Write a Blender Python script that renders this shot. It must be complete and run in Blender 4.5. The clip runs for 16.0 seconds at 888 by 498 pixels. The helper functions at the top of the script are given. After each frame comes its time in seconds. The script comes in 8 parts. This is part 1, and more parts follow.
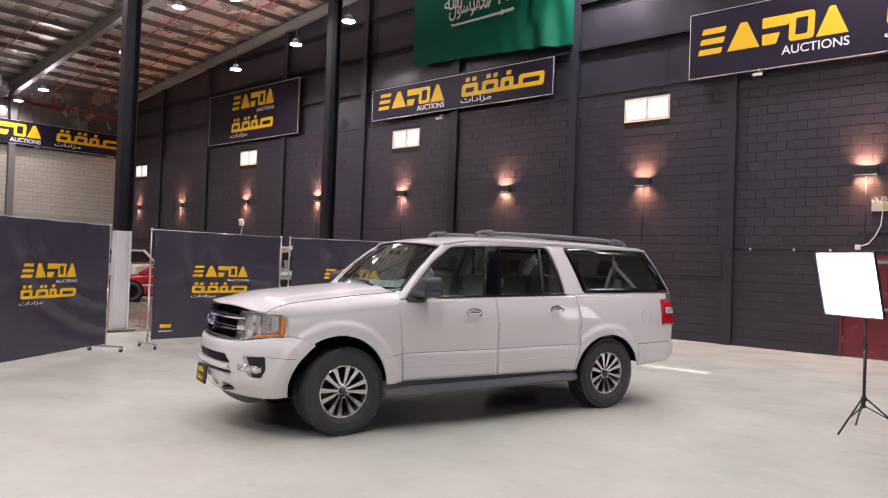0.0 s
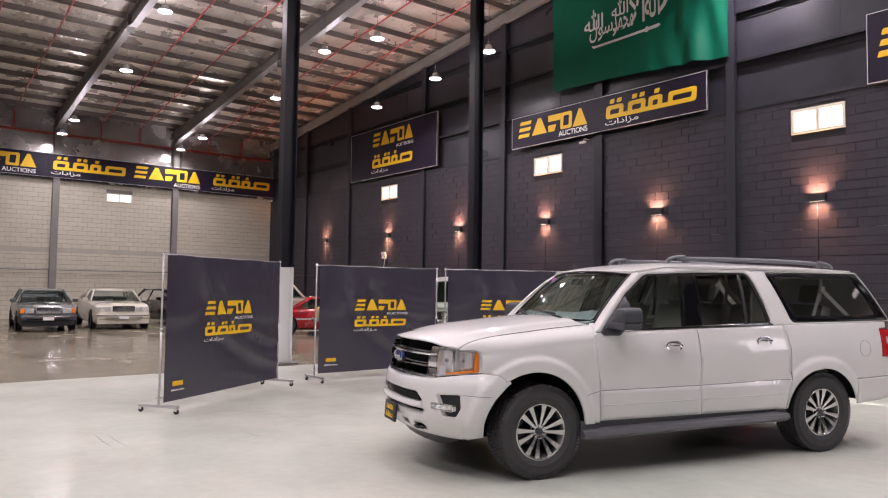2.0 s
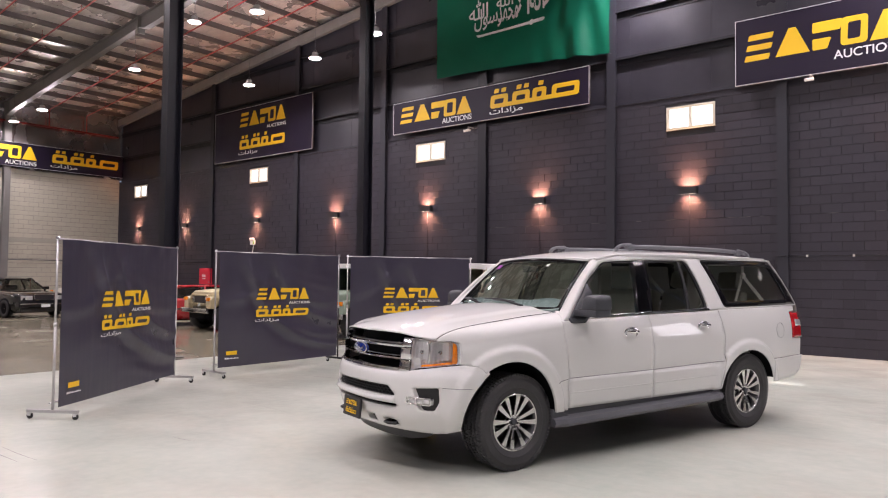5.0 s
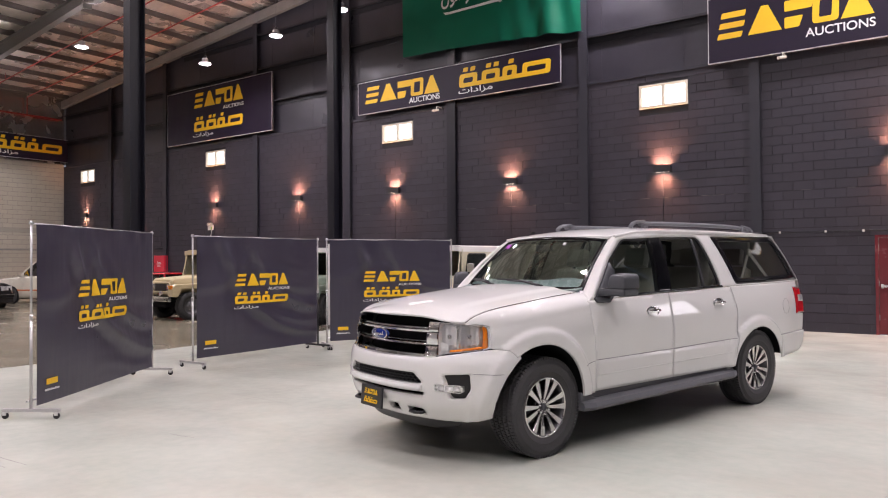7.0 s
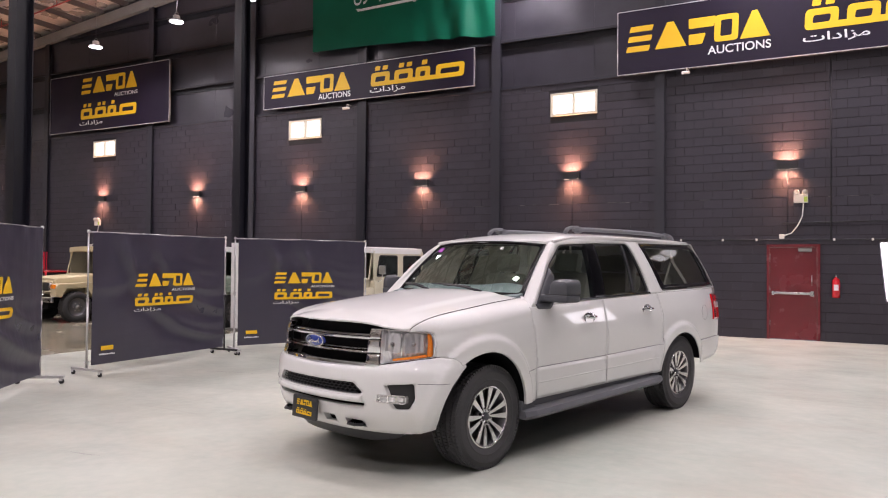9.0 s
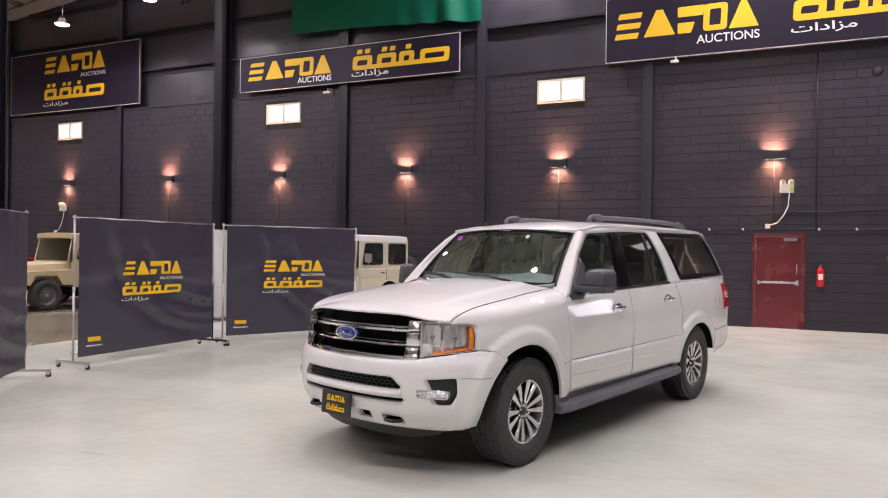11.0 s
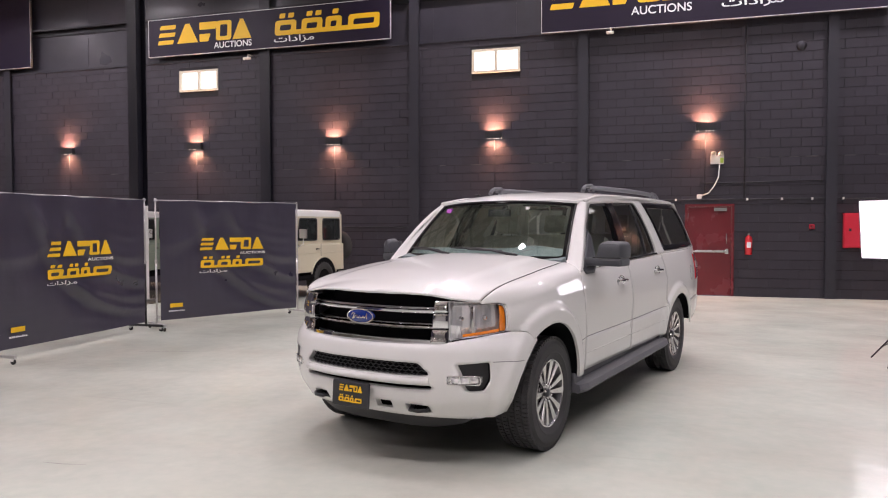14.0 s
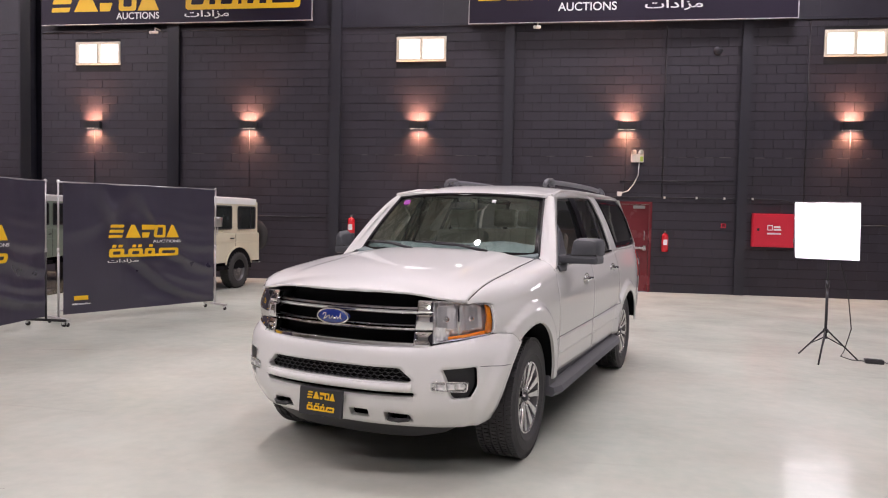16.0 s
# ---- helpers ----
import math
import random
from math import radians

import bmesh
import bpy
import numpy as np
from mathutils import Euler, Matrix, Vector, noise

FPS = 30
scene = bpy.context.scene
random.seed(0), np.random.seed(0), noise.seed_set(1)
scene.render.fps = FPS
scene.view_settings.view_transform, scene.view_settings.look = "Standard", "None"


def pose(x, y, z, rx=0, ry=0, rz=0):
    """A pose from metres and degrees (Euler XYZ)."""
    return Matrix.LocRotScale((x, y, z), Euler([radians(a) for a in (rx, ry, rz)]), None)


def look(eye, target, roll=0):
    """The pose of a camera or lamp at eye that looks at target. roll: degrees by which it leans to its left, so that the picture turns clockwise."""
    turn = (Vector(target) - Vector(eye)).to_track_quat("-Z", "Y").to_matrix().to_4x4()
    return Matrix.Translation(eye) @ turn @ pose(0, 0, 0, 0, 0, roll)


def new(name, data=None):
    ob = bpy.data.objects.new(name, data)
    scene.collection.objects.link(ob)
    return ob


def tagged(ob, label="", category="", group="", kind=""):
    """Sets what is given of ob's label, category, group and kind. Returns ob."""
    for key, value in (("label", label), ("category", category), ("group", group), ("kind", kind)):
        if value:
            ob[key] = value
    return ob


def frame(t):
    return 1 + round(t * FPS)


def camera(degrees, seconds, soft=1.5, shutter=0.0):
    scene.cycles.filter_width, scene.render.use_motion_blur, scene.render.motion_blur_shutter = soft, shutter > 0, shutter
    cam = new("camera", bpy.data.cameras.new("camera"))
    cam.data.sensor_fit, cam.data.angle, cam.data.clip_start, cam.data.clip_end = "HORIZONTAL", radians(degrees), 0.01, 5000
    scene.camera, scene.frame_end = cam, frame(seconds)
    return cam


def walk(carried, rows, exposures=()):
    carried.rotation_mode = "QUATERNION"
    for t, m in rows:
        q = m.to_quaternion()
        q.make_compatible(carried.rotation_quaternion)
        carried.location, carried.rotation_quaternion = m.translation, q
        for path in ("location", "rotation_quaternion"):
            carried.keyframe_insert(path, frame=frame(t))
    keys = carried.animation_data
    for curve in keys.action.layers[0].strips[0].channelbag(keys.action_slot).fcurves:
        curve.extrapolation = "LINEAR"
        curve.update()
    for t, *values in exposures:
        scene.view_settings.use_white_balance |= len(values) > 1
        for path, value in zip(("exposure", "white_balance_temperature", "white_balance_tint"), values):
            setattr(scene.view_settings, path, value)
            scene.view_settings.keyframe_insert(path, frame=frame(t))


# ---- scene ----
cam = camera(63.6, 16.0, 1.1)
PATH = [
    (0, (8.082, -16.355, 1.621), (6.751, -14.862, 1.658), 2.1),
    (0.5, (7.969, -16.326, 1.592), (6.588, -14.88, 1.614), 3.7),
    (1, (7.804, -16.293, 1.61), (6.337, -14.935, 1.655), 3.3),
    (1.5, (7.609, -16.355, 1.602), (6.073, -15.076, 1.677), 2.1),
    (2, (7.421, -16.541, 1.627), (5.851, -15.306, 1.736), 0.8),
    (2.5, (7.267, -16.634, 1.634), (5.694, -15.407, 1.774), 0.1),
    (3, (7.053, -16.702, 1.631), (5.502, -15.449, 1.787), 0.1),
    (3.5, (6.892, -16.79, 1.62), (5.399, -15.468, 1.77), 0.2),
    (4, (6.723, -16.936, 1.627), (5.334, -15.503, 1.752), -0.0),
    (4.2, (6.679, -16.967, 1.633), (5.32, -15.504, 1.75), 0.2),
    (6.5, (5.954, -17.305, 1.606), (4.765, -15.697, 1.641), 0.0),
    (7, (5.782, -17.221, 1.602), (4.617, -15.596, 1.633), -0.4),
    (7.5, (5.658, -17.108, 1.607), (4.528, -15.458, 1.652), -0.6),
    (8, (5.574, -17.109, 1.6), (4.533, -15.402, 1.641), 0.1),
    (8.5, (5.454, -17.189, 1.617), (4.495, -15.435, 1.658), 0.3),
    (10.8, (4.785, -17.197, 1.616), (3.936, -15.386, 1.628), 0.9),
    (11, (4.709, -17.225, 1.619), (3.885, -15.403, 1.622), 0.7),
    (11.5, (4.537, -17.267, 1.627), (3.787, -15.413, 1.608), 0.1),
    (12, (4.408, -17.225, 1.604), (3.69, -15.359, 1.572), -0.1),
    (12.5, (4.263, -17.122, 1.624), (3.553, -15.252, 1.59), -0.1),
    (13, (4.118, -17.053, 1.601), (3.429, -15.176, 1.566), -0.2),
    (13.5, (3.923, -17.083, 1.615), (3.292, -15.186, 1.563), -0.3),
    (14, (3.771, -17.114, 1.61), (3.204, -15.197, 1.542), -0.1),
    (14.5, (3.65, -17.053, 1.593), (3.116, -15.127, 1.52), 0.0),
    (15, (3.498, -16.936, 1.619), (3.002, -15.0, 1.545), -0.0),
    (15.5, (3.391, -16.873, 1.61), (2.976, -14.918, 1.529), 0.2),
    (16, (3.174, -16.871, 1.614), (2.88, -14.894, 1.525), 1.2),
]
walk(cam, [(t, look(eye, target, roll)) for t, eye, target, roll in PATH], [(0, 0.09, 6330, 24.0), (2.5, 0.12, 6330, 24.0), (8, 0.19, 6330, 24.0), (12.5, 0.13, 6330, 24.0), (16, 0.05, 6330, 24.0)])

# ---- world, sun and daylight ----
world = bpy.data.worlds.new("sky_world")
scene.world = world
world.use_nodes = True
_wn = world.node_tree
_sky = _wn.nodes.new("ShaderNodeTexSky")
_sky.sky_type = "NISHITA"
_sky.sun_disc = False
_sky.sun_elevation = radians(68.7)
_sky.sun_rotation = radians(157.4)
_wn.links.new(_sky.outputs[0], _wn.nodes["Background"].inputs[0])
_wn.nodes["Background"].inputs[1].default_value = 0.1
_sun = bpy.data.lights.new("sun", "SUN")
_sun.energy, _sun.angle, _sun.color = 5.0, radians(0.5), (1.0, 0.95, 0.86)
SUN_DIR = Vector((0.15, -0.36, 1.0)).normalized()          # towards the sun
new("sun", _sun).matrix_world = look(SUN_DIR * 40, (0, 0, 0))

HIGHBAY_W = 207.0
SCONCE_W = 40.0
SOFTBOX_W = 60.0
scene.view_settings.exposure = 0.0

# ---- helpers ----
rnd = random.Random(7)


def lerp(a, b, t):
    return a + (b - a) * t


def smooth(a, b, x):
    t = min(1.0, max(0.0, (x - a) / (b - a)))
    return t * t * (3 - 2 * t)


def curve1(pts, x):
    """Smooth interpolation through (x, value) pairs."""
    if pts[0][0] > pts[-1][0]:
        pts = pts[::-1]
    if x <= pts[0][0]:
        return pts[0][1]
    for n in range(len(pts) - 1):
        (x0, y0), (x1, y1) = pts[n], pts[n + 1]
        if x <= x1:
            def slope(k):
                if 0 < k < len(pts) - 1:
                    return (pts[k + 1][1] - pts[k - 1][1]) / (pts[k + 1][0] - pts[k - 1][0])
                return (y1 - y0) / (x1 - x0)
            t, d = (x - x0) / (x1 - x0), x1 - x0
            a, b = slope(n) * d, slope(n + 1) * d
            return (2*t**3 - 3*t*t + 1) * y0 + (t**3 - 2*t*t + t) * a + (-2*t**3 + 3*t*t) * y1 + (t**3 - t*t) * b
    return pts[-1][1]


def mesh_of(name, verts, faces, smooth_shade=False):
    me = bpy.data.meshes.new(name)
    me.from_pydata([tuple(v) for v in verts], [], faces)
    if smooth_shade:
        me.polygons.foreach_set("use_smooth", [True] * len(me.polygons))
    me.update()
    return me


def thing(name, m, label, category, group="", kind=""):
    ob = new(name)
    ob.empty_display_size = 0.2
    ob.matrix_world = m
    return tagged(ob, label, category, group, kind)


def part(name, bm, material, parent=None, label="", kind="", shade=False):
    """Links a bmesh or mesh as one object, under a thing or a part."""
    if isinstance(bm, bpy.types.Mesh):
        me = bm
    else:
        me = bpy.data.meshes.new(name)
        bm.normal_update()
        if shade:
            for f in bm.faces:
                f.smooth = True
        bm.to_mesh(me)
        bm.free()
    if material is not None and not len(me.materials):
        me.materials.append(material)
    ob = new(name, me)
    if parent is not None:
        ob.parent = parent
    if shade:
        try:
            me.set_sharp_from_angle(angle=radians(38))
        except AttributeError:
            pass
    return tagged(ob, label, kind=kind)


def box(bm, x0, x1, y0, y1, z0, z1, bevel=0.0, m=None):
    cs = [(x, y, z) for x in (x0, x1) for y in (y0, y1) for z in (z0, z1)]
    vs = [bm.verts.new(m @ Vector(c) if m else c) for c in cs]
    fs = [bm.faces.new([vs[i] for i in q]) for q in ((0, 1, 3, 2), (4, 6, 7, 5), (0, 4, 5, 1), (2, 3, 7, 6), (0, 2, 6, 4), (1, 5, 7, 3))]
    if bevel:
        es = list({e for f in fs for e in f.edges})
        bmesh.ops.bevel(bm, geom=es, offset=bevel, segments=2, affect="EDGES", profile=0.6)
    return bm


def nbox(x0, x1, y0, y1, z0, z1, bevel=0.0, m=None):
    return box(bmesh.new(), x0, x1, y0, y1, z0, z1, bevel, m)


def prism(bm, pts, a, b, axis="y", bevel=0.0):
    """Extrudes a 2D outline from a to b along an axis. axis y: points are (x, z); x: (y, z); z: (x, y)."""
    put = {"y": lambda p, d: (p[0], d, p[1]), "x": lambda p, d: (d, p[0], p[1]), "z": lambda p, d: (p[0], p[1], d)}[axis]
    lo, hi = [bm.verts.new(put(p, a)) for p in pts], [bm.verts.new(put(p, b)) for p in pts]
    n = len(pts)
    fs = [bm.faces.new(lo), bm.faces.new(hi[::-1])]
    fs += [bm.faces.new((lo[i], hi[i], hi[(i + 1) % n], lo[(i + 1) % n])) for i in range(n)]
    bmesh.ops.recalc_face_normals(bm, faces=fs)
    if bevel:
        es = list({e for f in fs[:2] for e in f.edges})
        bmesh.ops.bevel(bm, geom=es, offset=bevel, segments=2, affect="EDGES", profile=0.6)
    return bm


def tube(bm, pts, r, seg=8, closed=False, caps=True):
    """A round bar along a line of points; r is a number or one a point."""
    pts = [Vector(p) for p in pts]
    n = len(pts)
    rings, up = [], None
    for i, p in enumerate(pts):
        a, b = pts[(i - 1) % n if closed else max(i - 1, 0)], pts[(i + 1) % n if closed else min(i + 1, n - 1)]
        d = (b - a).normalized()
        if up is None:
            up = d.orthogonal().normalized()
        up = (up - d * up.dot(d)).normalized()
        side = d.cross(up)
        rr = r[i] if isinstance(r, (list, tuple)) else r
        rings.append([bm.verts.new(p + (up * math.cos(2*math.pi*k/seg) + side * math.sin(2*math.pi*k/seg)) * rr) for k in range(seg)])
    for i in range(n if closed else n - 1):
        a, b = rings[i], rings[(i + 1) % n]
        for k in range(seg):
            f = bm.faces.new((a[k], a[(k+1) % seg], b[(k+1) % seg], b[k]))
            f.smooth = True
    if caps and not closed:
        bm.faces.new(rings[0][::-1])
        bm.faces.new(rings[-1])
    return bm


def ntube(pts, r, seg=8, closed=False):
    return tube(bmesh.new(), pts, r, seg, closed)


def lathe(bm, prof, seg=32, axis="z", m=None, close=False):
    """Turns a profile of (radius, height) round an axis."""
    rings = []
    for r, h in prof:
        ring = []
        for k in range(seg):
            a = 2 * math.pi * k / seg
            c, s = r * math.cos(a), r * math.sin(a)
            v = Vector({"z": (c, s, h), "y": (c, h, s), "x": (h, c, s)}[axis])
            ring.append(bm.verts.new(m @ v if m else v))
        rings.append(ring)
    pairs = list(zip(rings, rings[1:])) + ([(rings[-1], rings[0])] if close else [])
    fs = []
    for a, b in pairs:
        for k in range(seg):
            f = bm.faces.new((a[k], a[(k+1) % seg], b[(k+1) % seg], b[k]))
            f.smooth = True
            fs.append(f)
    if not close:
        big = max(r for r, _ in prof)
        for r, ring in ((prof[0][0], rings[0]), (prof[-1][0], rings[-1])):
            if r < 0.45 * big:
                fs.append(bm.faces.new(ring))
    bmesh.ops.recalc_face_normals(bm, faces=fs)
    return bm


def inside(p, poly):
    x, y = p
    hit = False
    for i in range(len(poly)):
        (x0, y0), (x1, y1) = poly[i - 1], poly[i]
        if (y0 > y) != (y1 > y) and x < (x1 - x0) * (y - y0) / (y1 - y0) + x0:
            hit = not hit
    return hit


def resample(poly, step):
    out = []
    for i in range(len(poly)):
        a, b = Vector(poly[i]), Vector(poly[(i + 1) % len(poly)])
        n = max(1, round((b - a).length / step))
        out += [tuple(a.lerp(b, k / n)) for k in range(n)]
    return out


def rounded(poly, r, seg=4):
    """The outline with its corners rounded by r (a number, or one a corner)."""
    out, n = [], len(poly)
    for i in range(n):
        p, a, b = Vector(poly[i]), Vector(poly[i - 1]), Vector(poly[(i + 1) % n])
        rr = r[i] if isinstance(r, (list, tuple)) else r
        da, db = (a - p), (b - p)
        k = min(rr, da.length * 0.48, db.length * 0.48)
        if k < 1e-4:
            out.append(tuple(p))
            continue
        s, e = p + da.normalized() * k, p + db.normalized() * k
        out += [tuple((s.lerp(p, t)).lerp(p.lerp(e, t), t)) for t in (j / seg for j in range(seg + 1))]
    return out


from mathutils.geometry import delaunay_2d_cdt


def sheet(outline, fn, step=0.05, holes=(), thick=0.0, inner=None, flip=False):
    """A skin over a flat region with holes, bent by fn(u, v) into space; thick: rim depth along inner(u, v) or the normal."""
    loops = [resample(outline, step)] + [resample(h, step) for h in holes]
    vs, es = [], []
    for lp in loops:
        base = len(vs)
        vs += [Vector(p) for p in lp]
        es += [(base + i, base + (i + 1) % len(lp)) for i in range(len(lp))]
    us, ws = [p[0] for p in loops[0]], [p[1] for p in loops[0]]
    nu, nv = int((max(us) - min(us)) / step) + 1, int((max(ws) - min(ws)) / step) + 1
    grid = {}
    for v in vs:
        grid.setdefault((int(v[0] // step), int(v[1] // step)), []).append(v)
    for i in range(nu):
        for j in range(nv):
            p = (min(us) + (i + 0.5 + 0.001 * (j % 2)) * step, min(ws) + (j + 0.5) * step)
            if not inside(p, loops[0]) or any(inside(p, h) for h in loops[1:]):
                continue
            c = (int(p[0] // step), int(p[1] // step))
            if any((q[0]-p[0])**2 + (q[1]-p[1])**2 < (0.45*step)**2 for a in (-1, 0, 1) for b in (-1, 0, 1) for q in grid.get((c[0]+a, c[1]+b), ())):
                continue
            vs.append(Vector(p))
    co, _, fa, *_ = delaunay_2d_cdt(vs, es, [], 0, 1e-6)
    keep = []
    for f in fa:
        c = (sum(co[i][0] for i in f) / len(f), sum(co[i][1] for i in f) / len(f))
        if inside(c, loops[0]) and not any(inside(c, h) for h in loops[1:]):
            keep.append(list(f))
    used = sorted({i for f in keep for i in f})
    at = {i: k for k, i in enumerate(used)}
    bm = bmesh.new()
    bv = [bm.verts.new(fn(co[i][0], co[i][1])) for i in used]
    for f in keep:
        idx = [bv[at[i]] for i in f]
        try:
            nf = bm.faces.new(idx[::-1] if flip else idx)
            nf.smooth = True
        except ValueError:
            pass
    if thick:
        bm.normal_update()
        offs = {v: (Vector(inner) if inner else -v.normal) * thick for v in bm.verts}
        rim = [e for e in bm.edges if e.is_boundary]
        low = {}
        for e in rim:
            for v in e.verts:
                if v not in low:
                    low[v] = bm.verts.new(v.co + offs[v])
        for e in rim:
            lp = e.link_loops[0]
            a, b = lp.vert, lp.link_loop_next.vert
            bm.faces.new((b, a, low[a], low[b]))
    return bm


# ---- materials ----
def mat(name, col, rough=0.5, metal=0.0, var=0.12, big=1.5, fine=40.0, bump=0.1, rvar=0.08, coat=0.0, island=False, per_object=False, coat_rough=0.05, dist=0.003, tint=None, sheen=0.0, spec=0.5):
    m = bpy.data.materials.new(name)
    m.use_nodes = True
    nt = m.node_tree
    nd, lk = nt.nodes, nt.links
    p = nd["Principled BSDF"]
    p.inputs["Metallic"].default_value = metal
    p.inputs["Coat Weight"].default_value = coat
    p.inputs["Coat Roughness"].default_value = coat_rough
    p.inputs["Sheen Weight"].default_value = sheen
    p.inputs["Specular IOR Level"].default_value = spec
    tc = nd.new("ShaderNodeTexCoord")
    n1, n2 = nd.new("ShaderNodeTexNoise"), nd.new("ShaderNodeTexNoise")
    n1.inputs["Scale"].default_value, n1.inputs["Detail"].default_value = big, 5
    n2.inputs["Scale"].default_value, n2.inputs["Detail"].default_value = fine, 4
    for n in (n1, n2):
        lk.new(tc.outputs["Object"], n.inputs["Vector"])
    add = nd.new("ShaderNodeMath")
    add.operation = "MULTIPLY_ADD"
    lk.new(n1.outputs[0], add.inputs[0])
    add.inputs[1].default_value = 0.65
    half = nd.new("ShaderNodeMath")
    half.operation = "MULTIPLY"
    half.inputs[1].default_value = 0.35
    lk.new(n2.outputs[0], half.inputs[0])
    lk.new(half.outputs[0], add.inputs[2])
    fac = add.outputs[0]
    if island or per_object:
        src = nd.new("ShaderNodeNewGeometry" if island else "ShaderNodeObjectInfo")
        mix = nd.new("ShaderNodeMath")
        mix.operation = "MULTIPLY_ADD"
        lk.new(src.outputs["Random Per Island" if island else "Random"], mix.inputs[0])
        mix.inputs[1].default_value = 0.35
        sub = nd.new("ShaderNodeMath")
        sub.operation = "SUBTRACT"
        lk.new(fac, sub.inputs[0])
        sub.inputs[1].default_value = 0.17
        lk.new(sub.outputs[0], mix.inputs[2])
        fac = mix.outputs[0]
    ramp = nd.new("ShaderNodeMapRange")
    ramp.inputs[1].default_value, ramp.inputs[2].default_value = 0.25, 0.75
    lk.new(fac, ramp.inputs[0])
    cm = nd.new("ShaderNodeMix")
    cm.data_type = "RGBA"
    lo = [c * (1 - var) for c in col]
    hi = [min(1, c * (1 + var)) for c in (tint or col)]
    cm.inputs[6].default_value, cm.inputs[7].default_value = (*lo, 1), (*hi, 1)
    lk.new(ramp.outputs[0], cm.inputs[0])
    lk.new(cm.outputs[2], p.inputs["Base Color"])
    rr = nd.new("ShaderNodeMapRange")
    rr.inputs[1].default_value, rr.inputs[2].default_value = 0.3, 0.7
    rr.inputs[3].default_value, rr.inputs[4].default_value = max(0.02, rough - rvar), min(1, rough + rvar)
    lk.new(n1.outputs[0], rr.inputs[0])
    lk.new(rr.outputs[0], p.inputs["Roughness"])
    if bump:
        b = nd.new("ShaderNodeBump")
        b.inputs["Strength"].default_value, b.inputs["Distance"].default_value = bump, dist
        lk.new(n2.outputs[0], b.inputs["Height"])
        lk.new(b.outputs[0], p.inputs["Normal"])
    return m


def stains(m, col, scale, lo, hi, amount, turn=0.0):
    """Patches or drawn-out scuffs of another colour over a material's own."""
    nd, lk = m.node_tree.nodes, m.node_tree.links
    p = nd["Principled BSDF"]
    was = p.inputs["Base Color"].links[0].from_socket
    tc, mp, nz, mr, mx = nd.new("ShaderNodeTexCoord"), nd.new("ShaderNodeMapping"), nd.new("ShaderNodeTexNoise"), nd.new("ShaderNodeMapRange"), nd.new("ShaderNodeMix")
    mp.inputs["Rotation"].default_value = (0, 0, radians(turn))
    mp.inputs["Scale"].default_value = scale
    lk.new(tc.outputs["Object"], mp.inputs[0])
    lk.new(mp.outputs[0], nz.inputs["Vector"])
    nz.inputs["Scale"].default_value, nz.inputs["Detail"].default_value, nz.inputs["Roughness"].default_value = 1.0, 8, 0.62
    mr.inputs[1].default_value, mr.inputs[2].default_value, mr.inputs[4].default_value = lo, hi, amount
    lk.new(nz.outputs[0], mr.inputs[0])
    mx.data_type = "RGBA"
    mx.inputs[7].default_value = (*col, 1)
    lk.new(mr.outputs[0], mx.inputs[0])
    lk.new(was, mx.inputs[6])
    lk.new(mx.outputs[2], p.inputs["Base Color"])


def uneven_gloss(m, scale, lo, hi, waves):
    """Patches of thinner and thicker coat, and slow waves in it."""
    nd, lk = m.node_tree.nodes, m.node_tree.links
    p = nd["Principled BSDF"]
    tc, nz, wv, mr, b = nd.new("ShaderNodeTexCoord"), nd.new("ShaderNodeTexNoise"), nd.new("ShaderNodeTexNoise"), nd.new("ShaderNodeMapRange"), nd.new("ShaderNodeBump")
    nz.inputs["Scale"].default_value, nz.inputs["Detail"].default_value = scale, 6
    wv.inputs["Scale"].default_value, wv.inputs["Detail"].default_value = waves, 4
    for n in (nz, wv):
        lk.new(tc.outputs["Object"], n.inputs["Vector"])
    mr.inputs[1].default_value, mr.inputs[2].default_value, mr.inputs[3].default_value, mr.inputs[4].default_value = 0.3, 0.7, lo, hi
    lk.new(nz.outputs[0], mr.inputs[0])
    lk.new(mr.outputs[0], p.inputs["Coat Weight"])
    b.inputs["Strength"].default_value, b.inputs["Distance"].default_value = 0.5, 0.02
    lk.new(wv.outputs[0], b.inputs["Height"])
    lk.new(b.outputs[0], p.inputs["Coat Normal"])


def glow(name, col, power):
    m = bpy.data.materials.new(name)
    m.use_nodes = True
    nt = m.node_tree
    nt.nodes.remove(nt.nodes["Principled BSDF"])
    e = nt.nodes.new("ShaderNodeEmission")
    e.inputs[0].default_value, e.inputs[1].default_value = (*col, 1), power
    nt.links.new(e.outputs[0], nt.nodes["Material Output"].inputs[0])
    return m


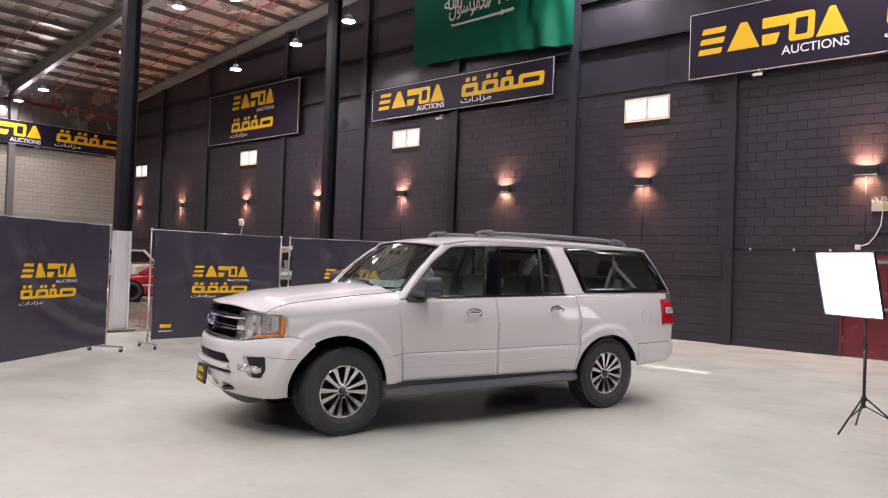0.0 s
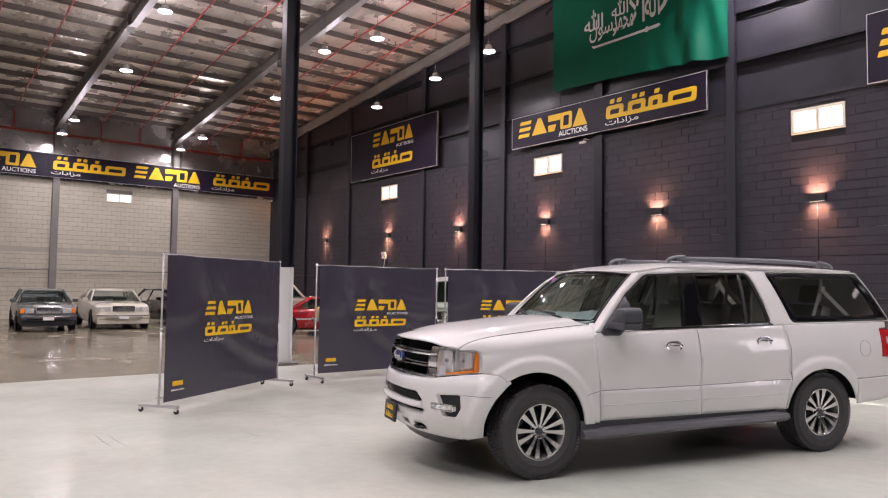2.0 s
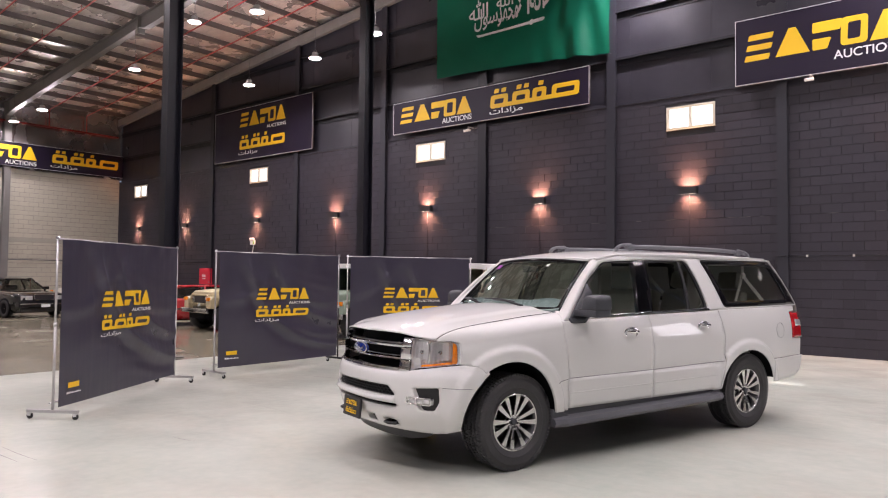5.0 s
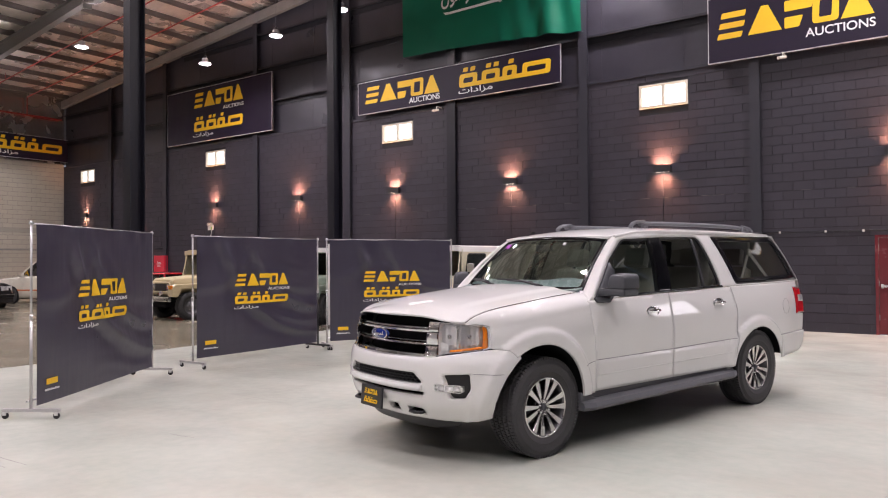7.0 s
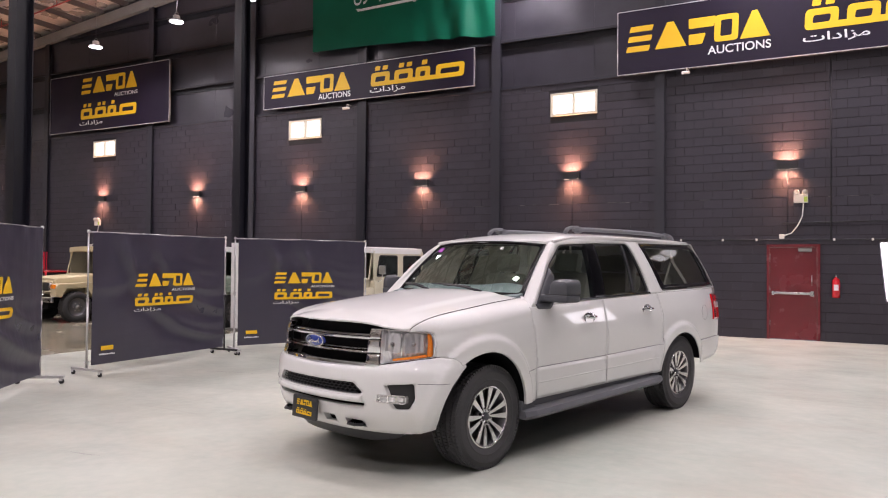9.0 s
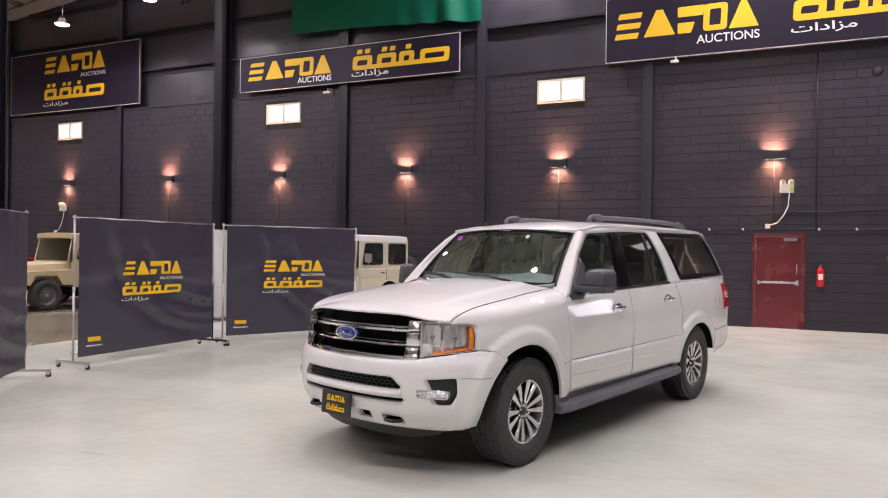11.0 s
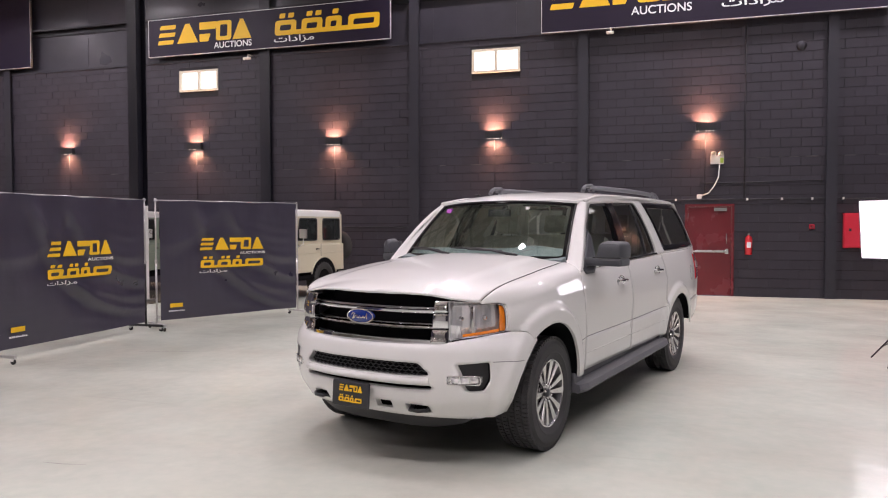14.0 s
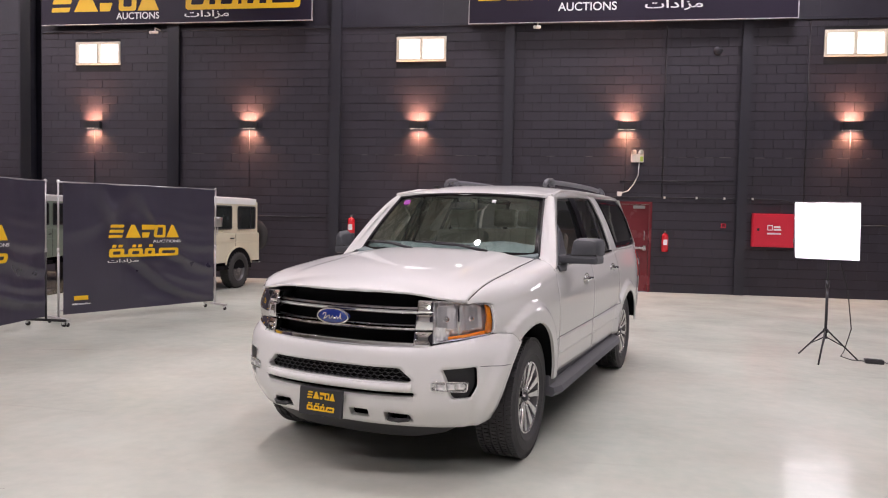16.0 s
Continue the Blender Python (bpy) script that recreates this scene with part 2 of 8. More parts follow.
def glass(name, tint, gloss=0.02, ior=1.5, extra=0.0, sheen=(0.8, 0.8, 0.8)):
    m = bpy.data.materials.new(name)
    m.use_nodes = True
    nt = m.node_tree
    nd, lk = nt.nodes, nt.links
    nd.remove(nd["Principled BSDF"])
    tr, gl, fr, mx = nd.new("ShaderNodeBsdfTransparent"), nd.new("ShaderNodeBsdfGlossy"), nd.new("ShaderNodeFresnel"), nd.new("ShaderNodeMixShader")
    tr.inputs[0].default_value = (*tint, 1)
    gl.inputs["Roughness"].default_value = gloss
    gl.inputs[0].default_value = (*sheen, 1)
    fr.inputs[0].default_value = ior
    lk.new(fr.outputs[0], mx.inputs[0])
    lk.new(tr.outputs[0], mx.inputs[1])
    lk.new(gl.outputs[0], mx.inputs[2])
    out = mx
    if extra:                                             # a pale green diffuse veil painted in for haze on dark glass
        df, out = nd.new("ShaderNodeBsdfDiffuse"), nd.new("ShaderNodeMixShader")
        df.inputs[0].default_value = (0.46, 0.56, 0.50, 1)
        out.inputs[0].default_value = extra
        lk.new(mx.outputs[0], out.inputs[1])
        lk.new(df.outputs[0], out.inputs[2])
    lk.new(out.outputs[0], nd["Material Output"].inputs[0])
    return m


M_EPOXY = mat("pale_epoxy_floor", (0.462, 0.530, 0.462), 0.56, var=0.12, big=0.32, fine=9, bump=0.05, rvar=0.12, dist=0.002, tint=(0.525, 0.526, 0.458), spec=0.2, coat=0.36, coat_rough=0.17)
uneven_gloss(M_EPOXY, 1.1, 0.64, 0.26, 3.5)
stains(M_EPOXY, (0.42, 0.33, 0.27), (0.5, 0.9, 1), 0.46, 0.78, 0.36)
stains(M_EPOXY, (0.30, 0.27, 0.24), (0.35, 5.0, 1), 0.66, 0.72, 0.16, 24)
stains(M_EPOXY, (0.36, 0.30, 0.25), (6.0, 6.0, 1), 0.70, 0.76, 0.35)
stains(M_EPOXY, (0.60, 0.62, 0.57), (1.3, 0.9, 1), 0.36, 0.80, 0.22, -37)
M_CONC = mat("polished_concrete", (0.200, 0.178, 0.128), 0.20, var=0.25, big=0.7, fine=14, bump=0.05, rvar=0.12, dist=0.002)
M_DARK = mat("charcoal_block_paint", (0.0285, 0.0250, 0.0355), 0.58, var=0.17, big=0.8, fine=45, bump=0.5, island=True)
M_DARKP = mat("charcoal_piece_paint", (0.0285, 0.0250, 0.0355), 0.58, var=0.17, big=0.8, fine=45, bump=0.5, per_object=True)
M_JOINT = mat("dark_mortar", (0.012, 0.012, 0.014), 0.8, bump=0.4)
M_RAIL = mat("dark_rail_paint", (0.011, 0.011, 0.016), 0.5, var=0.2, big=2, bump=0.1)
M_CLAD = mat("dark_metal_cladding", (0.032, 0.030, 0.040), 0.36, var=0.25, big=0.9, fine=3, bump=0.25, rvar=0.1, dist=0.02)
M_STEELK = mat("black_steel_paint", (0.007, 0.007, 0.013), 0.42, var=0.2, big=2, bump=0.1)
M_STEELD = mat("charcoal_steel_paint", (0.023, 0.023, 0.032), 0.5, var=0.2, big=2, bump=0.1)
M_STEELG = mat("grey_steel_paint", (0.21, 0.20, 0.19), 0.5, var=0.2, big=2, bump=0.1)
M_WHITEB = mat("white_block_paint", (0.52, 0.490, 0.400), 0.6, var=0.06, big=0.8, fine=40, bump=0.4, island=True)
M_WJOINT = mat("grey_mortar", (0.21, 0.20, 0.19), 0.85, bump=0.4)
M_BEAMW = mat("grey_band_paint", (0.41, 0.39, 0.33), 0.7, var=0.15, bump=0.3)
M_CHIP = mat("peeled_primer", (0.13, 0.125, 0.12), 0.7, var=0.4, big=3.0, bump=0.3)
M_WFRAME = mat("cream_window_frame", (0.66, 0.62, 0.50), 0.5, var=0.1, bump=0.05)
M_FOILW = mat("silver_foil_lining", (0.60, 0.575, 0.56), 0.24, metal=0.9, var=0.15, big=0.8, fine=1.6, bump=0.15, rvar=0.1, dist=0.03)
M_TRIM = mat("pale_edge_trim", (0.66, 0.65, 0.66), 0.45, var=0.08, bump=0.05)
M_FOIL = mat("crinkled_foil_insulation", (0.84, 0.75, 0.69), 0.30, metal=0.6, var=0.25, big=1.1, fine=4.2, bump=0.35, rvar=0.12, dist=0.04)
M_PURLIN = mat("purlin_primer", (0.125, 0.105, 0.095), 0.55, var=0.2, bump=0.1)
M_REDPIPE = mat("red_pipe_paint", (0.42, 0.035, 0.03), 0.4, var=0.15, bump=0.05)
M_PLAIN = mat("plain_wall_paint", (0.55, 0.54, 0.52), 0.7, var=0.1, bump=0.2)
M_WHITE = mat("white_paint", (0.78, 0.78, 0.77), 0.45, var=0.06, bump=0.05)
M_NAVY = mat("navy_vinyl_board", (0.013, 0.008, 0.022), 0.5, var=0.15, big=1.2, bump=0.05, spec=0.3)
M_CLOTH = mat("charcoal_banner_fabric", (0.030, 0.025, 0.047), 0.34, var=0.15, big=2.0, fine=350, bump=0.10, dist=0.001, sheen=0.05, spec=1.0)
M_YELLOW = mat("yellow_print", (0.85, 0.515, 0.009), 0.5, var=0.04, bump=0.0)
M_PRINTW = mat("white_print", (0.80, 0.80, 0.80), 0.5, var=0.03, bump=0.0)
M_GREEN = mat("green_flag_cloth", (0.002, 0.112, 0.064), 0.5, var=0.15, big=1.5, fine=300, bump=0.1, dist=0.001, spec=0.12)
M_ALU = mat("brushed_aluminium", (0.72, 0.72, 0.73), 0.3, metal=1.0, var=0.08, bump=0.05)
M_POLE = mat("dull_aluminium_tube", (0.52, 0.51, 0.51), 0.42, metal=0.7, var=0.1, bump=0.05)
M_CHROME = mat("chrome", (0.80, 0.80, 0.82), 0.06, metal=1.0, var=0.03, bump=0.0, rvar=0.03)
M_BLKPL = mat("black_plastic", (0.018, 0.018, 0.020), 0.45, var=0.2, fine=200, bump=0.15, dist=0.001)
M_GREYPL = mat("dark_grey_plastic", (0.060, 0.063, 0.072), 0.5, var=0.15, fine=200, bump=0.2, dist=0.001)
M_RUBBER = mat("tyre_rubber", (0.050, 0.049, 0.051), 0.75, var=0.3, big=6, fine=80, bump=0.2)
M_MAROON = mat("maroon_door_paint", (0.15, 0.020, 0.026), 0.24, var=0.2, big=2, fine=3.0, bump=0.4, dist=0.02)
M_REDG = mat("red_gloss_paint", (0.60, 0.02, 0.03), 0.25, var=0.1, bump=0.03, coat=0.4)
M_FIREBOX = mat("red_cabinet_paint", (0.62, 0.025, 0.05), 0.4, var=0.08, bump=0.05)
M_CABLE = mat("grey_conduit", (0.16, 0.16, 0.17), 0.5, bump=0.1)
M_LINE = mat("dark_painted_conduit", (0.021, 0.020, 0.025), 0.45, var=0.2, bump=0.1)
M_IVORY = mat("ivory_plastic", (0.74, 0.72, 0.66), 0.4, var=0.05, bump=0.05)
M_DAY = glow("bright_daylight", (1.0, 0.985, 0.95), 2.4)
M_LAMP = glow("lamp_white", (1.0, 0.97, 0.93), 28.0)
M_WARM = glow("sconce_glow", (1.0, 0.80, 0.62), 9.0)
M_SOFT = glow("softbox_diffuser", (1.0, 0.985, 0.98), 6.0)
M_PANE = glass("window_glass", (0.97, 0.98, 0.98))


def wrinkle(m):
    """Long fine creases over a cloth's weave."""
    nt = m.node_tree
    nd, lk = nt.nodes, nt.links
    p = nd["Principled BSDF"]
    tc = nd.new("ShaderNodeTexCoord")
    last = p.inputs["Normal"].links[0].from_socket
    for rot, sc, st, dist in (((0, radians(8), 0), (0.8, 1, 5.0), 0.30, 0.010), ((0, radians(-35), 0), (4.5, 1, 0.7), 0.35, 0.02), ((0, radians(24), 0), (1.6, 1, 1.7), 0.18, 0.03)):
        mp, nz, bp = nd.new("ShaderNodeMapping"), nd.new("ShaderNodeTexNoise"), nd.new("ShaderNodeBump")
        mp.inputs["Rotation"].default_value, mp.inputs["Scale"].default_value = rot, sc
        nz.inputs["Scale"].default_value, nz.inputs["Detail"].default_value = 1.6, 1.5
        bp.inputs["Strength"].default_value, bp.inputs["Distance"].default_value = st, dist
        lk.new(tc.outputs["Object"], mp.inputs["Vector"])
        lk.new(mp.outputs[0], nz.inputs["Vector"])
        lk.new(nz.outputs[0], bp.inputs["Height"])
        lk.new(last, bp.inputs["Normal"])
        last = bp.outputs[0]
    lk.new(last, p.inputs["Normal"])


wrinkle(M_CLOTH)


def crinkle(m, scale, dist, strength):
    """Creases drawn out across the strips of a foil."""
    nd, lk = m.node_tree.nodes, m.node_tree.links
    p = nd["Principled BSDF"]
    tc, mp, nz, bp = nd.new("ShaderNodeTexCoord"), nd.new("ShaderNodeMapping"), nd.new("ShaderNodeTexNoise"), nd.new("ShaderNodeBump")
    mp.inputs["Scale"].default_value = scale
    nz.inputs["Scale"].default_value, nz.inputs["Detail"].default_value, nz.inputs["Distortion"].default_value = 1.0, 3, 0.6
    bp.inputs["Strength"].default_value, bp.inputs["Distance"].default_value = strength, dist
    lk.new(tc.outputs["Object"], mp.inputs["Vector"])
    lk.new(mp.outputs[0], nz.inputs["Vector"])
    lk.new(nz.outputs[0], bp.inputs["Height"])
    lk.new(p.inputs["Normal"].links[0].from_socket, bp.inputs["Normal"])
    lk.new(bp.outputs[0], p.inputs["Normal"])


crinkle(M_FOIL, (1.3, 5.5, 1.3), 0.06, 0.7)
crinkle(M_FOIL, (3.4, 15.0, 3.4), 0.03, 0.8)
crinkle(M_FOILW, (2.2, 2.2, 0.5), 0.03, 0.6)

# ---- the hall ----
XW, XE, YS = -28.9, 15.0, -31.0      # inner faces of the white wall, the east wall and the south wall
X_EPOXY = -6.1


def roof_z(x):
    """Underside of the gable beam at the dark wall."""
    return 9.30 + 0.0946 * (min(x, 6.0) + 25.2) - 0.0946 * max(0.0, x - 6.0)


floor = part("floor", nbox(XW - 0.3, XE + 0.3, YS - 0.3, 0.3, -0.2, -0.004), M_CONC)
tagged(floor, "polished brown-grey concrete floor with soft reflections", "floor", kind="structure")
epoxy = part("floor_coating", nbox(X_EPOXY, XE, YS, 0.0, -0.003, 0.0), M_EPOXY)
tagged(epoxy, "pale grey epoxy coating on the studio floor", "floor", kind="structure")
M_SCUFF = mat("rubber_scuff", (0.20, 0.19, 0.18), 0.6, var=0.5, big=9.0, bump=0.0)
for pts, wide in (([(-1.00, -14.65), (-0.65, -14.66), (-0.31, -14.65)], 0.012), ([(-0.99, -14.54), (-0.6, -14.54), (-0.24, -14.52)], 0.010), ([(-2.57, -9.51), (-2.2, -9.40), (-1.80, -9.32)], 0.016), ([(-0.21, -13.27), (-0.05, -13.26), (0.11, -13.23)], 0.008)):
    n = len(pts)
    edge = [(x, y + wide * (0.2 + 0.3 * (k == 1)), 0.0012) for k, (x, y) in enumerate(pts)] + [(x, y - wide * (0.2 + 0.3 * (k == 1)), 0.0012) for k, (x, y) in reversed(list(enumerate(pts)))]
    tagged(part("floor_scuff", mesh_of("floor_scuff", edge, [tuple(range(len(edge)))[::-1]]), M_SCUFF, epoxy), kind="stuff")


def holed(x0, x1, z0, z1, holes):
    """Rectangles that cover x0..x1, z0..z1 but for the holes (x0, x1, z0, z1)."""
    xs = sorted({x0, x1, *(h[0] for h in holes), *(h[1] for h in holes)})
    out = []
    for a, b in zip(xs, xs[1:]):
        mid, z = (a + b) / 2, z0
        for h in sorted((h for h in holes if h[0] < mid < h[1]), key=lambda h: h[2]):
            if h[2] > z:
                out.append((a, b, z, h[2]))
            z = h[3]
        if z < z1:
            out.append((a, b, z, z1))
    return out


def courses(x0, x1, z0, z1, holes, high=0.205, long=0.41, gap=0.010, joint=0.0006):
    """Block rectangles in running bond, cut at the holes."""
    out, row, z = [], 0, z0
    while z < z1 - 0.02:
        top = min(z + high, z1)
        bars = [(x0, x1)]
        for h in holes:
            if h[2] < top - 0.01 and h[3] > z + 0.01:
                nb = []
                for a, b in bars:
                    if h[1] <= a or h[0] >= b:
                        nb.append((a, b))
                    else:
                        nb += [(a, h[0])] * (h[0] > a) + [(h[1], b)] * (h[1] < b)
                bars = nb
        for a, b in bars:
            x = math.floor((a - x0) / long) * long + x0 - (long / 2 if row % 2 else 0)
            while x < b:
                p, q = max(a, x), min(b, x + long)
                if q - p > 0.04:
                    ja, jb = (joint(p, z), joint(q, z)) if callable(joint) else (joint, joint)
                    out.append((p + ja, q - jb, z + gap / 2, top - gap / 2, q - p > long - 0.01))
                x += long
        z, row = top, row + 1
    return out


def block_mesh(w, h, deep=0.014, bev=0.008, sb=0.0015):
    v = [(0, deep, 0), (w, deep, 0), (w, deep, h), (0, deep, h), (0, sb, 0), (w, sb, 0), (w, sb, h), (0, sb, h),
         (sb, 0, bev), (w - sb, 0, bev), (w - sb, 0, h - bev), (sb, 0, h - bev)]
    f = [(8, 9, 10, 11)] + [(a, (a + 1) % 4, 4 + (a + 1) % 4, 4 + a) for a in range(4)] + [(4 + a, 4 + (a + 1) % 4, 8 + (a + 1) % 4, 8 + a) for a in range(4)]
    return v, f


def joined_blocks(name, rects, material, parent, jitter=0.0035):
    vs, fs = [], []
    for a, b, c, d, *_ in rects:
        v, f = block_mesh(b - a, d - c)
        n, off = len(vs), rnd.uniform(-jitter, jitter)
        vs += [(x + a, y + off, z + c) for x, y, z in v]
        fs += [tuple(i + n for i in q) for q in f]
    return part(name, mesh_of(name, vs, fs), material, parent, kind="stuff")


def painted_joint(x, z):
    """Half the width of an upright joint: open above the conduit in the last bays, mostly filled with paint elsewhere."""
    k = math.sin(x * 127.1 + z * 311.7) * 43758.5453
    k -= math.floor(k)
    if x > 2.1 and z > 2.2:
        return 0.0035 + 0.003 * k
    return 0.0040 if k > (0.55 if z > 2.2 else 0.80) else 0.0006


# Dark gable wall: faces -y at y = 0.
BLOCK_TOP = 6.12
WINDOWS_N = [(-27.33, -26.11), (-17.93, -16.74), (-8.93, -7.70), (-0.575, 0.62), (8.97, 10.25)]
WIN_Z = (5.29, 5.87)
DOOR_X, DOOR_Z = (4.40, 5.44), 2.06
PILASTERS = [(-24.7, 0.24), (-20.55, 0.24), (-14.92, 0.24), (-10.36, 0.24), (-6.22, 0.30), (-2.04, 0.24), (2.12, 0.22), (7.36, 0.21), (12.0, 0.24)]
holes_n = [(a, b, *WIN_Z) for a, b in WINDOWS_N] + [(*DOOR_X, 0.0, DOOR_Z)]
bm = bmesh.new()
for a, b, c, d in holed(XW - 0.3, XE + 0.3, 0.0, BLOCK_TOP, holes_n):
    box(bm, a, b, 0.012, 0.30, c, d)
wall_n = part("wall_north", bm, M_JOINT)
tagged(wall_n, "tall charcoal-painted concrete block gable wall", "wall", kind="structure")
rects = courses(XW, XE, 0.0, BLOCK_TOP, holes_n, gap=0.012, joint=painted_joint)
NEAR = [r for r in rects if 2.3 < r[0] and r[1] < 7.2 and 0.6 < r[2] < 5.6][:300]
near_set = {r[:4] for r in NEAR}
joined_blocks("blocks", [r for r in rects if r[:4] not in near_set], M_DARK, wall_n)

# White side wall: faces +x at x = XW; drawn in a frame whose x runs along +y.
WEST = pose(XW, 0, 0, 0, 0, 90)
WCOLS = [-5.15, -10.45, -15.75, -21.05, -26.3]
holes_w = [(-8.30, -7.13, 5.47, 5.90), (-18.9, -17.73, 5.47, 5.90)]
bm = bmesh.new()
for a, b, c, d in holed(YS - 0.3, 0.0, 0.0, 6.3, holes_w):
    box(bm, a, b, 0.012, 0.30, c, d)
box(bm, YS - 0.3, 0.3, 0.065, 0.30, 6.3, 9.75)
wall_w = part("wall_west", bm, M_WJOINT)
wall_w.matrix_world = WEST
tagged(wall_w, "white-painted concrete block side wall", "wall", kind="structure")
joined_blocks("blocks", courses(YS, 0.0, 0.0, 3.0, [], gap=0.012, joint=0.005) + courses(YS, 0.0, 3.20, 6.3, holes_w, gap=0.012, joint=0.005), M_WHITEB, wall_w)
part("bond_beam", nbox(YS, 0.0, 0.002, 0.012, 3.0, 3.20, 0.003), M_BEAMW, wall_w, "smooth grey concrete band")
foil_w = part("wall_lining", nbox(YS, 0.0, 0.05, 0.06, 6.3, 9.5), M_FOILW)
foil_w.matrix_world = WEST
tagged(foil_w, "silver foil insulation lining above the block wall", "wall", kind="structure")
for k in range(39):                                   # lapped widths
    a = YS + 0.8 * k
    if a < -0.01:
        off = 0.006 * (k % 2)
        part("lining_sheet", nbox(a, min(a + 0.82, 0.0), 0.03 - off, 0.046 - off, 6.3, 9.5), M_FOILW, foil_w)

# Upper dark cladding with its rails.
bm = bmesh.new()
x = XW
while x < XE - 0.01:
    b = min(x + 2.1, XE)
    prism(bm, [(x + 0.004, BLOCK_TOP), (b - 0.004, BLOCK_TOP), (b - 0.004, roof_z(b) + 0.75), (x + 0.004, roof_z(x) + 0.75)], 0.10, 0.13)
    box(bm, x - 0.012, x + 0.012, 0.094, 0.099, BLOCK_TOP, roof_z(x) + 0.6)
    x = b
clad = part("wall_cladding", bm, M_CLAD)
tagged(clad, "dark sheet-metal cladding of the upper gable", "wall", kind="structure")
for z in (7.27, 8.52, 9.75, 11.0):
    x0 = XW if z < 9.0 else max(XW, (z - 9.30) / 0.0946 - 25.2 + 1.0)
    bm = prism(bmesh.new(), [(-0.06, z + 0.10), (0.09, z + 0.10), (0.09, z - 0.10), (0.07, z - 0.10), (0.07, z + 0.075), (-0.035, z + 0.075), (-0.035, z + 0.04), (-0.06, z + 0.04)], x0, XE, "x")
    girt = part("wall_rail", bm, M_RAIL)
    tagged(girt, "dark steel wall rail", "rail", kind="structure")
bm = nbox(XW, XE, -0.03, 0.10, BLOCK_TOP - 0.02, BLOCK_TOP + 0.05, 0.004)
tagged(part("wall_ledge", bm, M_STEELD), "dark ledge where cladding meets blocks", "trim", kind="structure")


def h_column(w, d, h, t=0.014):
    """H-section standing on z = 0, flanges facing -y and +y."""
    bm = bmesh.new()
    box(bm, -w/2, w/2, -d, -d + t, 0, h)
    box(bm, -t/2, t/2, -d + t, -t, 0, h)
    box(bm, -w/2, w/2, -t, 0, 0, h)
    return bm


for x, w in PILASTERS:
    col = part("pilaster", h_column(w, 0.10, roof_z(x) + 0.1), M_STEELK if w > 0.29 else M_STEELD)
    col.matrix_world = pose(x, 0.004, 0)
    tagged(col, "charcoal steel wall column", "column", kind="structure")
for y in WCOLS:
    col = part("wall_column", h_column(0.28, 0.22, 9.2), M_STEELG)
    col.matrix_world = pose(XW, y, 0, 0, 0, 90) @ pose(0, 0.01, 0)
    tagged(col, "grey steel wall column", "column", kind="structure")

# Plain walls out of view, added to close the hall and return its light.
tagged(part("wall_east", nbox(XE, XE + 0.3, YS, 0.012, 0, 13.2), M_DARK), "dark plain end wall, unseen and assumed", "wall", kind="structure")
tagged(part("wall_south", nbox(XW - 0.3, XE + 0.3, YS - 0.3, YS, 0, 13.2), M_PLAIN), "plain pale wall behind, unseen and assumed", "wall", kind="structure")

# Roof: foil sheets on purlins, tapered rafters, sprinkler pipes. A narrow gap, added out of view, lets one streak of
# sun in.
GAP_C = Vector((3.1, -4.92, 0.0)) + SUN_DIR * (12.70 / SUN_DIR.z)


def roof_under(x):
    return roof_z(x) + 0.55


def roof_sheet(bm, x0, x1, y0, y1):
    n = max(1, int((x1 - x0) / 1.2))
    for i in range(n):
        a, b = lerp(x0, x1, i / n), lerp(x0, x1, (i + 1) / n)
        za, zb = roof_under(a), roof_under(b)
        vs = [bm.verts.new(c) for c in ((a, y0, za), (b, y0, zb), (b, y1, zb), (a, y1, za), (a, y0, za + .05), (b, y0, zb + .05), (b, y1, zb + .05), (a, y1, za + .05))]
        for q in ((3, 2, 1, 0), (4, 5, 6, 7), (0, 1, 5, 4), (2, 3, 7, 6), (1, 2, 6, 5), (3, 0, 4, 7)):
            bm.faces.new([vs[k] for k in q])


bm = bmesh.new()
gx0, gx1, gy0, gy1 = GAP_C.x - 0.55, GAP_C.x + 0.55, GAP_C.y - 0.12, GAP_C.y + 0.12
roof_sheet(bm, XW - 0.3, gx0, YS - 0.3, 0.3)
roof_sheet(bm, gx1, XE + 0.3, YS - 0.3, 0.3)
roof_sheet(bm, gx0, gx1, YS - 0.3, gy0)
roof_sheet(bm, gx0, gx1, gy1, 0.3)
roof_sheet(bm, GAP_C.x - 0.03, GAP_C.x + 0.03, gy0, gy1)
roof = part("ceiling", bm, M_FOIL)
tagged(roof, "sloping roof lined with crinkled silver foil", "ceiling", kind="structure")
x = XW + 0.5
while x < XE:
    if abs(x - GAP_C.x) > 0.7:
        z = roof_under(x)
        bm = prism(bmesh.new(), [(x - 0.03, z - 0.20), (x + 0.04, z - 0.20), (x + 0.04, z - 0.18), (x - 0.012, z - 0.18), (x - 0.012, z), (x - 0.06, z), (x - 0.06, z - 0.02), (x - 0.03, z - 0.02)], YS, 0.0)
        tagged(part("purlin", bm, M_PURLIN), "brown-grey steel roof purlin", "purlin", kind="structure")
    x += 1.22
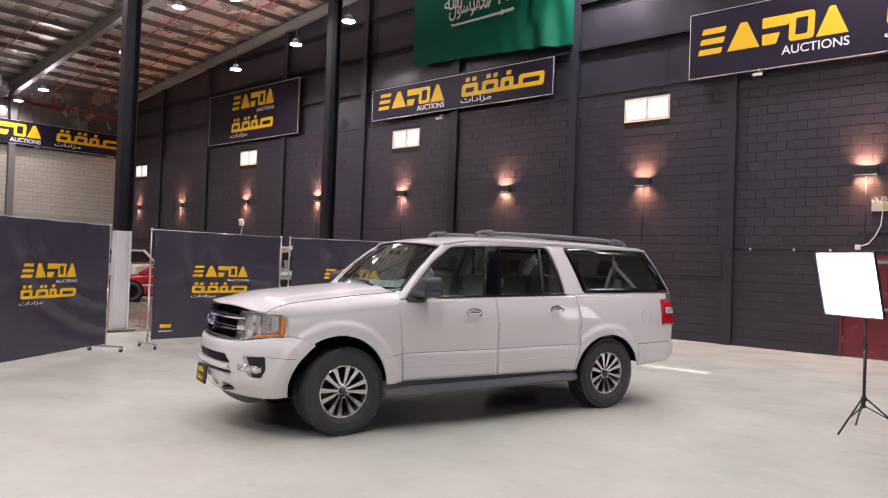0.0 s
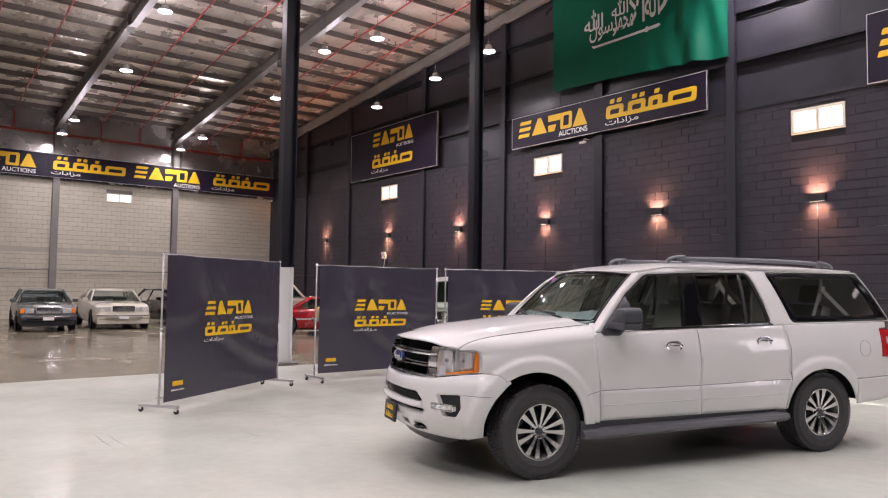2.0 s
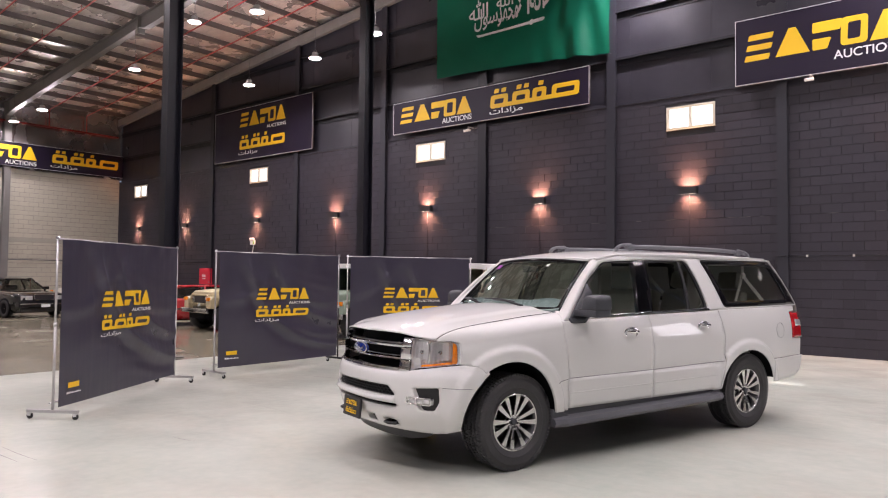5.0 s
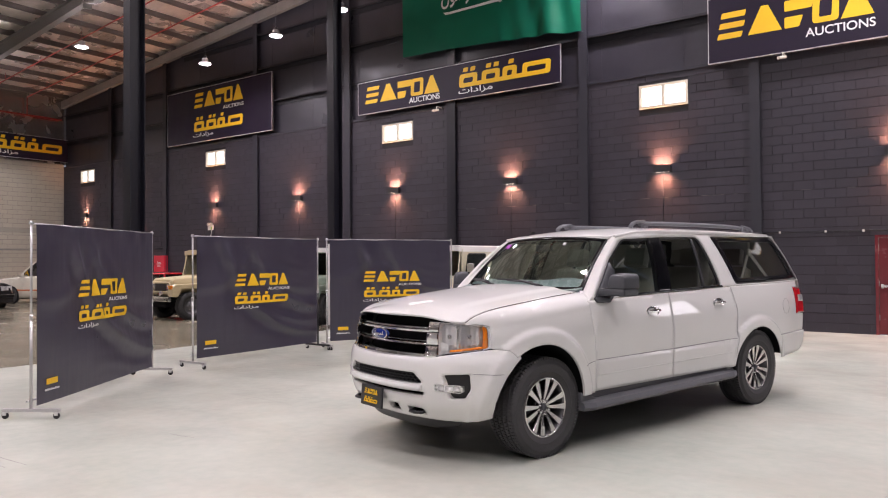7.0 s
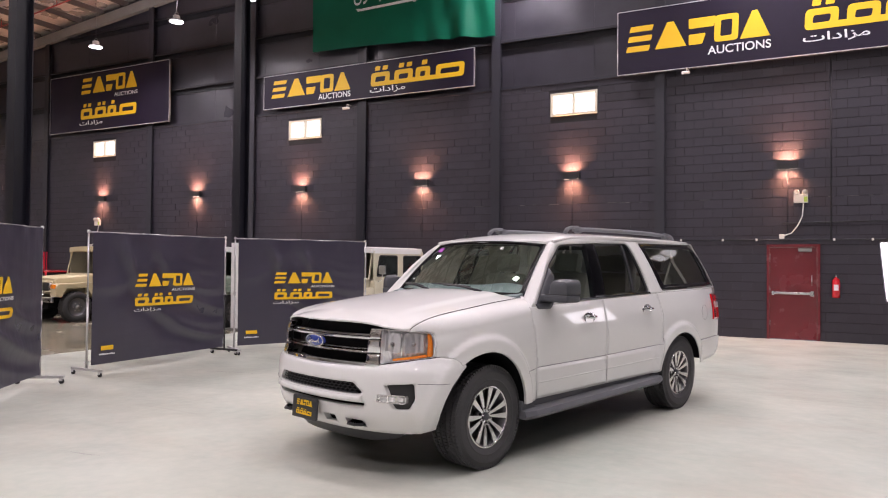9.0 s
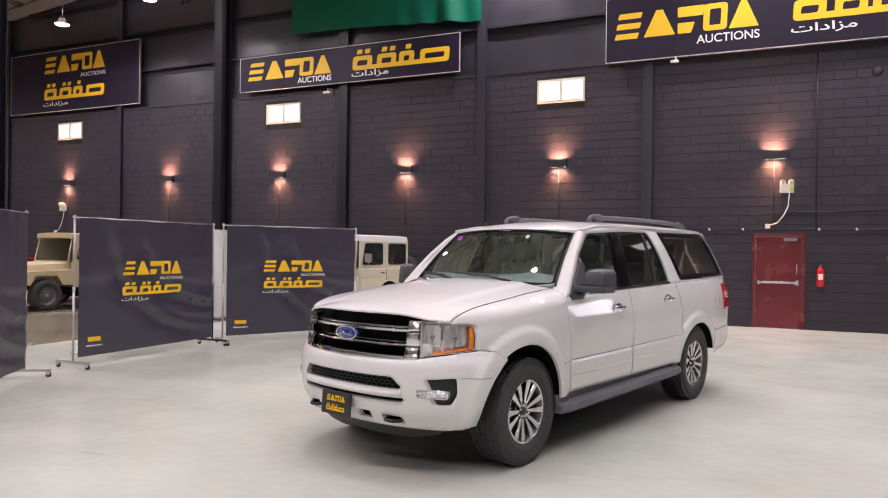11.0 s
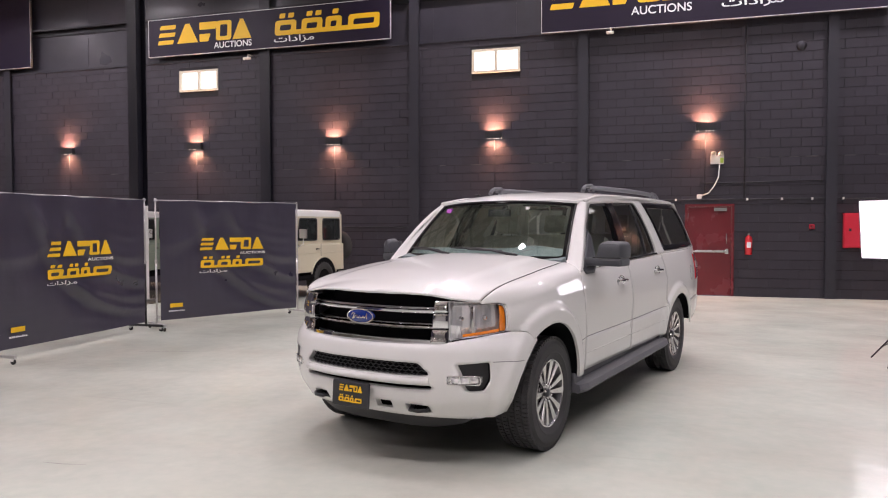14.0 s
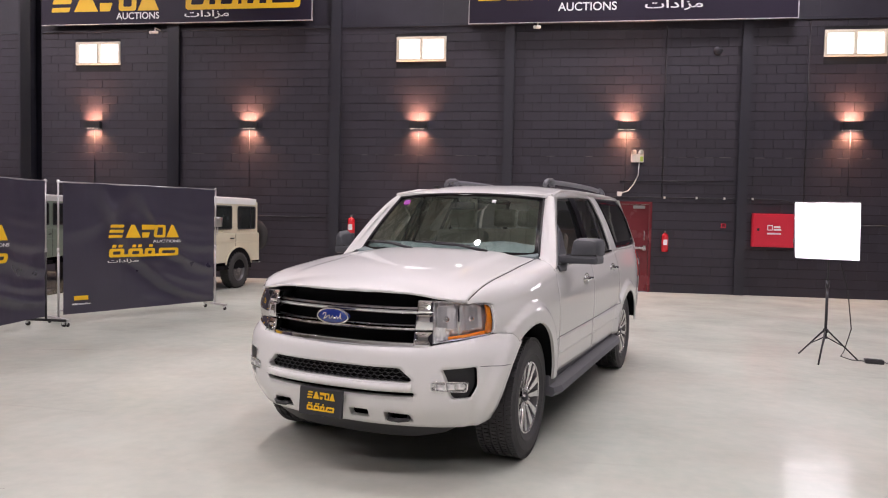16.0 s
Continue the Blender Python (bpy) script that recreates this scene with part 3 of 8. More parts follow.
for y in WCOLS:
    bm = bmesh.new()
    xs = [XW, XW + 0.8, -17.6, -17.0, -16.5, -10.0, 6.0, XE]
    deep = [0.75, 0.62, 0.42, 0.42, 0.55, 0.5, 0.55, 0.6]
    top = [roof_under(v) - 0.20 for v in xs]
    for z_of, w in ((lambda t, d: (t - 0.02, t), 0.11), (lambda t, d: (t - d, t - d + 0.02), 0.11), (lambda t, d: (t - d, t), 0.008)):
        for i in range(len(xs) - 1):
            (a0, a1), (b0, b1) = z_of(top[i], deep[i]), z_of(top[i + 1], deep[i + 1])
            vs = [bm.verts.new(c) for c in ((xs[i], y - w, a0), (xs[i], y + w, a0), (xs[i], y + w, a1), (xs[i], y - w, a1), (xs[i+1], y - w, b0), (xs[i+1], y + w, b0), (xs[i+1], y + w, b1), (xs[i+1], y - w, b1))]
            for q in ((0, 1, 5, 4), (1, 2, 6, 5), (2, 3, 7, 6), (3, 0, 4, 7)):
                bm.faces.new([vs[k] for k in q])
    box(bm, -17.05, -17.0, y - 0.13, y + 0.13, roof_under(-17) - 0.80, roof_under(-17) - 0.2)
    tagged(part("rafter", bm, M_STEELG), "grey tapered steel rafter with a bolted splice", "rafter", kind="structure")
bm = bmesh.new()
for x0, x1 in ((XW, 6.0), (6.0, XE)):
    prism(bm, [(x0, roof_z(x0)), (x1, roof_z(x1)), (x1, roof_z(x1) + 0.34), (x0, roof_z(x0) + 0.34)], -0.16, 0.0)
tagged(part("gable_beam", bm, M_STEELG), "grey steel gable beam under the roof edge", "beam", kind="structure")
for y in [-1.75, -3.45] + [y0 - 1.75 * k for y0 in WCOLS[:3] for k in (1, 2)]:
    bm = ntube([(x, y, roof_under(x) - 0.32) for x in (XW + 0.15, 6.0)], 0.024, 8)
    tube(bm, [(XW + 0.15, y, roof_under(XW) - 0.32), (XW + 0.15, y, 8.38)], 0.024, 8)
    for k in range(8):
        x = XW + 2.0 + 3.1 * k
        tube(bm, [(x, y, roof_under(x) - 0.31), (x, y, roof_under(x) - 0.02)], 0.010, 6)
    tagged(part("sprinkler_pipe", bm, M_REDPIPE), "thin red sprinkler pipe under the roof", "pipe", kind="structure")
tagged(part("sprinkler_main", ntube([(XW + 0.15, YS, 8.38), (XW + 0.15, -0.2, 8.38)], 0.04, 10), M_REDPIPE), "red sprinkler main along the wall", "pipe", kind="structure")

# Free-standing columns with white-painted feet.
for x, y in ((-6.53, -9.83), (-6.70, -4.42)):
    t = thing("steel_column", pose(x, y, 0), "tall black steel column painted white at its foot", "column", kind="structure")
    h = roof_under(-6.36) - 0.7
    for z0, z1, nm, mm in ((2.02, h, "shaft", M_STEELK), (0.03, 2.02, "white_foot", M_WHITE)):
        bm = bmesh.new()
        box(bm, -0.11, 0.11, -0.15, -0.136, z0, z1)
        box(bm, -0.11, 0.11, 0.136, 0.15, z0, z1)
        box(bm, -0.005, 0.005, -0.136, 0.136, z0, z1)
        part(nm, bm, mm, t)
    part("base_plate", nbox(-0.22, 0.22, -0.26, 0.26, 0.0, 0.03, 0.004), M_STEELG, t)


def window(m, w, h, label):
    """Sliding window in a wall: local x along the wall, viewer at -y, origin at the lower left corner."""
    t = thing("window", m, label, "window", kind="structure")
    for nm, r in (("head", (0, w, h - 0.055, h)), ("sill", (0, w, 0, 0.06)), ("jamb", (0, 0.06, 0.06, h - 0.055)), ("jamb", (w - 0.06, w, 0.06, h - 0.055)), ("mullion", (w/2 - 0.032, w/2 + 0.032, 0.06, h - 0.055))):
        part(nm, nbox(r[0], r[1], -0.02, 0.07, r[2], r[3], 0.005), M_WFRAME, t)
    for a, b in ((0.045, w/2 - 0.03), (w/2 + 0.03, w - 0.045)):
        p = part("pane", mesh_of("pane", [(a, 0.05, 0.05), (b, 0.05, 0.05), (b, 0.05, h - 0.045), (a, 0.05, h - 0.045)], [(0, 1, 2, 3)]), M_PANE, t)
        p.visible_shadow = False
    day = part("daylight_outside", nbox(0.001, w - 0.001, 0.075, 0.095, 0.001, h - 0.001), M_DAY)
    day.matrix_world = m
    tagged(day, "overexposed daylight outside the window", "backdrop", kind="structure")


for n, (a, b) in enumerate(WINDOWS_N):
    window(pose(a, 0, WIN_Z[0]), b - a, WIN_Z[1] - WIN_Z[0], "small bright two-pane sliding window high in the dark wall")
for a, b, c, d in holes_w:
    window(WEST @ pose(a, 0, c), b - a, d - c, "small bright two-pane sliding window high in the white wall")

# Exit door.
d = thing("door", pose(DOOR_X[0], 0, 0), "closed maroon steel exit door with a push bar", "door", kind="structure")
W = DOOR_X[1] - DOOR_X[0]
for r in ((0, 0.06, 0, DOOR_Z), (W - 0.06, W, 0, DOOR_Z), (0.06, W - 0.06, DOOR_Z - 0.06, DOOR_Z)):
    part("door_frame", nbox(r[0], r[1], -0.035, 0.10, r[2], r[3], 0.006), M_MAROON, d)
leaf = part("door_leaf", nbox(0.064, W - 0.064, 0.0, 0.045, 0.012, DOOR_Z - 0.064, 0.004), M_MAROON, d)
part("push_bar", nbox(0.12, W - 0.13, -0.075, -0.045, 0.98, 1.03, 0.008), M_ALU, leaf, "silver push bar")
part("bar_mount", nbox(W - 0.19, W - 0.12, -0.08, -0.002, 0.95, 1.06, 0.008), M_ALU, leaf)
part("bar_mount", nbox(0.10, 0.15, -0.08, -0.002, 0.96, 1.05, 0.008), M_ALU, leaf)
part("pull_handle", ntube([(W - 0.16, -0.002, 1.17), (W - 0.16, -0.05, 1.18), (W - 0.16, -0.05, 1.38), (W - 0.16, -0.002, 1.39)], 0.010, 8), M_ALU, leaf)
for z in (0.3, 1.0, 1.75):
    part("hinge", ntube([(0.062, -0.012, z), (0.062, -0.012, z + 0.11)], 0.011, 8), M_STEELG, leaf)
part("closer", nbox(W - 0.42, W - 0.16, -0.05, -0.002, DOOR_Z - 0.16, DOOR_Z - 0.09, 0.006), M_STEELG, leaf)

# Pale chips along one bed joint where the dark paint has peeled.
bm = bmesh.new()
chips = random.Random(31)
x = -12.0
while x < XE - 0.4:
    n = chips.uniform(0.04, 0.30)
    y, z = -0.0035, 3.075 + chips.uniform(-0.004, 0.004)
    k = chips.randint(3, 6)
    up = [(x + n * i / k, z + chips.uniform(0.002, 0.010)) for i in range(k + 1)]
    lo = [(x + n * i / k, z - chips.uniform(0.001, 0.005)) for i in range(k, -1, -1)]
    if not any(abs(x + n / 2 - px) < 0.35 for px, _ in PILASTERS):
        bm.faces.new([bm.verts.new((a, y, b)) for a, b in up + lo])
    x += n + abs(chips.gauss(0.0, 0.5)) + 0.02
tagged(part("peeled_paint", bm, M_CHIP, wall_n, kind="stuff"), "pale line of peeled paint along a joint", kind="stuff")

# ---- lamps ----
# Lamps after the first thirteen are out of view; their places are assumed.
HB = [(-16.8, -10.6, 8.47), (-24.6, -10.6, 8.24), (-27.0, -10.6, 8.07), (-12.9, -10.6, 9.24), (-9.86, -10.6, 8.80), (-17.1, -5.3, 8.56), (-24.7, -5.3, 8.26), (-27.7, -5.3, 8.17),
      (-10.2, -5.3, 8.96), (-13.4, -5.3, 9.38), (-11.15, -2.4, 8.53), (-14.67, -2.4, 8.25), (-7.84, -3.0, 8.47),
      (4.4, -1.6, 9.9), (-1.2, -1.3, 9.75), (8.6, -1.9, 9.5),
      (0.3, -6.2, 9.5), (4.5, -6.2, 9.6), (8.7, -6.2, 9.6), (0.3, -11.6, 9.5), (4.5, -11.6, 9.6), (8.7, -11.6, 9.6), (0.3, -17.4, 9.5), (4.5, -17.4, 9.6), (8.7, -17.4, 9.6),
      (-3.5, -17.4, 9.4), (-3.5, -24.0, 9.3), (0.8, -24.0, 9.5), (5.0, -24.0, 9.6), (-10.2, -17.4, 9.0), (-17.5, -17.4, 8.6), (-24.6, -17.4, 8.3)]
lamp0 = None
hb_light = bpy.data.lights.new("high_bay", "AREA")
hb_light.shape, hb_light.size, hb_light.energy, hb_light.color, hb_light.spread = "DISK", 0.36, HIGHBAY_W * 0.91, (1.0, 0.955, 0.935), radians(160)
hb_far = hb_light.copy()                                      # a weaker copy for the lamps over the parked cars
hb_far.energy = HIGHBAY_W * 0.60
hb_wall = hb_light.copy()                                     # the dimmer lamps hung by the gable
hb_wall.energy = HIGHBAY_W * 0.36
hb_near = hb_light.copy()                                     # the close-set lamps over the white floor
hb_near.energy = HIGHBAY_W * 0.44
hb_row = hb_light.copy()                                      # assumed rows out of view behind the camera, made stronger as fill
hb_row.energy = HIGHBAY_W * 0.66
hb_roof_fill = bpy.data.lights.new("high_bay_roof_fill", "SPOT")       # added upward fill that brightens the roof foil
hb_roof_fill.energy, hb_roof_fill.color, hb_roof_fill.spot_size, hb_roof_fill.spot_blend, hb_roof_fill.shadow_soft_size = HIGHBAY_W * 0.32, (1.0, 0.955, 0.935), radians(175), 0.4, 0.12
hb_roof_fill_far = hb_roof_fill.copy()                                 # stronger added fill for the dark left part of the roof
hb_roof_fill_far.energy, hb_roof_fill.energy = HIGHBAY_W * 0.95, HIGHBAY_W * 0.30
hb_roof_fill_dim = hb_roof_fill.copy()                                 # the lamp hung close to the end wall
hb_roof_fill_dim.energy = HIGHBAY_W * 0.12
for n, (x, y, z) in enumerate(HB):
    t = thing("high_bay_lamp", pose(x, y, z), "glowing white high-bay lamp hung from the roof", "ceiling lamp", "high-bay lamps under the roof")
    if lamp0 is None:
        lamp0 = t
        bm = lathe(bmesh.new(), [(0.20, 0.0), (0.205, 0.012), (0.185, 0.05), (0.12, 0.075), (0.10, 0.09), (0.10, 0.17), (0.075, 0.19), (0.03, 0.20)], 24)
        ME_HB = [("housing", bm, M_TRIM), ("lens", lathe(bmesh.new(), [(0.01, -0.013), (0.17, -0.012), (0.175, -0.004), (0.175, 0.002)], 24), M_LAMP),
                 ("bracket", ntube([(-0.07, 0, 0.18), (-0.07, 0, 0.25), (0, 0, 0.29), (0.07, 0, 0.25), (0.07, 0, 0.18)], 0.008, 6), M_STEELG)]
        made = [part(nm, b, mm, t) for nm, b, mm in ME_HB]
        ME_HB = [(nm, o.data) for (nm, _, _), o in zip(ME_HB, made)]
    else:
        for nm, me in ME_HB:
            part(nm, me, None, t)
    part("cord", ntube([(0, 0, 0.28), (0.01, 0, 0.4 * (roof_under(x) - z)), (0, 0, roof_under(x) - z - 0.02)], 0.006, 6), M_CABLE, t)
    ob = new("high_bay_light", hb_wall if x < -26 or x < -7 and y > -4 else hb_far if x < -7 else hb_row if y < -15 else hb_near if y < -3 else hb_light)
    ob.parent = t
    ob.matrix_basis = pose(0, 0, -0.03)
    ob = new("high_bay_roof_fill", hb_roof_fill_dim if x < -26 and y < -8 else hb_roof_fill_far if -20 < x < -7 and y < -8 else hb_roof_fill)
    ob.parent = t
    ob.matrix_basis = pose(0.10, 0.26, 0.30, 180, 0, 0)

sc_up, sc_dn = bpy.data.lights.new("sconce_up", "AREA"), bpy.data.lights.new("sconce_down", "AREA")
for l, e in ((sc_up, 1.05), (sc_dn, 0.55)):
    l.shape, l.size, l.size_y, l.energy, l.color, l.spread = "RECTANGLE", 0.30, 0.05, SCONCE_W * e, (1.0, 0.47, 0.24), radians(120)
for x in (-26.85, -22.65, -17.38, -12.74, -8.41, -4.245, 0.0, 4.815, 9.58):
    t = thing("wall_sconce", pose(x, 0, 3.77), "black up-and-down wall lamp casting warm light", "wall lamp", "wall lamps along the dark wall")
    bm = bmesh.new()
    for r in ((-0.21, 0.21, -0.125, -0.115), (-0.21, -0.20, -0.115, -0.03), (0.20, 0.21, -0.115, -0.03), (-0.21, 0.21, -0.03, -0.018)):
        box(bm, r[0], r[1], r[2], r[3], -0.085, 0.085)
    part("shade", bm, M_BLKPL, t)
    part("backplate", nbox(-0.12, 0.12, -0.018, 0.0, -0.07, 0.07), M_BLKPL, t)
    for zz in (-0.076, 0.020):
        part("diffuser", nbox(-0.198, 0.198, -0.113, -0.032, zz, zz + 0.006), M_WARM, t, "glowing warm diffuser")
    part("feed_conduit", ntube([(0, -0.012, -0.085), (0, -0.012, -1.50)], 0.009, 6), M_STEELD, t)
    for l, z, rx in ((sc_up, 0.030, 180), (sc_dn, -0.080, 0)):
        ob = new("sconce_light", l)
        ob.parent = t
        ob.matrix_basis = pose(0, -0.088, z, rx, 0, 0)


# ---- printed marks ----
def blob(bm, pts, y=-0.002, t=0.002):
    prism(bm, pts, y - t, y)


def ring(bm, x0, x1, z0, z1, w, y=-0.002, t=0.002, sl=0.0):
    o = rounded([(x0, z0), (x1, z0), (x1 + sl, z1), (x0 + sl, z1)], w * 0.7, 3)
    c = rounded([(x0 + w, z0 + w), (x1 - w, z0 + w), (x1 - w + sl, z1 - w), (x0 + w + sl, z1 - w)], w * 0.3, 3)
    a, b, a2, b2 = ([bm.verts.new((p[0], yy, p[1])) for p in q] for q, yy in ((o, y - t), (c, y - t), (o, y), (c, y)))
    n = len(o)
    for i in range(n):
        j = (i + 1) % n
        bm.faces.new((a[i], a[j], b[j], b[i]))
        bm.faces.new((a[j], a[i], a2[i], a2[j]))
        bm.faces.new((b[i], b[j], b2[j], b2[i]))


def emblem_upper():
    """Five plain yellow shapes in a row, one unit high, 4.4 wide."""
    bm = bmesh.new()
    for k, (z, a, b) in enumerate(((0.78, 0.12, 0.98), (0.39, 0.06, 0.94), (0.0, 0.0, 0.86))):
        blob(bm, rounded([(a, z), (b - 0.06, z), (b, z + 0.22), (a + 0.06, z + 0.22)], 0.05))
    blob(bm, [(1.02, 0), (2.08, 0), (1.66, 1.0), (1.44, 1.0)])
    blob(bm, rounded([(2.16, 0.62), (2.98, 0.62), (3.04, 1.0), (2.16, 1.0)], 0.05))
    blob(bm, rounded([(2.16, 0.0), (2.60, 0.0), (2.72, 0.40), (2.16, 0.40)], 0.05))
    ring(bm, 2.98, 3.74, 0.0, 1.0, 0.2, sl=0.03)
    blob(bm, [(3.80, 0), (4.72, 0), (4.34, 1.0), (4.18, 1.0)])
    return bm


def emblem_lower():
    """A long yellow bar with frames and squares, 1.1 high, 4.7 wide."""
    bm = bmesh.new()
    ring(bm, 0.0, 0.98, 0.0, 0.74, 0.235, sl=0.04)
    ring(bm, 1.22, 2.16, 0.0, 0.74, 0.235, sl=0.04)
    ring(bm, 2.30, 3.02, 0.0, 0.74, 0.235, sl=0.04)
    ring(bm, 3.30, 4.66, 0.0, 0.74, 0.235, sl=0.04)
    blob(bm, [(0.9, 0.0), (3.5, 0.0), (3.5, 0.23), (0.9, 0.23)], y=-0.0045)
    for x in (0.22, 0.62, 1.46, 1.86, 2.62):
        blob(bm, rounded([(x, 0.84), (x + 0.26, 0.84), (x + 0.30, 1.08), (x + 0.04, 1.08)], 0.05))
    return bm


def word(text, size=1.0, align="RIGHT", wide=0.0, high=0.0):
    cu = bpy.data.curves.new("word", "FONT")
    cu.body, cu.size, cu.extrude, cu.align_x = text, size, 0.002, align
    cu.offset = 0.012
    ob = bpy.data.objects.new("word", cu)
    me = bpy.data.meshes.new_from_object(ob)
    bpy.data.objects.remove(ob)
    if wide:                                               # set to a given width and height from its lower left corner
        xs, zs = [v.co.x for v in me.vertices], [v.co.y for v in me.vertices]
        me.transform(Matrix.Diagonal((wide / (max(xs) - min(xs)), high / (max(zs) - min(zs)), 1, 1)) @ Matrix.Translation((-min(xs), -min(zs), 0)))
    me.transform(pose(0, -0.003, 0, 90))
    me.materials.append(M_PRINTW)
    return me


def bars(n, w, h, y=-0.002, seed=3):
    r, bm, x = random.Random(seed), bmesh.new(), 0.0
    while x < w:
        b = min(w, x + w / n * r.uniform(0.7, 1.3))
        blob(bm, [(x, 0), (b - 0.12 * w / n, 0), (b - 0.12 * w / n, h * r.uniform(0.6, 1.0)), (x, h * r.uniform(0.6, 1.0))], y)
        x = b
    return bm


def finish(bm, name, m):
    me = bpy.data.meshes.new(name)
    bmesh.ops.recalc_face_normals(bm, faces=bm.faces)
    bm.to_mesh(me)
    bm.free()
    me.materials.append(m)
    return me


ME_UP, ME_LOW = finish(emblem_upper(), "emblem_upper", M_YELLOW), finish(emblem_lower(), "emblem_lower", M_YELLOW)
ME_WORD = word("AUCTIONS", 1.0)
ME_BARS = word("\uFE95\uFE8D\uFEA9\uFE8D\uFEB0\uFEE3", 1.0, "LEFT", 2.0, 0.46)
ME_WEB = finish(bars(9, 1.0, 0.09, seed=5), "web_caption", M_PRINTW)


def stamp(name, me, parent, x, z, sx, sz, y=0.0, label=""):
    ob = part(name, me, None, parent, label, "stuff" if "caption" in name else "")
    ob.matrix_basis = Matrix.LocRotScale((x, y, z), None, (sx, 1, sz))
    return ob


def mark_pair(parent, x, z, s, y=0.0):
    """Upper mark, word and lower mark stacked as on the stands; (x, z) is the left foot of the upper mark, s its height."""
    stamp("yellow_emblem", ME_UP, parent, x, z, s * 1.10, s, y)
    stamp("word", ME_WORD, parent, x + s * 5.25, z - s * 0.40, s * 0.42, s * 0.32, y)
    stamp("yellow_emblem_lower", ME_LOW, parent, x, z - s * 1.62, s * 1.10, s * 0.92, y)
    stamp("caption", ME_BARS, parent, x - s * 0.1, z - s * 2.06, s * 1.1, s * 0.75, y)


def board(name, m, w, h, label, ends=True):
    t = thing(name, m, label, "sign", "signs on the walls")
    part("panel", nbox(0, w, 0.0, 0.05, 0, h, 0.004), M_NAVY, t)
    e = 0.014
    for r in ((0, w, 0, e), (0, w, h - e, h)) + (((0, e, e, h - e), (w - e, w, e, h - e)) if ends else ()):
        part("edge_trim", nbox(r[0], r[1], -0.008, 0.055, r[2], r[3], 0.002), M_TRIM, t)
    return t


b1 = board("wall_sign", pose(-20.22, -0.16, 6.26), 6.30, 2.10, "large navy sign board with stacked yellow and white marks")
mark_pair(b1, 1.76, 1.34, 0.57)
b2 = board("wall_sign", pose(-9.77, -0.20, 6.25), 7.16, 1.02, "long navy sign board with two yellow marks")
stamp("yellow_emblem", ME_UP, b2, 0.30, 0.32, 0.62, 0.52)
stamp("word", ME_WORD, b2, 3.24, 0.12, 0.23, 0.23)
stamp("yellow_emblem_lower", ME_LOW, b2, 3.92, 0.31, 0.63, 0.52)
stamp("caption", ME_BARS, b2, 3.90, 0.09, 0.58, 0.45)
b3 = board("wall_sign", pose(1.16, -0.22, 6.08), 7.19, 1.51, "large navy sign board with two yellow marks")
stamp("yellow_emblem", ME_UP, b3, 0.20, 0.52, 0.66, 0.60)
stamp("word", ME_WORD, b3, 3.34, 0.26, 0.26, 0.26)
stamp("yellow_emblem_lower", ME_LOW, b3, 3.98, 0.52, 0.64, 0.60)
stamp("caption", ME_BARS, b3, 3.95, 0.22, 0.62, 0.5)
for k in range(5):
    bw = board("wall_sign", WEST @ pose(-3.62 - 3.66 * k, -0.26, 6.36), 3.66, 1.08, "navy sign board with a yellow mark on the white wall", False)
    if k % 2:
        stamp("yellow_emblem", ME_UP, bw, 0.10, 0.36, 0.68, 0.58)
        stamp("word", ME_WORD, bw, 3.3, 0.10, 0.26, 0.26)
    else:
        stamp("yellow_emblem_lower", ME_LOW, bw, 0.30, 0.36, 0.66, 0.56)
        stamp("caption", ME_BARS, bw, 0.24, 0.10, 0.6, 0.5)

# ---- hanging cloth on the gable ----
FX0, FX1, FZ0, FZ1 = -7.90, -2.03, 7.80, 10.80


def flag_pt(u, v):
    x, z = lerp(FX0, FX1, u), lerp(FZ0, FZ1 + 0.45 * u, v)
    d = 0.02 * math.sin(7 * u + 2 * v)
    q, w = math.hypot(0.80 - u, 0.55 * (1.15 - v)), math.atan2(0.55 * (1.15 - v), 0.80 - u)      # folds fan out from the gathered upper edge
    near = smooth(0.62, 0.80, u) * smooth(0.06, 0.2, q)
    d += near * (0.050 * math.sin(11 * w + 5 * q) + 0.038 * math.sin(19 * w - 9 * q + 1.0) + 0.022 * math.sin(34 * w + 14 * q))
    for c, r0, amp in ((1.75, 0.34, 0.055), (1.55, 0.24, 0.045), (2.05, 0.44, 0.045)):            # slack crescents below them
        d += amp * math.exp(-((q - r0) / 0.022) ** 2) * math.exp(-((w - c) / 0.42) ** 2)
    d += 0.045 * smooth(0.52, 0.64, u) * smooth(0.40, 0.0, v) * math.sin(46 * u + 3 * v)
    z += 0.05 * math.sin(3.1 * u) * (1 - v) - 0.30 * u * (1 - v)
    return Vector((x, -0.21 - d, z))


fl = thing("flag", pose(0, 0, 0), "large green cloth flag with white script marks hung on the gable", "flag")
vs = [flag_pt(i / 90, j / 45) for j in range(46) for i in range(91)]
fs = [(j * 91 + i, j * 91 + i + 1, (j + 1) * 91 + i + 1, (j + 1) * 91 + i) for j in range(45) for i in range(90)]
part("cloth", mesh_of("cloth", vs, fs, True), M_GREEN, fl)


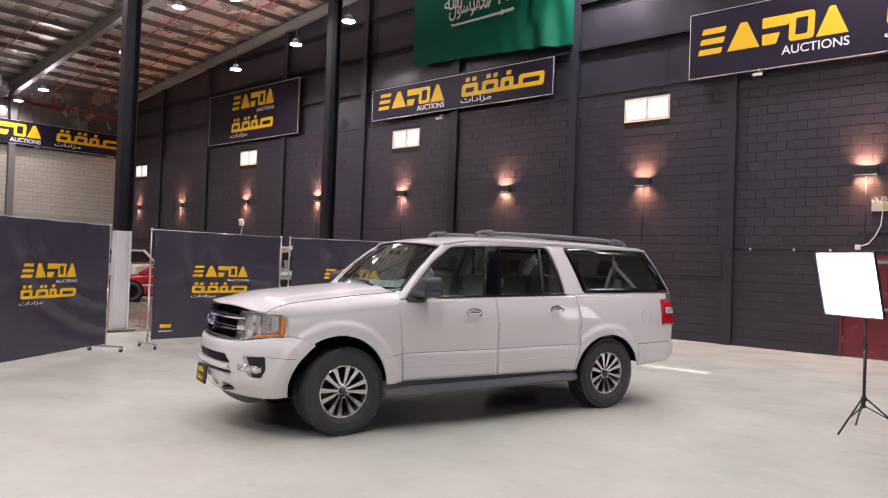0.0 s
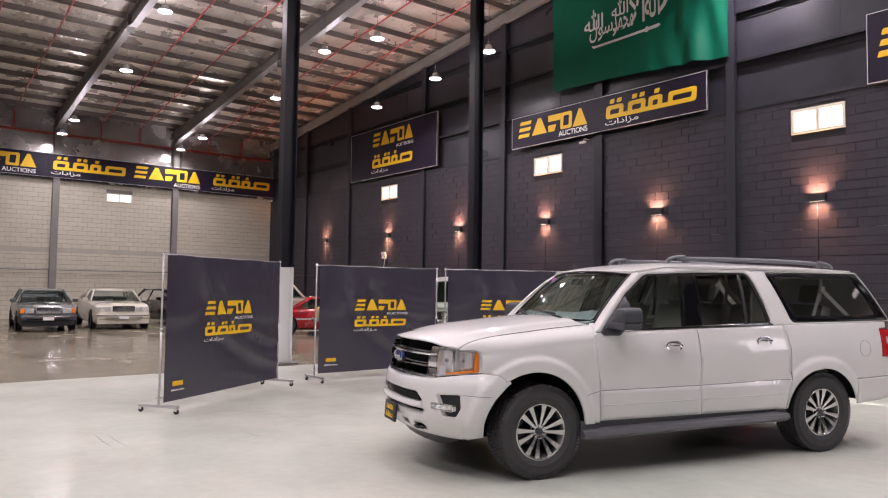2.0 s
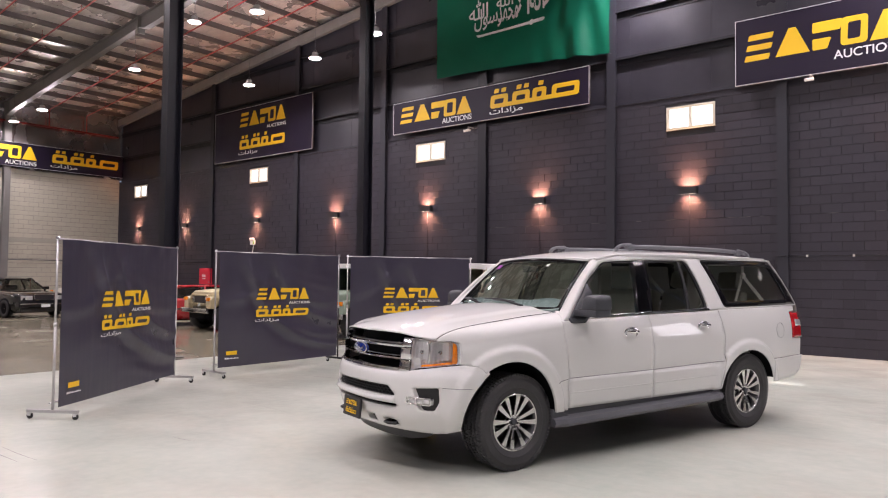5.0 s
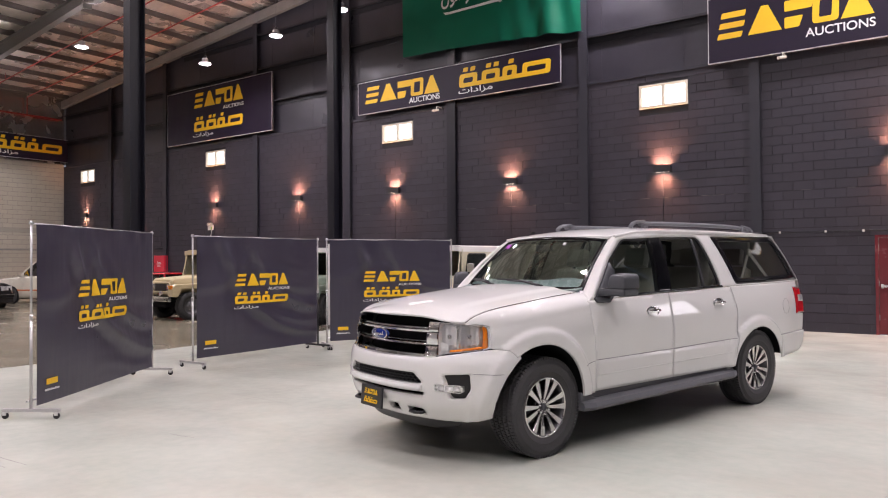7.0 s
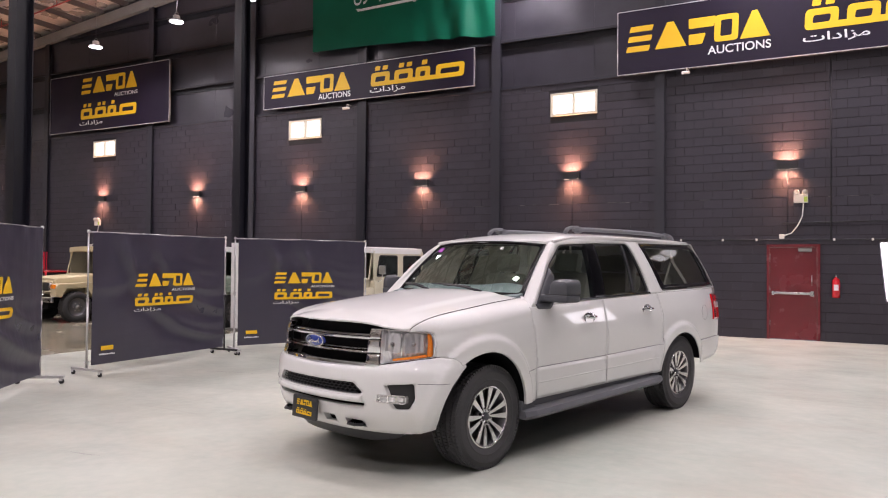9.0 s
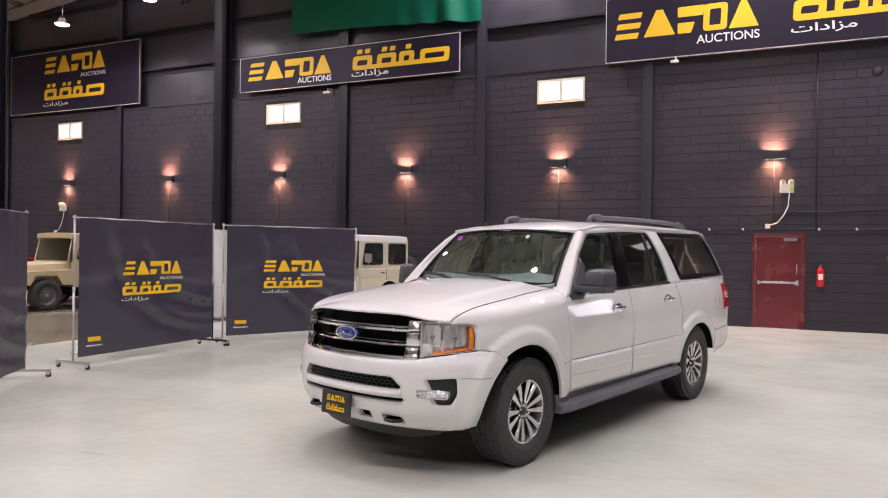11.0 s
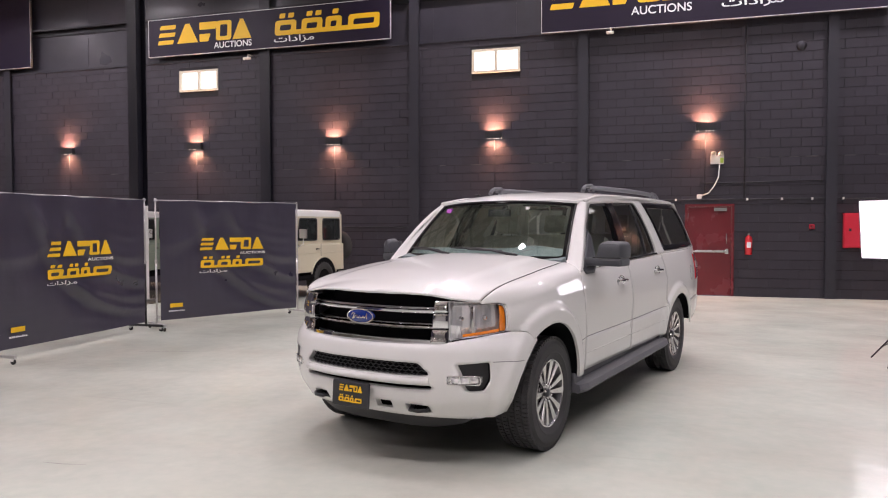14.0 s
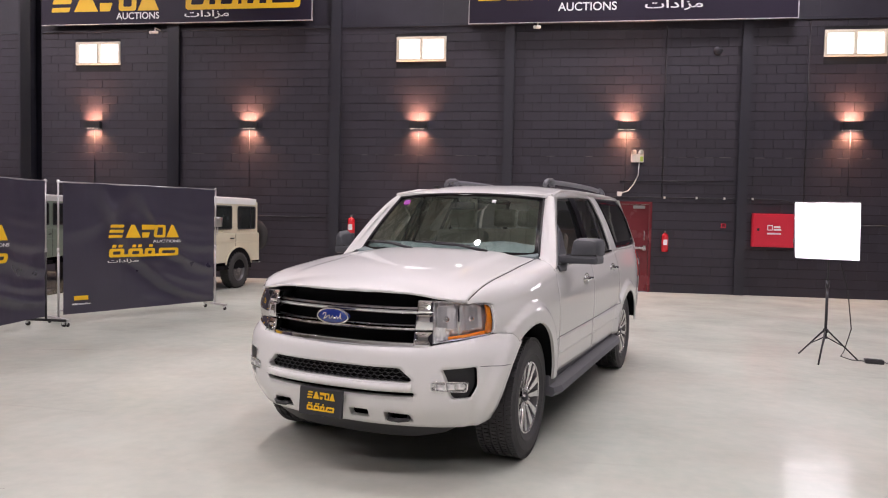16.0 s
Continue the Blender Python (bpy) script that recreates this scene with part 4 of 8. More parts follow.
def flag_word(text, u0, u1, v0, v1):
    """A white word laid on the cloth between u0 and u1, v0 and v1."""
    me = word(text, 1.0, "LEFT", 1.0, 1.0)
    bm = bmesh.new()
    bm.from_mesh(me)
    bmesh.ops.delete(bm, geom=[f for f in bm.faces if f.normal.y > -0.9], context="FACES")
    bmesh.ops.subdivide_edges(bm, edges=[e for e in bm.edges if e.calc_length() > 0.25], cuts=2)
    bmesh.ops.triangulate(bm, faces=bm.faces)
    for v in bm.verts:
        v.co = flag_pt(lerp(u0, u1, v.co.x), lerp(v0, v1, v.co.z)) + Vector((0, -0.014, 0))
    part("white_script", bm, M_PRINTW, fl)


for text, u0, u1, v0, v1 in (("\uFEFB\uFE8D", 0.490, 0.580, 0.42, 0.70), ("\uFEEA\uFEDF\uFE8D", 0.580, 0.665, 0.43, 0.70), ("\uFEFB", 0.650, 0.725, 0.44, 0.71), ("\uFDF2", 0.385, 0.485, 0.545, 0.70),
                             ("\uFEAA\uFEE4\uFEA4\uFEE3", 0.395, 0.515, 0.41, 0.56), ("\uFEDD\uFEEE\uFEB3\uFEAD", 0.250, 0.420, 0.375, 0.585), ("\uFDF2", 0.215, 0.335, 0.49, 0.69)):
    flag_word(text, u0, u1, v0, v1)
blade = [(0.262, 0.345), (0.275, 0.318), (0.30, 0.318), (0.58, 0.332), (0.585, 0.322), (0.595, 0.323), (0.60, 0.333), (0.655, 0.337), (0.668, 0.350), (0.66, 0.366), (0.60, 0.360), (0.597, 0.370), (0.588, 0.369), (0.582, 0.356), (0.44, 0.346), (0.295, 0.340)]
part("white_blade", sheet(blade, lambda u, v: flag_pt(u, v) + Vector((0, -0.014, 0)), 0.02), M_PRINTW, fl)
for u, v in ((0.0, 0.0), (0.0, 0.55), (0.0, 1.0), (0.33, 1.0), (0.66, 1.0), (1.0, 1.0), (1.0, 0.5), (1.0, 0.0)):
    p = flag_pt(u, v)
    part("tie_cord", ntube([p, p.lerp(Vector((p.x, 0.10, p.z + 0.02)), 0.5) + Vector((0, 0, -0.01)), Vector((p.x, 0.10, p.z + 0.02))], 0.006, 5), M_CABLE, fl)


# ---- banner stands ----
def banner_stand(tl, tr, h, seed, zlow):
    a, b = Vector((*tl, 0)), Vector((*tr, 0))
    w = (b - a).length
    ang = math.degrees(math.atan2(b.y - a.y, b.x - a.x))
    t = thing("banner_stand", pose(*((a + b) / 2), 0, 0, ang), "rolling metal frame with a dark printed fabric banner", "banner stand", "banner stands behind the car")
    r = random.Random(seed)
    for s in (-1, 1):
        x = s * w / 2
        part("upright", ntube([(x, 0, 0.10), (x, 0, 1.05)], 0.015, 12), M_BLKPL if s > 0 and seed == 2 else M_POLE, t)
        part("upright_upper", ntube([(x, 0, 1.0), (x, 0, h)], 0.0125, 12), M_POLE, t)
        part("collar", ntube([(x, 0, 1.02), (x, 0, 1.07)], 0.020, 12), M_POLE, t)
        part("foot", nbox(x - 0.022, x + 0.022, -0.30, 0.30, 0.072, 0.105, 0.004), M_BLKPL if s > 0 and seed == 2 else M_POLE, t)
        for y in (-0.27, 0.27):
            c = part("caster", lathe(bmesh.new(), [(0.012, -0.014), (0.032, -0.012), (0.034, 0.0), (0.032, 0.012), (0.012, 0.014)], 14, "x", pose(x, y, 0.034)), M_BLKPL, t)
            part("caster_fork", nbox(x - 0.022, x + 0.022, y - 0.018, y + 0.018, 0.036, 0.074, 0.004), M_ALU, c)
        part("cap", lathe(bmesh.new(), [(0.022, h - 0.02), (0.024, h), (0.015, h + 0.018), (0.004, h + 0.022)], 10, "z", pose(x, 0, 0)), M_ALU, t)
    part("top_rail", ntube([(-w/2, 0, h - 0.01), (w/2, 0, h - 0.01)], 0.011, 10), M_POLE, t)
    part("bottom_rail", ntube([(-w/2, 0.045, zlow + 0.05), (w/2, 0.045, zlow + 0.05)], 0.011, 10), M_ALU, t)
    ph = [r.uniform(0, 6.28) for _ in range(8)]

    def cloth(u, v):
        x, z = (u - 0.5) * (w - 0.10), lerp(zlow, h - 0.015, v)
        sag = 0.012 * math.sin(4.5 * u + ph[0] + 2 * v) + 0.006 * math.sin(11 * u + ph[1]) * v
        k = 0.5 + 0.5 * math.sin(ph[2])
        for cu, cv, rad, amp, wd in ((1.02 + 0.08 * k, 1.10, 0.78, 0.034, 0.034), (1.06, 1.12, 1.00 + 0.06 * k, 0.034, 0.030), (0.96, 1.10, 0.90, 0.014, 0.05), (0.90, 1.05, 0.52, 0.016, 0.04), (0.10 - 0.1 * k, 1.10, 0.50, 0.014, 0.04)):
            q = math.hypot((u - cu) * 1.25, v - cv) - rad - 0.03 * math.sin(4 * u + ph[3])               # slack swags hung from the corners
            sag += amp * (math.exp(-(q / wd) ** 2) - 0.6 * math.exp(-((q - 2.4 * wd) / (1.6 * wd)) ** 2)) * smooth(1.0, 0.75, v)
        sag += 0.0036 * math.sin(66 * v + 6 * u + ph[6] + 2 * math.sin(9 * u)) * smooth(0.35, 0.7, u) * smooth(0.95, 0.6, v)
        sag += 0.008 * math.sin(30 * u + ph[7] + 3 * math.sin(7 * u)) * smooth(0.88, 1.0, v)
        mid = smooth(0.20, 0.30, u) * smooth(0.80, 0.70, u) * smooth(0.34, 0.42, v) * smooth(0.80, 0.72, v)
        sag *= 1 - 0.55 * mid                              # stiffer where the print lies
        edge = min(1, 6 * min(u, 1 - u))
        return Vector((x, -0.030 - sag * (0.35 + 0.65 * edge), z + 0.012 * math.sin(21 * u + ph[1]) * smooth(0.9, 1, v) * 0.5))

    nu, nv = 130, 90
    vs = [cloth(i / nu, j / nv) for j in range(nv + 1) for i in range(nu + 1)]
    fs = [(j * (nu + 1) + i, j * (nu + 1) + i + 1, (j + 1) * (nu + 1) + i + 1, (j + 1) * (nu + 1) + i) for j in range(nv) for i in range(nu)]
    n0 = len(vs)
    vs += [v + Vector((0, 0.004, 0)) for v in vs]
    fs += [tuple(i + n0 for i in q[::-1]) for q in fs]
    part("banner", mesh_of("banner", vs, fs, True), M_CLOTH, t, "dark charcoal fabric with soft creases")

    def draped(name, me, x, z, sx, sz):
        """A print laid onto the cloth."""
        m2 = me.copy()
        bm2 = bmesh.new()
        bm2.from_mesh(m2)
        for _ in range(4):
            bmesh.ops.triangulate(bm2, faces=bm2.faces)
            bmesh.ops.subdivide_edges(bm2, edges=[e for e in bm2.edges if e.calc_length() * sx > 0.035], cuts=1)
        bmesh.ops.triangulate(bm2, faces=bm2.faces)
        for v in bm2.verts:
            px, pz = x + v.co.x * sx, z + v.co.z * sz
            c = cloth(px / (w - 0.10) + 0.5, (pz - zlow) / (h - 0.015 - zlow))
            v.co = Vector((px, c.y - 0.011 + v.co.y * 0.5, pz))
        bm2.to_mesh(m2)
        bm2.free()
        part(name, m2, None, t, kind="stuff" if "caption" in name else "")

    s = 0.222
    x0, z0 = -0.54, 1.195
    draped("yellow_emblem", ME_UP, x0 - 0.03, z0 + 0.012, s * 1.08, s * 0.88)
    draped("word", ME_WORD, x0 + s * 5.12, z0 - s * 0.30, s * 0.42, s * 0.27)
    draped("yellow_emblem_lower", ME_LOW, x0 - 0.03, z0 - s * 1.24, s * 1.08, s * 0.77)
    draped("caption", ME_BARS, x0 - 0.05, z0 - s * 1.66, s * 1.08, s * 0.66)
    tag = finish(prism(bmesh.new(), [(0, 0), (0.20, 0), (0.20, 0.062), (0, 0.062)], -0.004, -0.002), "tag", M_YELLOW)
    draped("yellow_tag", tag, -w/2 + 0.19, zlow + 0.19, 1, 1)
    draped("web_caption", ME_WEB, -w/2 + 0.165, zlow + 0.125, 0.26, 0.26)
    return t


banner_stand((-1.98, -13.70), (-3.54, -11.36), 2.02, 1, 0.125)
banner_stand((-3.61, -10.64), (-3.66, -7.99), 2.00, 2, 0.14)
banner_stand((-3.58, -7.84), (-2.36, -5.62), 2.00, 3, 0.14)

# ---- softbox ----
SB = Vector((6.418, -7.874, 0))
sb = thing("softbox_light", pose(SB.x, SB.y, 0, 0, 0, -26.7), "glowing white square softbox tilted down on a black tripod", "studio light")
part("column", ntube([(0, 0, 0.28), (0, 0, 0.92)], 0.016, 10), M_BLKPL, sb)
part("column_upper", ntube([(0, 0, 0.90), (0, 0, 1.52)], 0.011, 10), M_BLKPL, sb)
part("collar", ntube([(0, 0, 0.88), (0, 0, 0.96)], 0.022, 10), M_BLKPL, sb)
part("hub", ntube([(0, 0, 0.345), (0, 0, 0.39)], 0.030, 10), M_BLKPL, sb)
part("brace_collar", ntube([(0, 0, 0.275), (0, 0, 0.30)], 0.024, 10), M_BLKPL, sb)
for a, far in ((267, 0.34), (137, 0.44), (42, 0.43)):
    ca, sa = math.cos(radians(a)), math.sin(radians(a))
    leg = part("leg", ntube([(0.03 * ca, 0.03 * sa, 0.365), (far * ca, far * sa, 0.012)], 0.010, 8), M_BLKPL, sb)
    part("brace", ntube([(0.02 * ca, 0.02 * sa, 0.288), (0.5 * far * ca, 0.5 * far * sa, 0.188)], 0.007, 6), M_BLKPL, leg)
part("tilt_head", nbox(-0.03, 0.03, -0.10, 0.05, 1.48, 1.60, 0.01), M_BLKPL, sb)
TILT = pose(0, -0.095, 1.587, 14.2, 0, 0)
bm = bmesh.new()
o = [(-0.335, -0.337), (0.335, -0.337), (0.335, 0.337), (-0.335, 0.337)]
fr, bk = [bm.verts.new(TILT @ Vector((x, -0.16, z))) for x, z in o], [bm.verts.new(TILT @ Vector((x * 0.18, 0.22, z * 0.18))) for x, z in o]
for i in range(4):
    bm.faces.new((fr[i], bk[i], bk[(i + 1) % 4], fr[(i + 1) % 4]))
bm.faces.new(bk)
part("reflector_shell", bm, M_BLKPL, sb)
for r in ((-0.340, 0.340, -0.342, -0.330), (-0.340, 0.340, 0.330, 0.342), (-0.340, -0.328, -0.33, 0.33), (0.328, 0.340, -0.33, 0.33)):
    part("edge_band", nbox(r[0], r[1], -0.185, -0.155, r[2], r[3], 0.003, TILT), M_BLKPL, sb)
vs = [TILT @ Vector((lerp(-0.328, 0.328, i / 12), -0.17 - 0.02 * math.sin(math.pi * i / 12) * math.sin(math.pi * j / 12), lerp(-0.33, 0.33, j / 12))) for j in range(13) for i in range(13)]
fs = [(j * 13 + i, j * 13 + i + 1, (j + 1) * 13 + i + 1, (j + 1) * 13 + i) for j in range(12) for i in range(12)]
part("diffuser", mesh_of("diffuser", vs, fs, True), M_SOFT, sb, "glowing white diffuser cloth")
sl = bpy.data.lights.new("softbox", "AREA")
sl.shape, sl.size, sl.size_y, sl.energy, sl.color = "RECTANGLE", 0.64, 0.64, SOFTBOX_W, (1.0, 0.91, 0.95)
ob = new("softbox_lamp", sl)
ob.parent = sb
ob.matrix_basis = TILT @ pose(0, -0.21, 0, 90, 0, 0)
t = thing("power_adapter", pose(6.97, -7.86, 0, 0, 0, -12), "black power adapter lying on the floor", "adapter")
part("body", nbox(-0.10, 0.10, -0.05, 0.05, 0.0, 0.05, 0.012), M_BLKPL, t)
part("cord", ntube([(-0.10, 0, 0.02), (-0.22, 0.10, 0.006), (-0.30, 0.30, 0.006), (-0.26, 0.36, 0.06), (-0.20, 0.30, 0.35), (-0.28, 0.16, 0.85), (-0.45, 0.06, 1.42)], 0.006, 6), M_BLKPL, t)
part("mains_cord", ntube([(0.10, 0, 0.02), (0.25, -0.04, 0.006), (0.5, -0.16, 0.006), (1.0, -0.2, 0.006), (2.5, 0.6, 0.006)], 0.006, 6), M_BLKPL, t)


# ---- fittings on the dark wall ----
def extinguisher(x, z, s):
    t = thing("fire_extinguisher", pose(x, -0.02, z) @ Matrix.Scale(s, 4), "red fire extinguisher hung on the dark wall", "fire extinguisher", "fire extinguishers")
    part("cylinder", lathe(bmesh.new(), [(0.02, -0.26), (0.075, -0.255), (0.085, -0.23), (0.085, 0.14), (0.07, 0.19), (0.03, 0.215), (0.022, 0.24)], 20, "z", pose(0, -0.10, 0)), M_REDG, t)
    part("valve", nbox(-0.02, 0.02, -0.125, -0.075, 0.235, 0.28, 0.006), M_STEELG, t)
    part("lever", nbox(-0.012, 0.10, -0.11, -0.09, 0.285, 0.30, 0.004), M_BLKPL, t)
    part("hose", ntube([(-0.02, -0.10, 0.25), (-0.10, -0.11, 0.20), (-0.105, -0.12, 0.0), (-0.095, -0.12, -0.18)], 0.011, 8), M_BLKPL, t)
    part("label_sticker", nbox(-0.05, 0.05, -0.188, -0.180, -0.08, 0.06, 0.002), M_PRINTW, t, "pale instruction sticker")
    part("bracket", nbox(-0.03, 0.03, -0.02, 0.02, -0.02, 0.10, 0.003), M_BLKPL, t)


extinguisher(5.73, 1.16, 0.88)
extinguisher(-1.59, 1.34, 1.0)


def hose_cabinet(x, w, h, z):
    t = thing("hose_cabinet", pose(x, 0, z), "red steel fire hose cabinet with white marks on its door", "hose cabinet", "fire hose cabinets")
    part("body", nbox(0, w, -0.16, 0.0, 0, h, 0.008), M_FIREBOX, t)
    dr = part("cabinet_door", nbox(0.02, w - 0.02, -0.178, -0.162, 0.02, h - 0.02, 0.005), M_FIREBOX, t)
    part("lock", nbox(0.08, 0.13, -0.19, -0.178, h * 0.48, h * 0.56, 0.004), M_BLKPL, dr)
    bm = bmesh.new()
    ring(bm, w * 0.34, w * 0.48, h * 0.50, h * 0.66, 0.02, -0.178)
    blob(bm, [(w * 0.50, h * 0.58), (w * 0.66, h * 0.58), (w * 0.66, h * 0.63), (w * 0.50, h * 0.63)], -0.178)
    blob(bm, [(w * 0.50, h * 0.50), (w * 0.68, h * 0.50), (w * 0.68, h * 0.55), (w * 0.50, h * 0.55)], -0.178)
    blob(bm, [(w * 0.34, h * 0.38), (w * 0.68, h * 0.38), (w * 0.68, h * 0.43), (w * 0.34, h * 0.43)], -0.178)
    part("cabinet_emblem", bm, M_PRINTW, dr)
    part("hinge", nbox(w - 0.016, w - 0.002, -0.185, -0.162, 0.1, 0.2), M_STEELG, dr)


hose_cabinet(7.60, 0.86, 0.74, 1.10)
hose_cabinet(-21.2, 0.74, 0.72, 1.15)
t = thing("call_point", pose(7.0, 0, 1.55), "small red alarm call point", "alarm", "alarm call points")
part("box", nbox(-0.05, 0.05, -0.05, 0, -0.05, 0.05, 0.006), M_FIREBOX, t)
part("button_plate", nbox(-0.035, 0.035, -0.055, -0.05, -0.035, 0.035, 0.002), M_MAROON, t)
for x, z in ((5.07, 3.08), (-17.6, 2.95)):
    t = thing("emergency_light", pose(x, -0.0, z), "ivory twin-head emergency light with a hanging lead", "emergency light", "emergency lights")
    part("case", nbox(-0.14, 0.14, -0.07, 0, -0.13, 0.06, 0.012), M_IVORY, t)
    for s in (-1, 1):
        part("lamp_head", lathe(bmesh.new(), [(0.02, 0.05), (0.05, 0.03), (0.058, -0.04), (0.05, -0.055)], 16, "y", pose(0.075 * s, -0.07, 0.09, -10, 0, 12 * s)), M_IVORY, t)
    part("status_label", nbox(0.06, 0.13, -0.073, -0.07, -0.11, 0.0), mat("lime_label", (0.45, 0.62, 0.1), 0.4), t, "lime status label")
    part("lead", ntube([(0.05, -0.03, -0.13), (0.03, -0.06, -0.42), (-0.06, -0.06, -0.62), (-0.18, -0.05, -0.78), (-0.36, -0.03, -0.84)], 0.011, 6), M_IVORY, t)
    part("junction_box", nbox(-0.42, -0.32, -0.05, 0, -0.90, -0.80, 0.006), M_IVORY, t)
for nm, pts in (("conduit", [(2.25, -0.03, 2.16), (7.1, -0.03, 2.16), (8.2, -0.03, 2.15), (8.6, -0.03, 2.05)]), ("conduit", [(2.05, -0.19, 1.52), (1.99, -0.19, 2.12), (2.05, -0.19, 2.16), (2.25, -0.03, 2.16)]),
                ("conduit", [(-9.6, -0.03, 1.55), (-2.25, -0.03, 1.55)]), ("conduit", [(-1.85, -0.03, 1.52), (2.0, -0.03, 1.52), (2.05, -0.19, 1.52)]), ("conduit", [(-28.5, -0.03, 2.15), (-20.8, -0.03, 2.15)]),
                ("conduit", [(5.64, -0.02, 2.16), (5.64, -0.02, 6.0)]), ("conduit", [(8.67, -0.02, 2.1), (8.67, -0.02, 6.05)]), ("conduit", [(4.70, -0.03, 2.52), (7.2, -0.03, 2.55)]), ("conduit", [(8.9, -0.03, 1.62), (14.5, -0.03, 1.62)])):
    c = part(nm, ntube(pts, 0.014, 8), M_LINE)
    tagged(c, "dark conduit run along the charcoal wall", "conduit", kind="structure")
for x in (2.6, 3.5, 4.2, 5.7, 6.4, 7.0, 7.6):
    c = part("pipe_clip", nbox(x - 0.02, x + 0.02, -0.05, 0, 2.135, 2.185, 0.004), M_IVORY)
    tagged(c, "pale clip holding the conduit", "clip", "conduit clips", kind="structure")
t = thing("alarm_bell", pose(6.75, 0, 5.45), "dark round detector on the wall", "detector")
part("dome", lathe(bmesh.new(), [(0.10, 0), (0.10, -0.03), (0.07, -0.06), (0.02, -0.075)], 18, "y"), M_STEELD, t)
for x, y, z in ((-6.6, -0.30, 6.02), (2.75, -0.30, 5.98)):
    t = thing("security_camera", pose(x, y, z), "small white security camera under the sign", "camera", "security cameras")
    part("body", ntube([(0.05, 0.06, 0.0), (-0.07, -0.10, -0.04)], 0.035, 10), M_IVORY, t)
    part("arm", ntube([(0, 0.02, 0.02), (0, 0.02, 0.10), (0, 0.28, 0.10)], 0.012, 6), M_IVORY, t)
c = part("conduit", ntube([(-28.75, -0.2, 2.2), (-28.75, -30.0, 2.2)], 0.02, 8), M_CABLE)
tagged(c, "grey conduit along the white wall", "conduit", kind="structure")

import functools

# ---- the white wagon: x forward from the front axle, y to its left, z up ----
M_PEARL = mat("pearl_white_paint", (0.725, 0.722, 0.705), 0.45, var=0.02, big=1.0, fine=900, bump=0.0, spec=0.15, coat=0.85, coat_rough=0.012, rvar=0.03)
M_GLASSF = glass("green_tinted_glass", (0.70, 0.79, 0.73), 0.005, 1.75, 0.008)
M_GLASSW = glass("solar_windscreen_glass", (0.80, 0.91, 0.85), 0.005, 1.85, 0.012, (0.80, 0.95, 0.87))
M_GLASSR = glass("privacy_glass", (0.56, 0.60, 0.56), 0.005, 1.65)
M_GLOSSK = mat("black_gloss", (0.005, 0.005, 0.006), 0.12, var=0.1, bump=0.0, rvar=0.03, spec=0.35)
M_LEATHER = mat("beige_leather", (0.36, 0.34, 0.285), 0.5, var=0.12, fine=120, bump=0.2)
M_DASH = mat("grey_green_dash", (0.155, 0.195, 0.200), 0.6, var=0.1, fine=200, bump=0.2)
M_LINER = mat("pale_headliner", (0.55, 0.53, 0.48), 0.85, bump=0.1)
M_ALLOY = mat("machined_alloy", (0.62, 0.61, 0.61), 0.22, metal=1.0, var=0.06, bump=0.03)
M_ALLOYD = mat("dark_alloy", (0.13, 0.13, 0.135), 0.4, metal=0.7, var=0.1, bump=0.05)
M_REFL = mat("lamp_reflector", (0.93, 0.93, 0.94), 0.12, metal=0.68, var=0.05, bump=0.30, fine=45)
M_FOG = mat("fog_reflector", (0.55, 0.55, 0.55), 0.15, metal=0.85, var=0.1, bump=0.3, fine=60)
M_RAIL = mat("grey_rail_plastic", (0.15, 0.155, 0.17), 0.45, var=0.12, fine=200, bump=0.15, dist=0.001)
M_BOARD = mat("grey_step_plastic", (0.115, 0.117, 0.128), 0.5, var=0.15, fine=200, bump=0.2, dist=0.001)
M_LENS = glass("clear_lens", (0.96, 0.96, 0.96), 0.01, 1.28)
M_AMBER = mat("amber_lens", (0.85, 0.24, 0.01), 0.15, var=0.08, bump=0.2, fine=150, coat=1.0)
M_REDLENS = mat("red_lens", (0.55, 0.01, 0.015), 0.12, var=0.08, bump=0.15, fine=150, coat=1.0)
M_BADGE = mat("blue_badge", (0.012, 0.030, 0.20), 0.2, var=0.05, bump=0.0, coat=1.0)
# Underbody colour, kept near black to paint shade in gaps and openings too.
M_UNDER = mat("underbody_and_shade_black", (0.006, 0.006, 0.007), 0.85, bump=0.2, spec=0.1)
M_PLATE = mat("dark_plate", (0.030, 0.030, 0.035), 0.45, var=0.1, bump=0.05)
M_STICKER = mat("violet_sticker", (0.32, 0.06, 0.36), 0.4)

ARCHES = ((0.075, 0.495, 0.515), (-3.275, 0.49, 0.45))
HUBZ = 0.408
PROF = [(0.30, 0.90), (0.42, 0.945), (0.55, 0.962), (0.72, 0.972), (0.76, 0.978), (0.95, 0.985), (1.08, 0.978), (1.20, 0.955), (1.29, 0.928), (1.45, 0.880), (1.65, 0.806), (1.80, 0.735), (1.87, 0.690), (1.95, 0.60)]
_raw = [curve1(PROF, 0.20 + 0.01 * k) for k in range(190)]
for _ in range(3):                                      # faired
    _raw = [sum(_raw[max(0, min(189, k + j))] for j in range(-4, 5)) / 9 for k in range(190)]


def girth(z):
    k = max(0.0, min(188.0, (z - 0.20) / 0.01))
    return lerp(_raw[int(k)], _raw[int(k) + 1], k - int(k))


_ctl = [(0.945, -0.25), (0.955, 0.0), (0.942, 0.25), (0.898, 0.45), (0.832, 0.60), (0.768, 0.70), (0.690, 0.78), (0.535, 0.876), (0.34, 0.938), (0.1, 0.974), (-0.3, 0.985), (-0.7, 0.985)]
PLAN = []
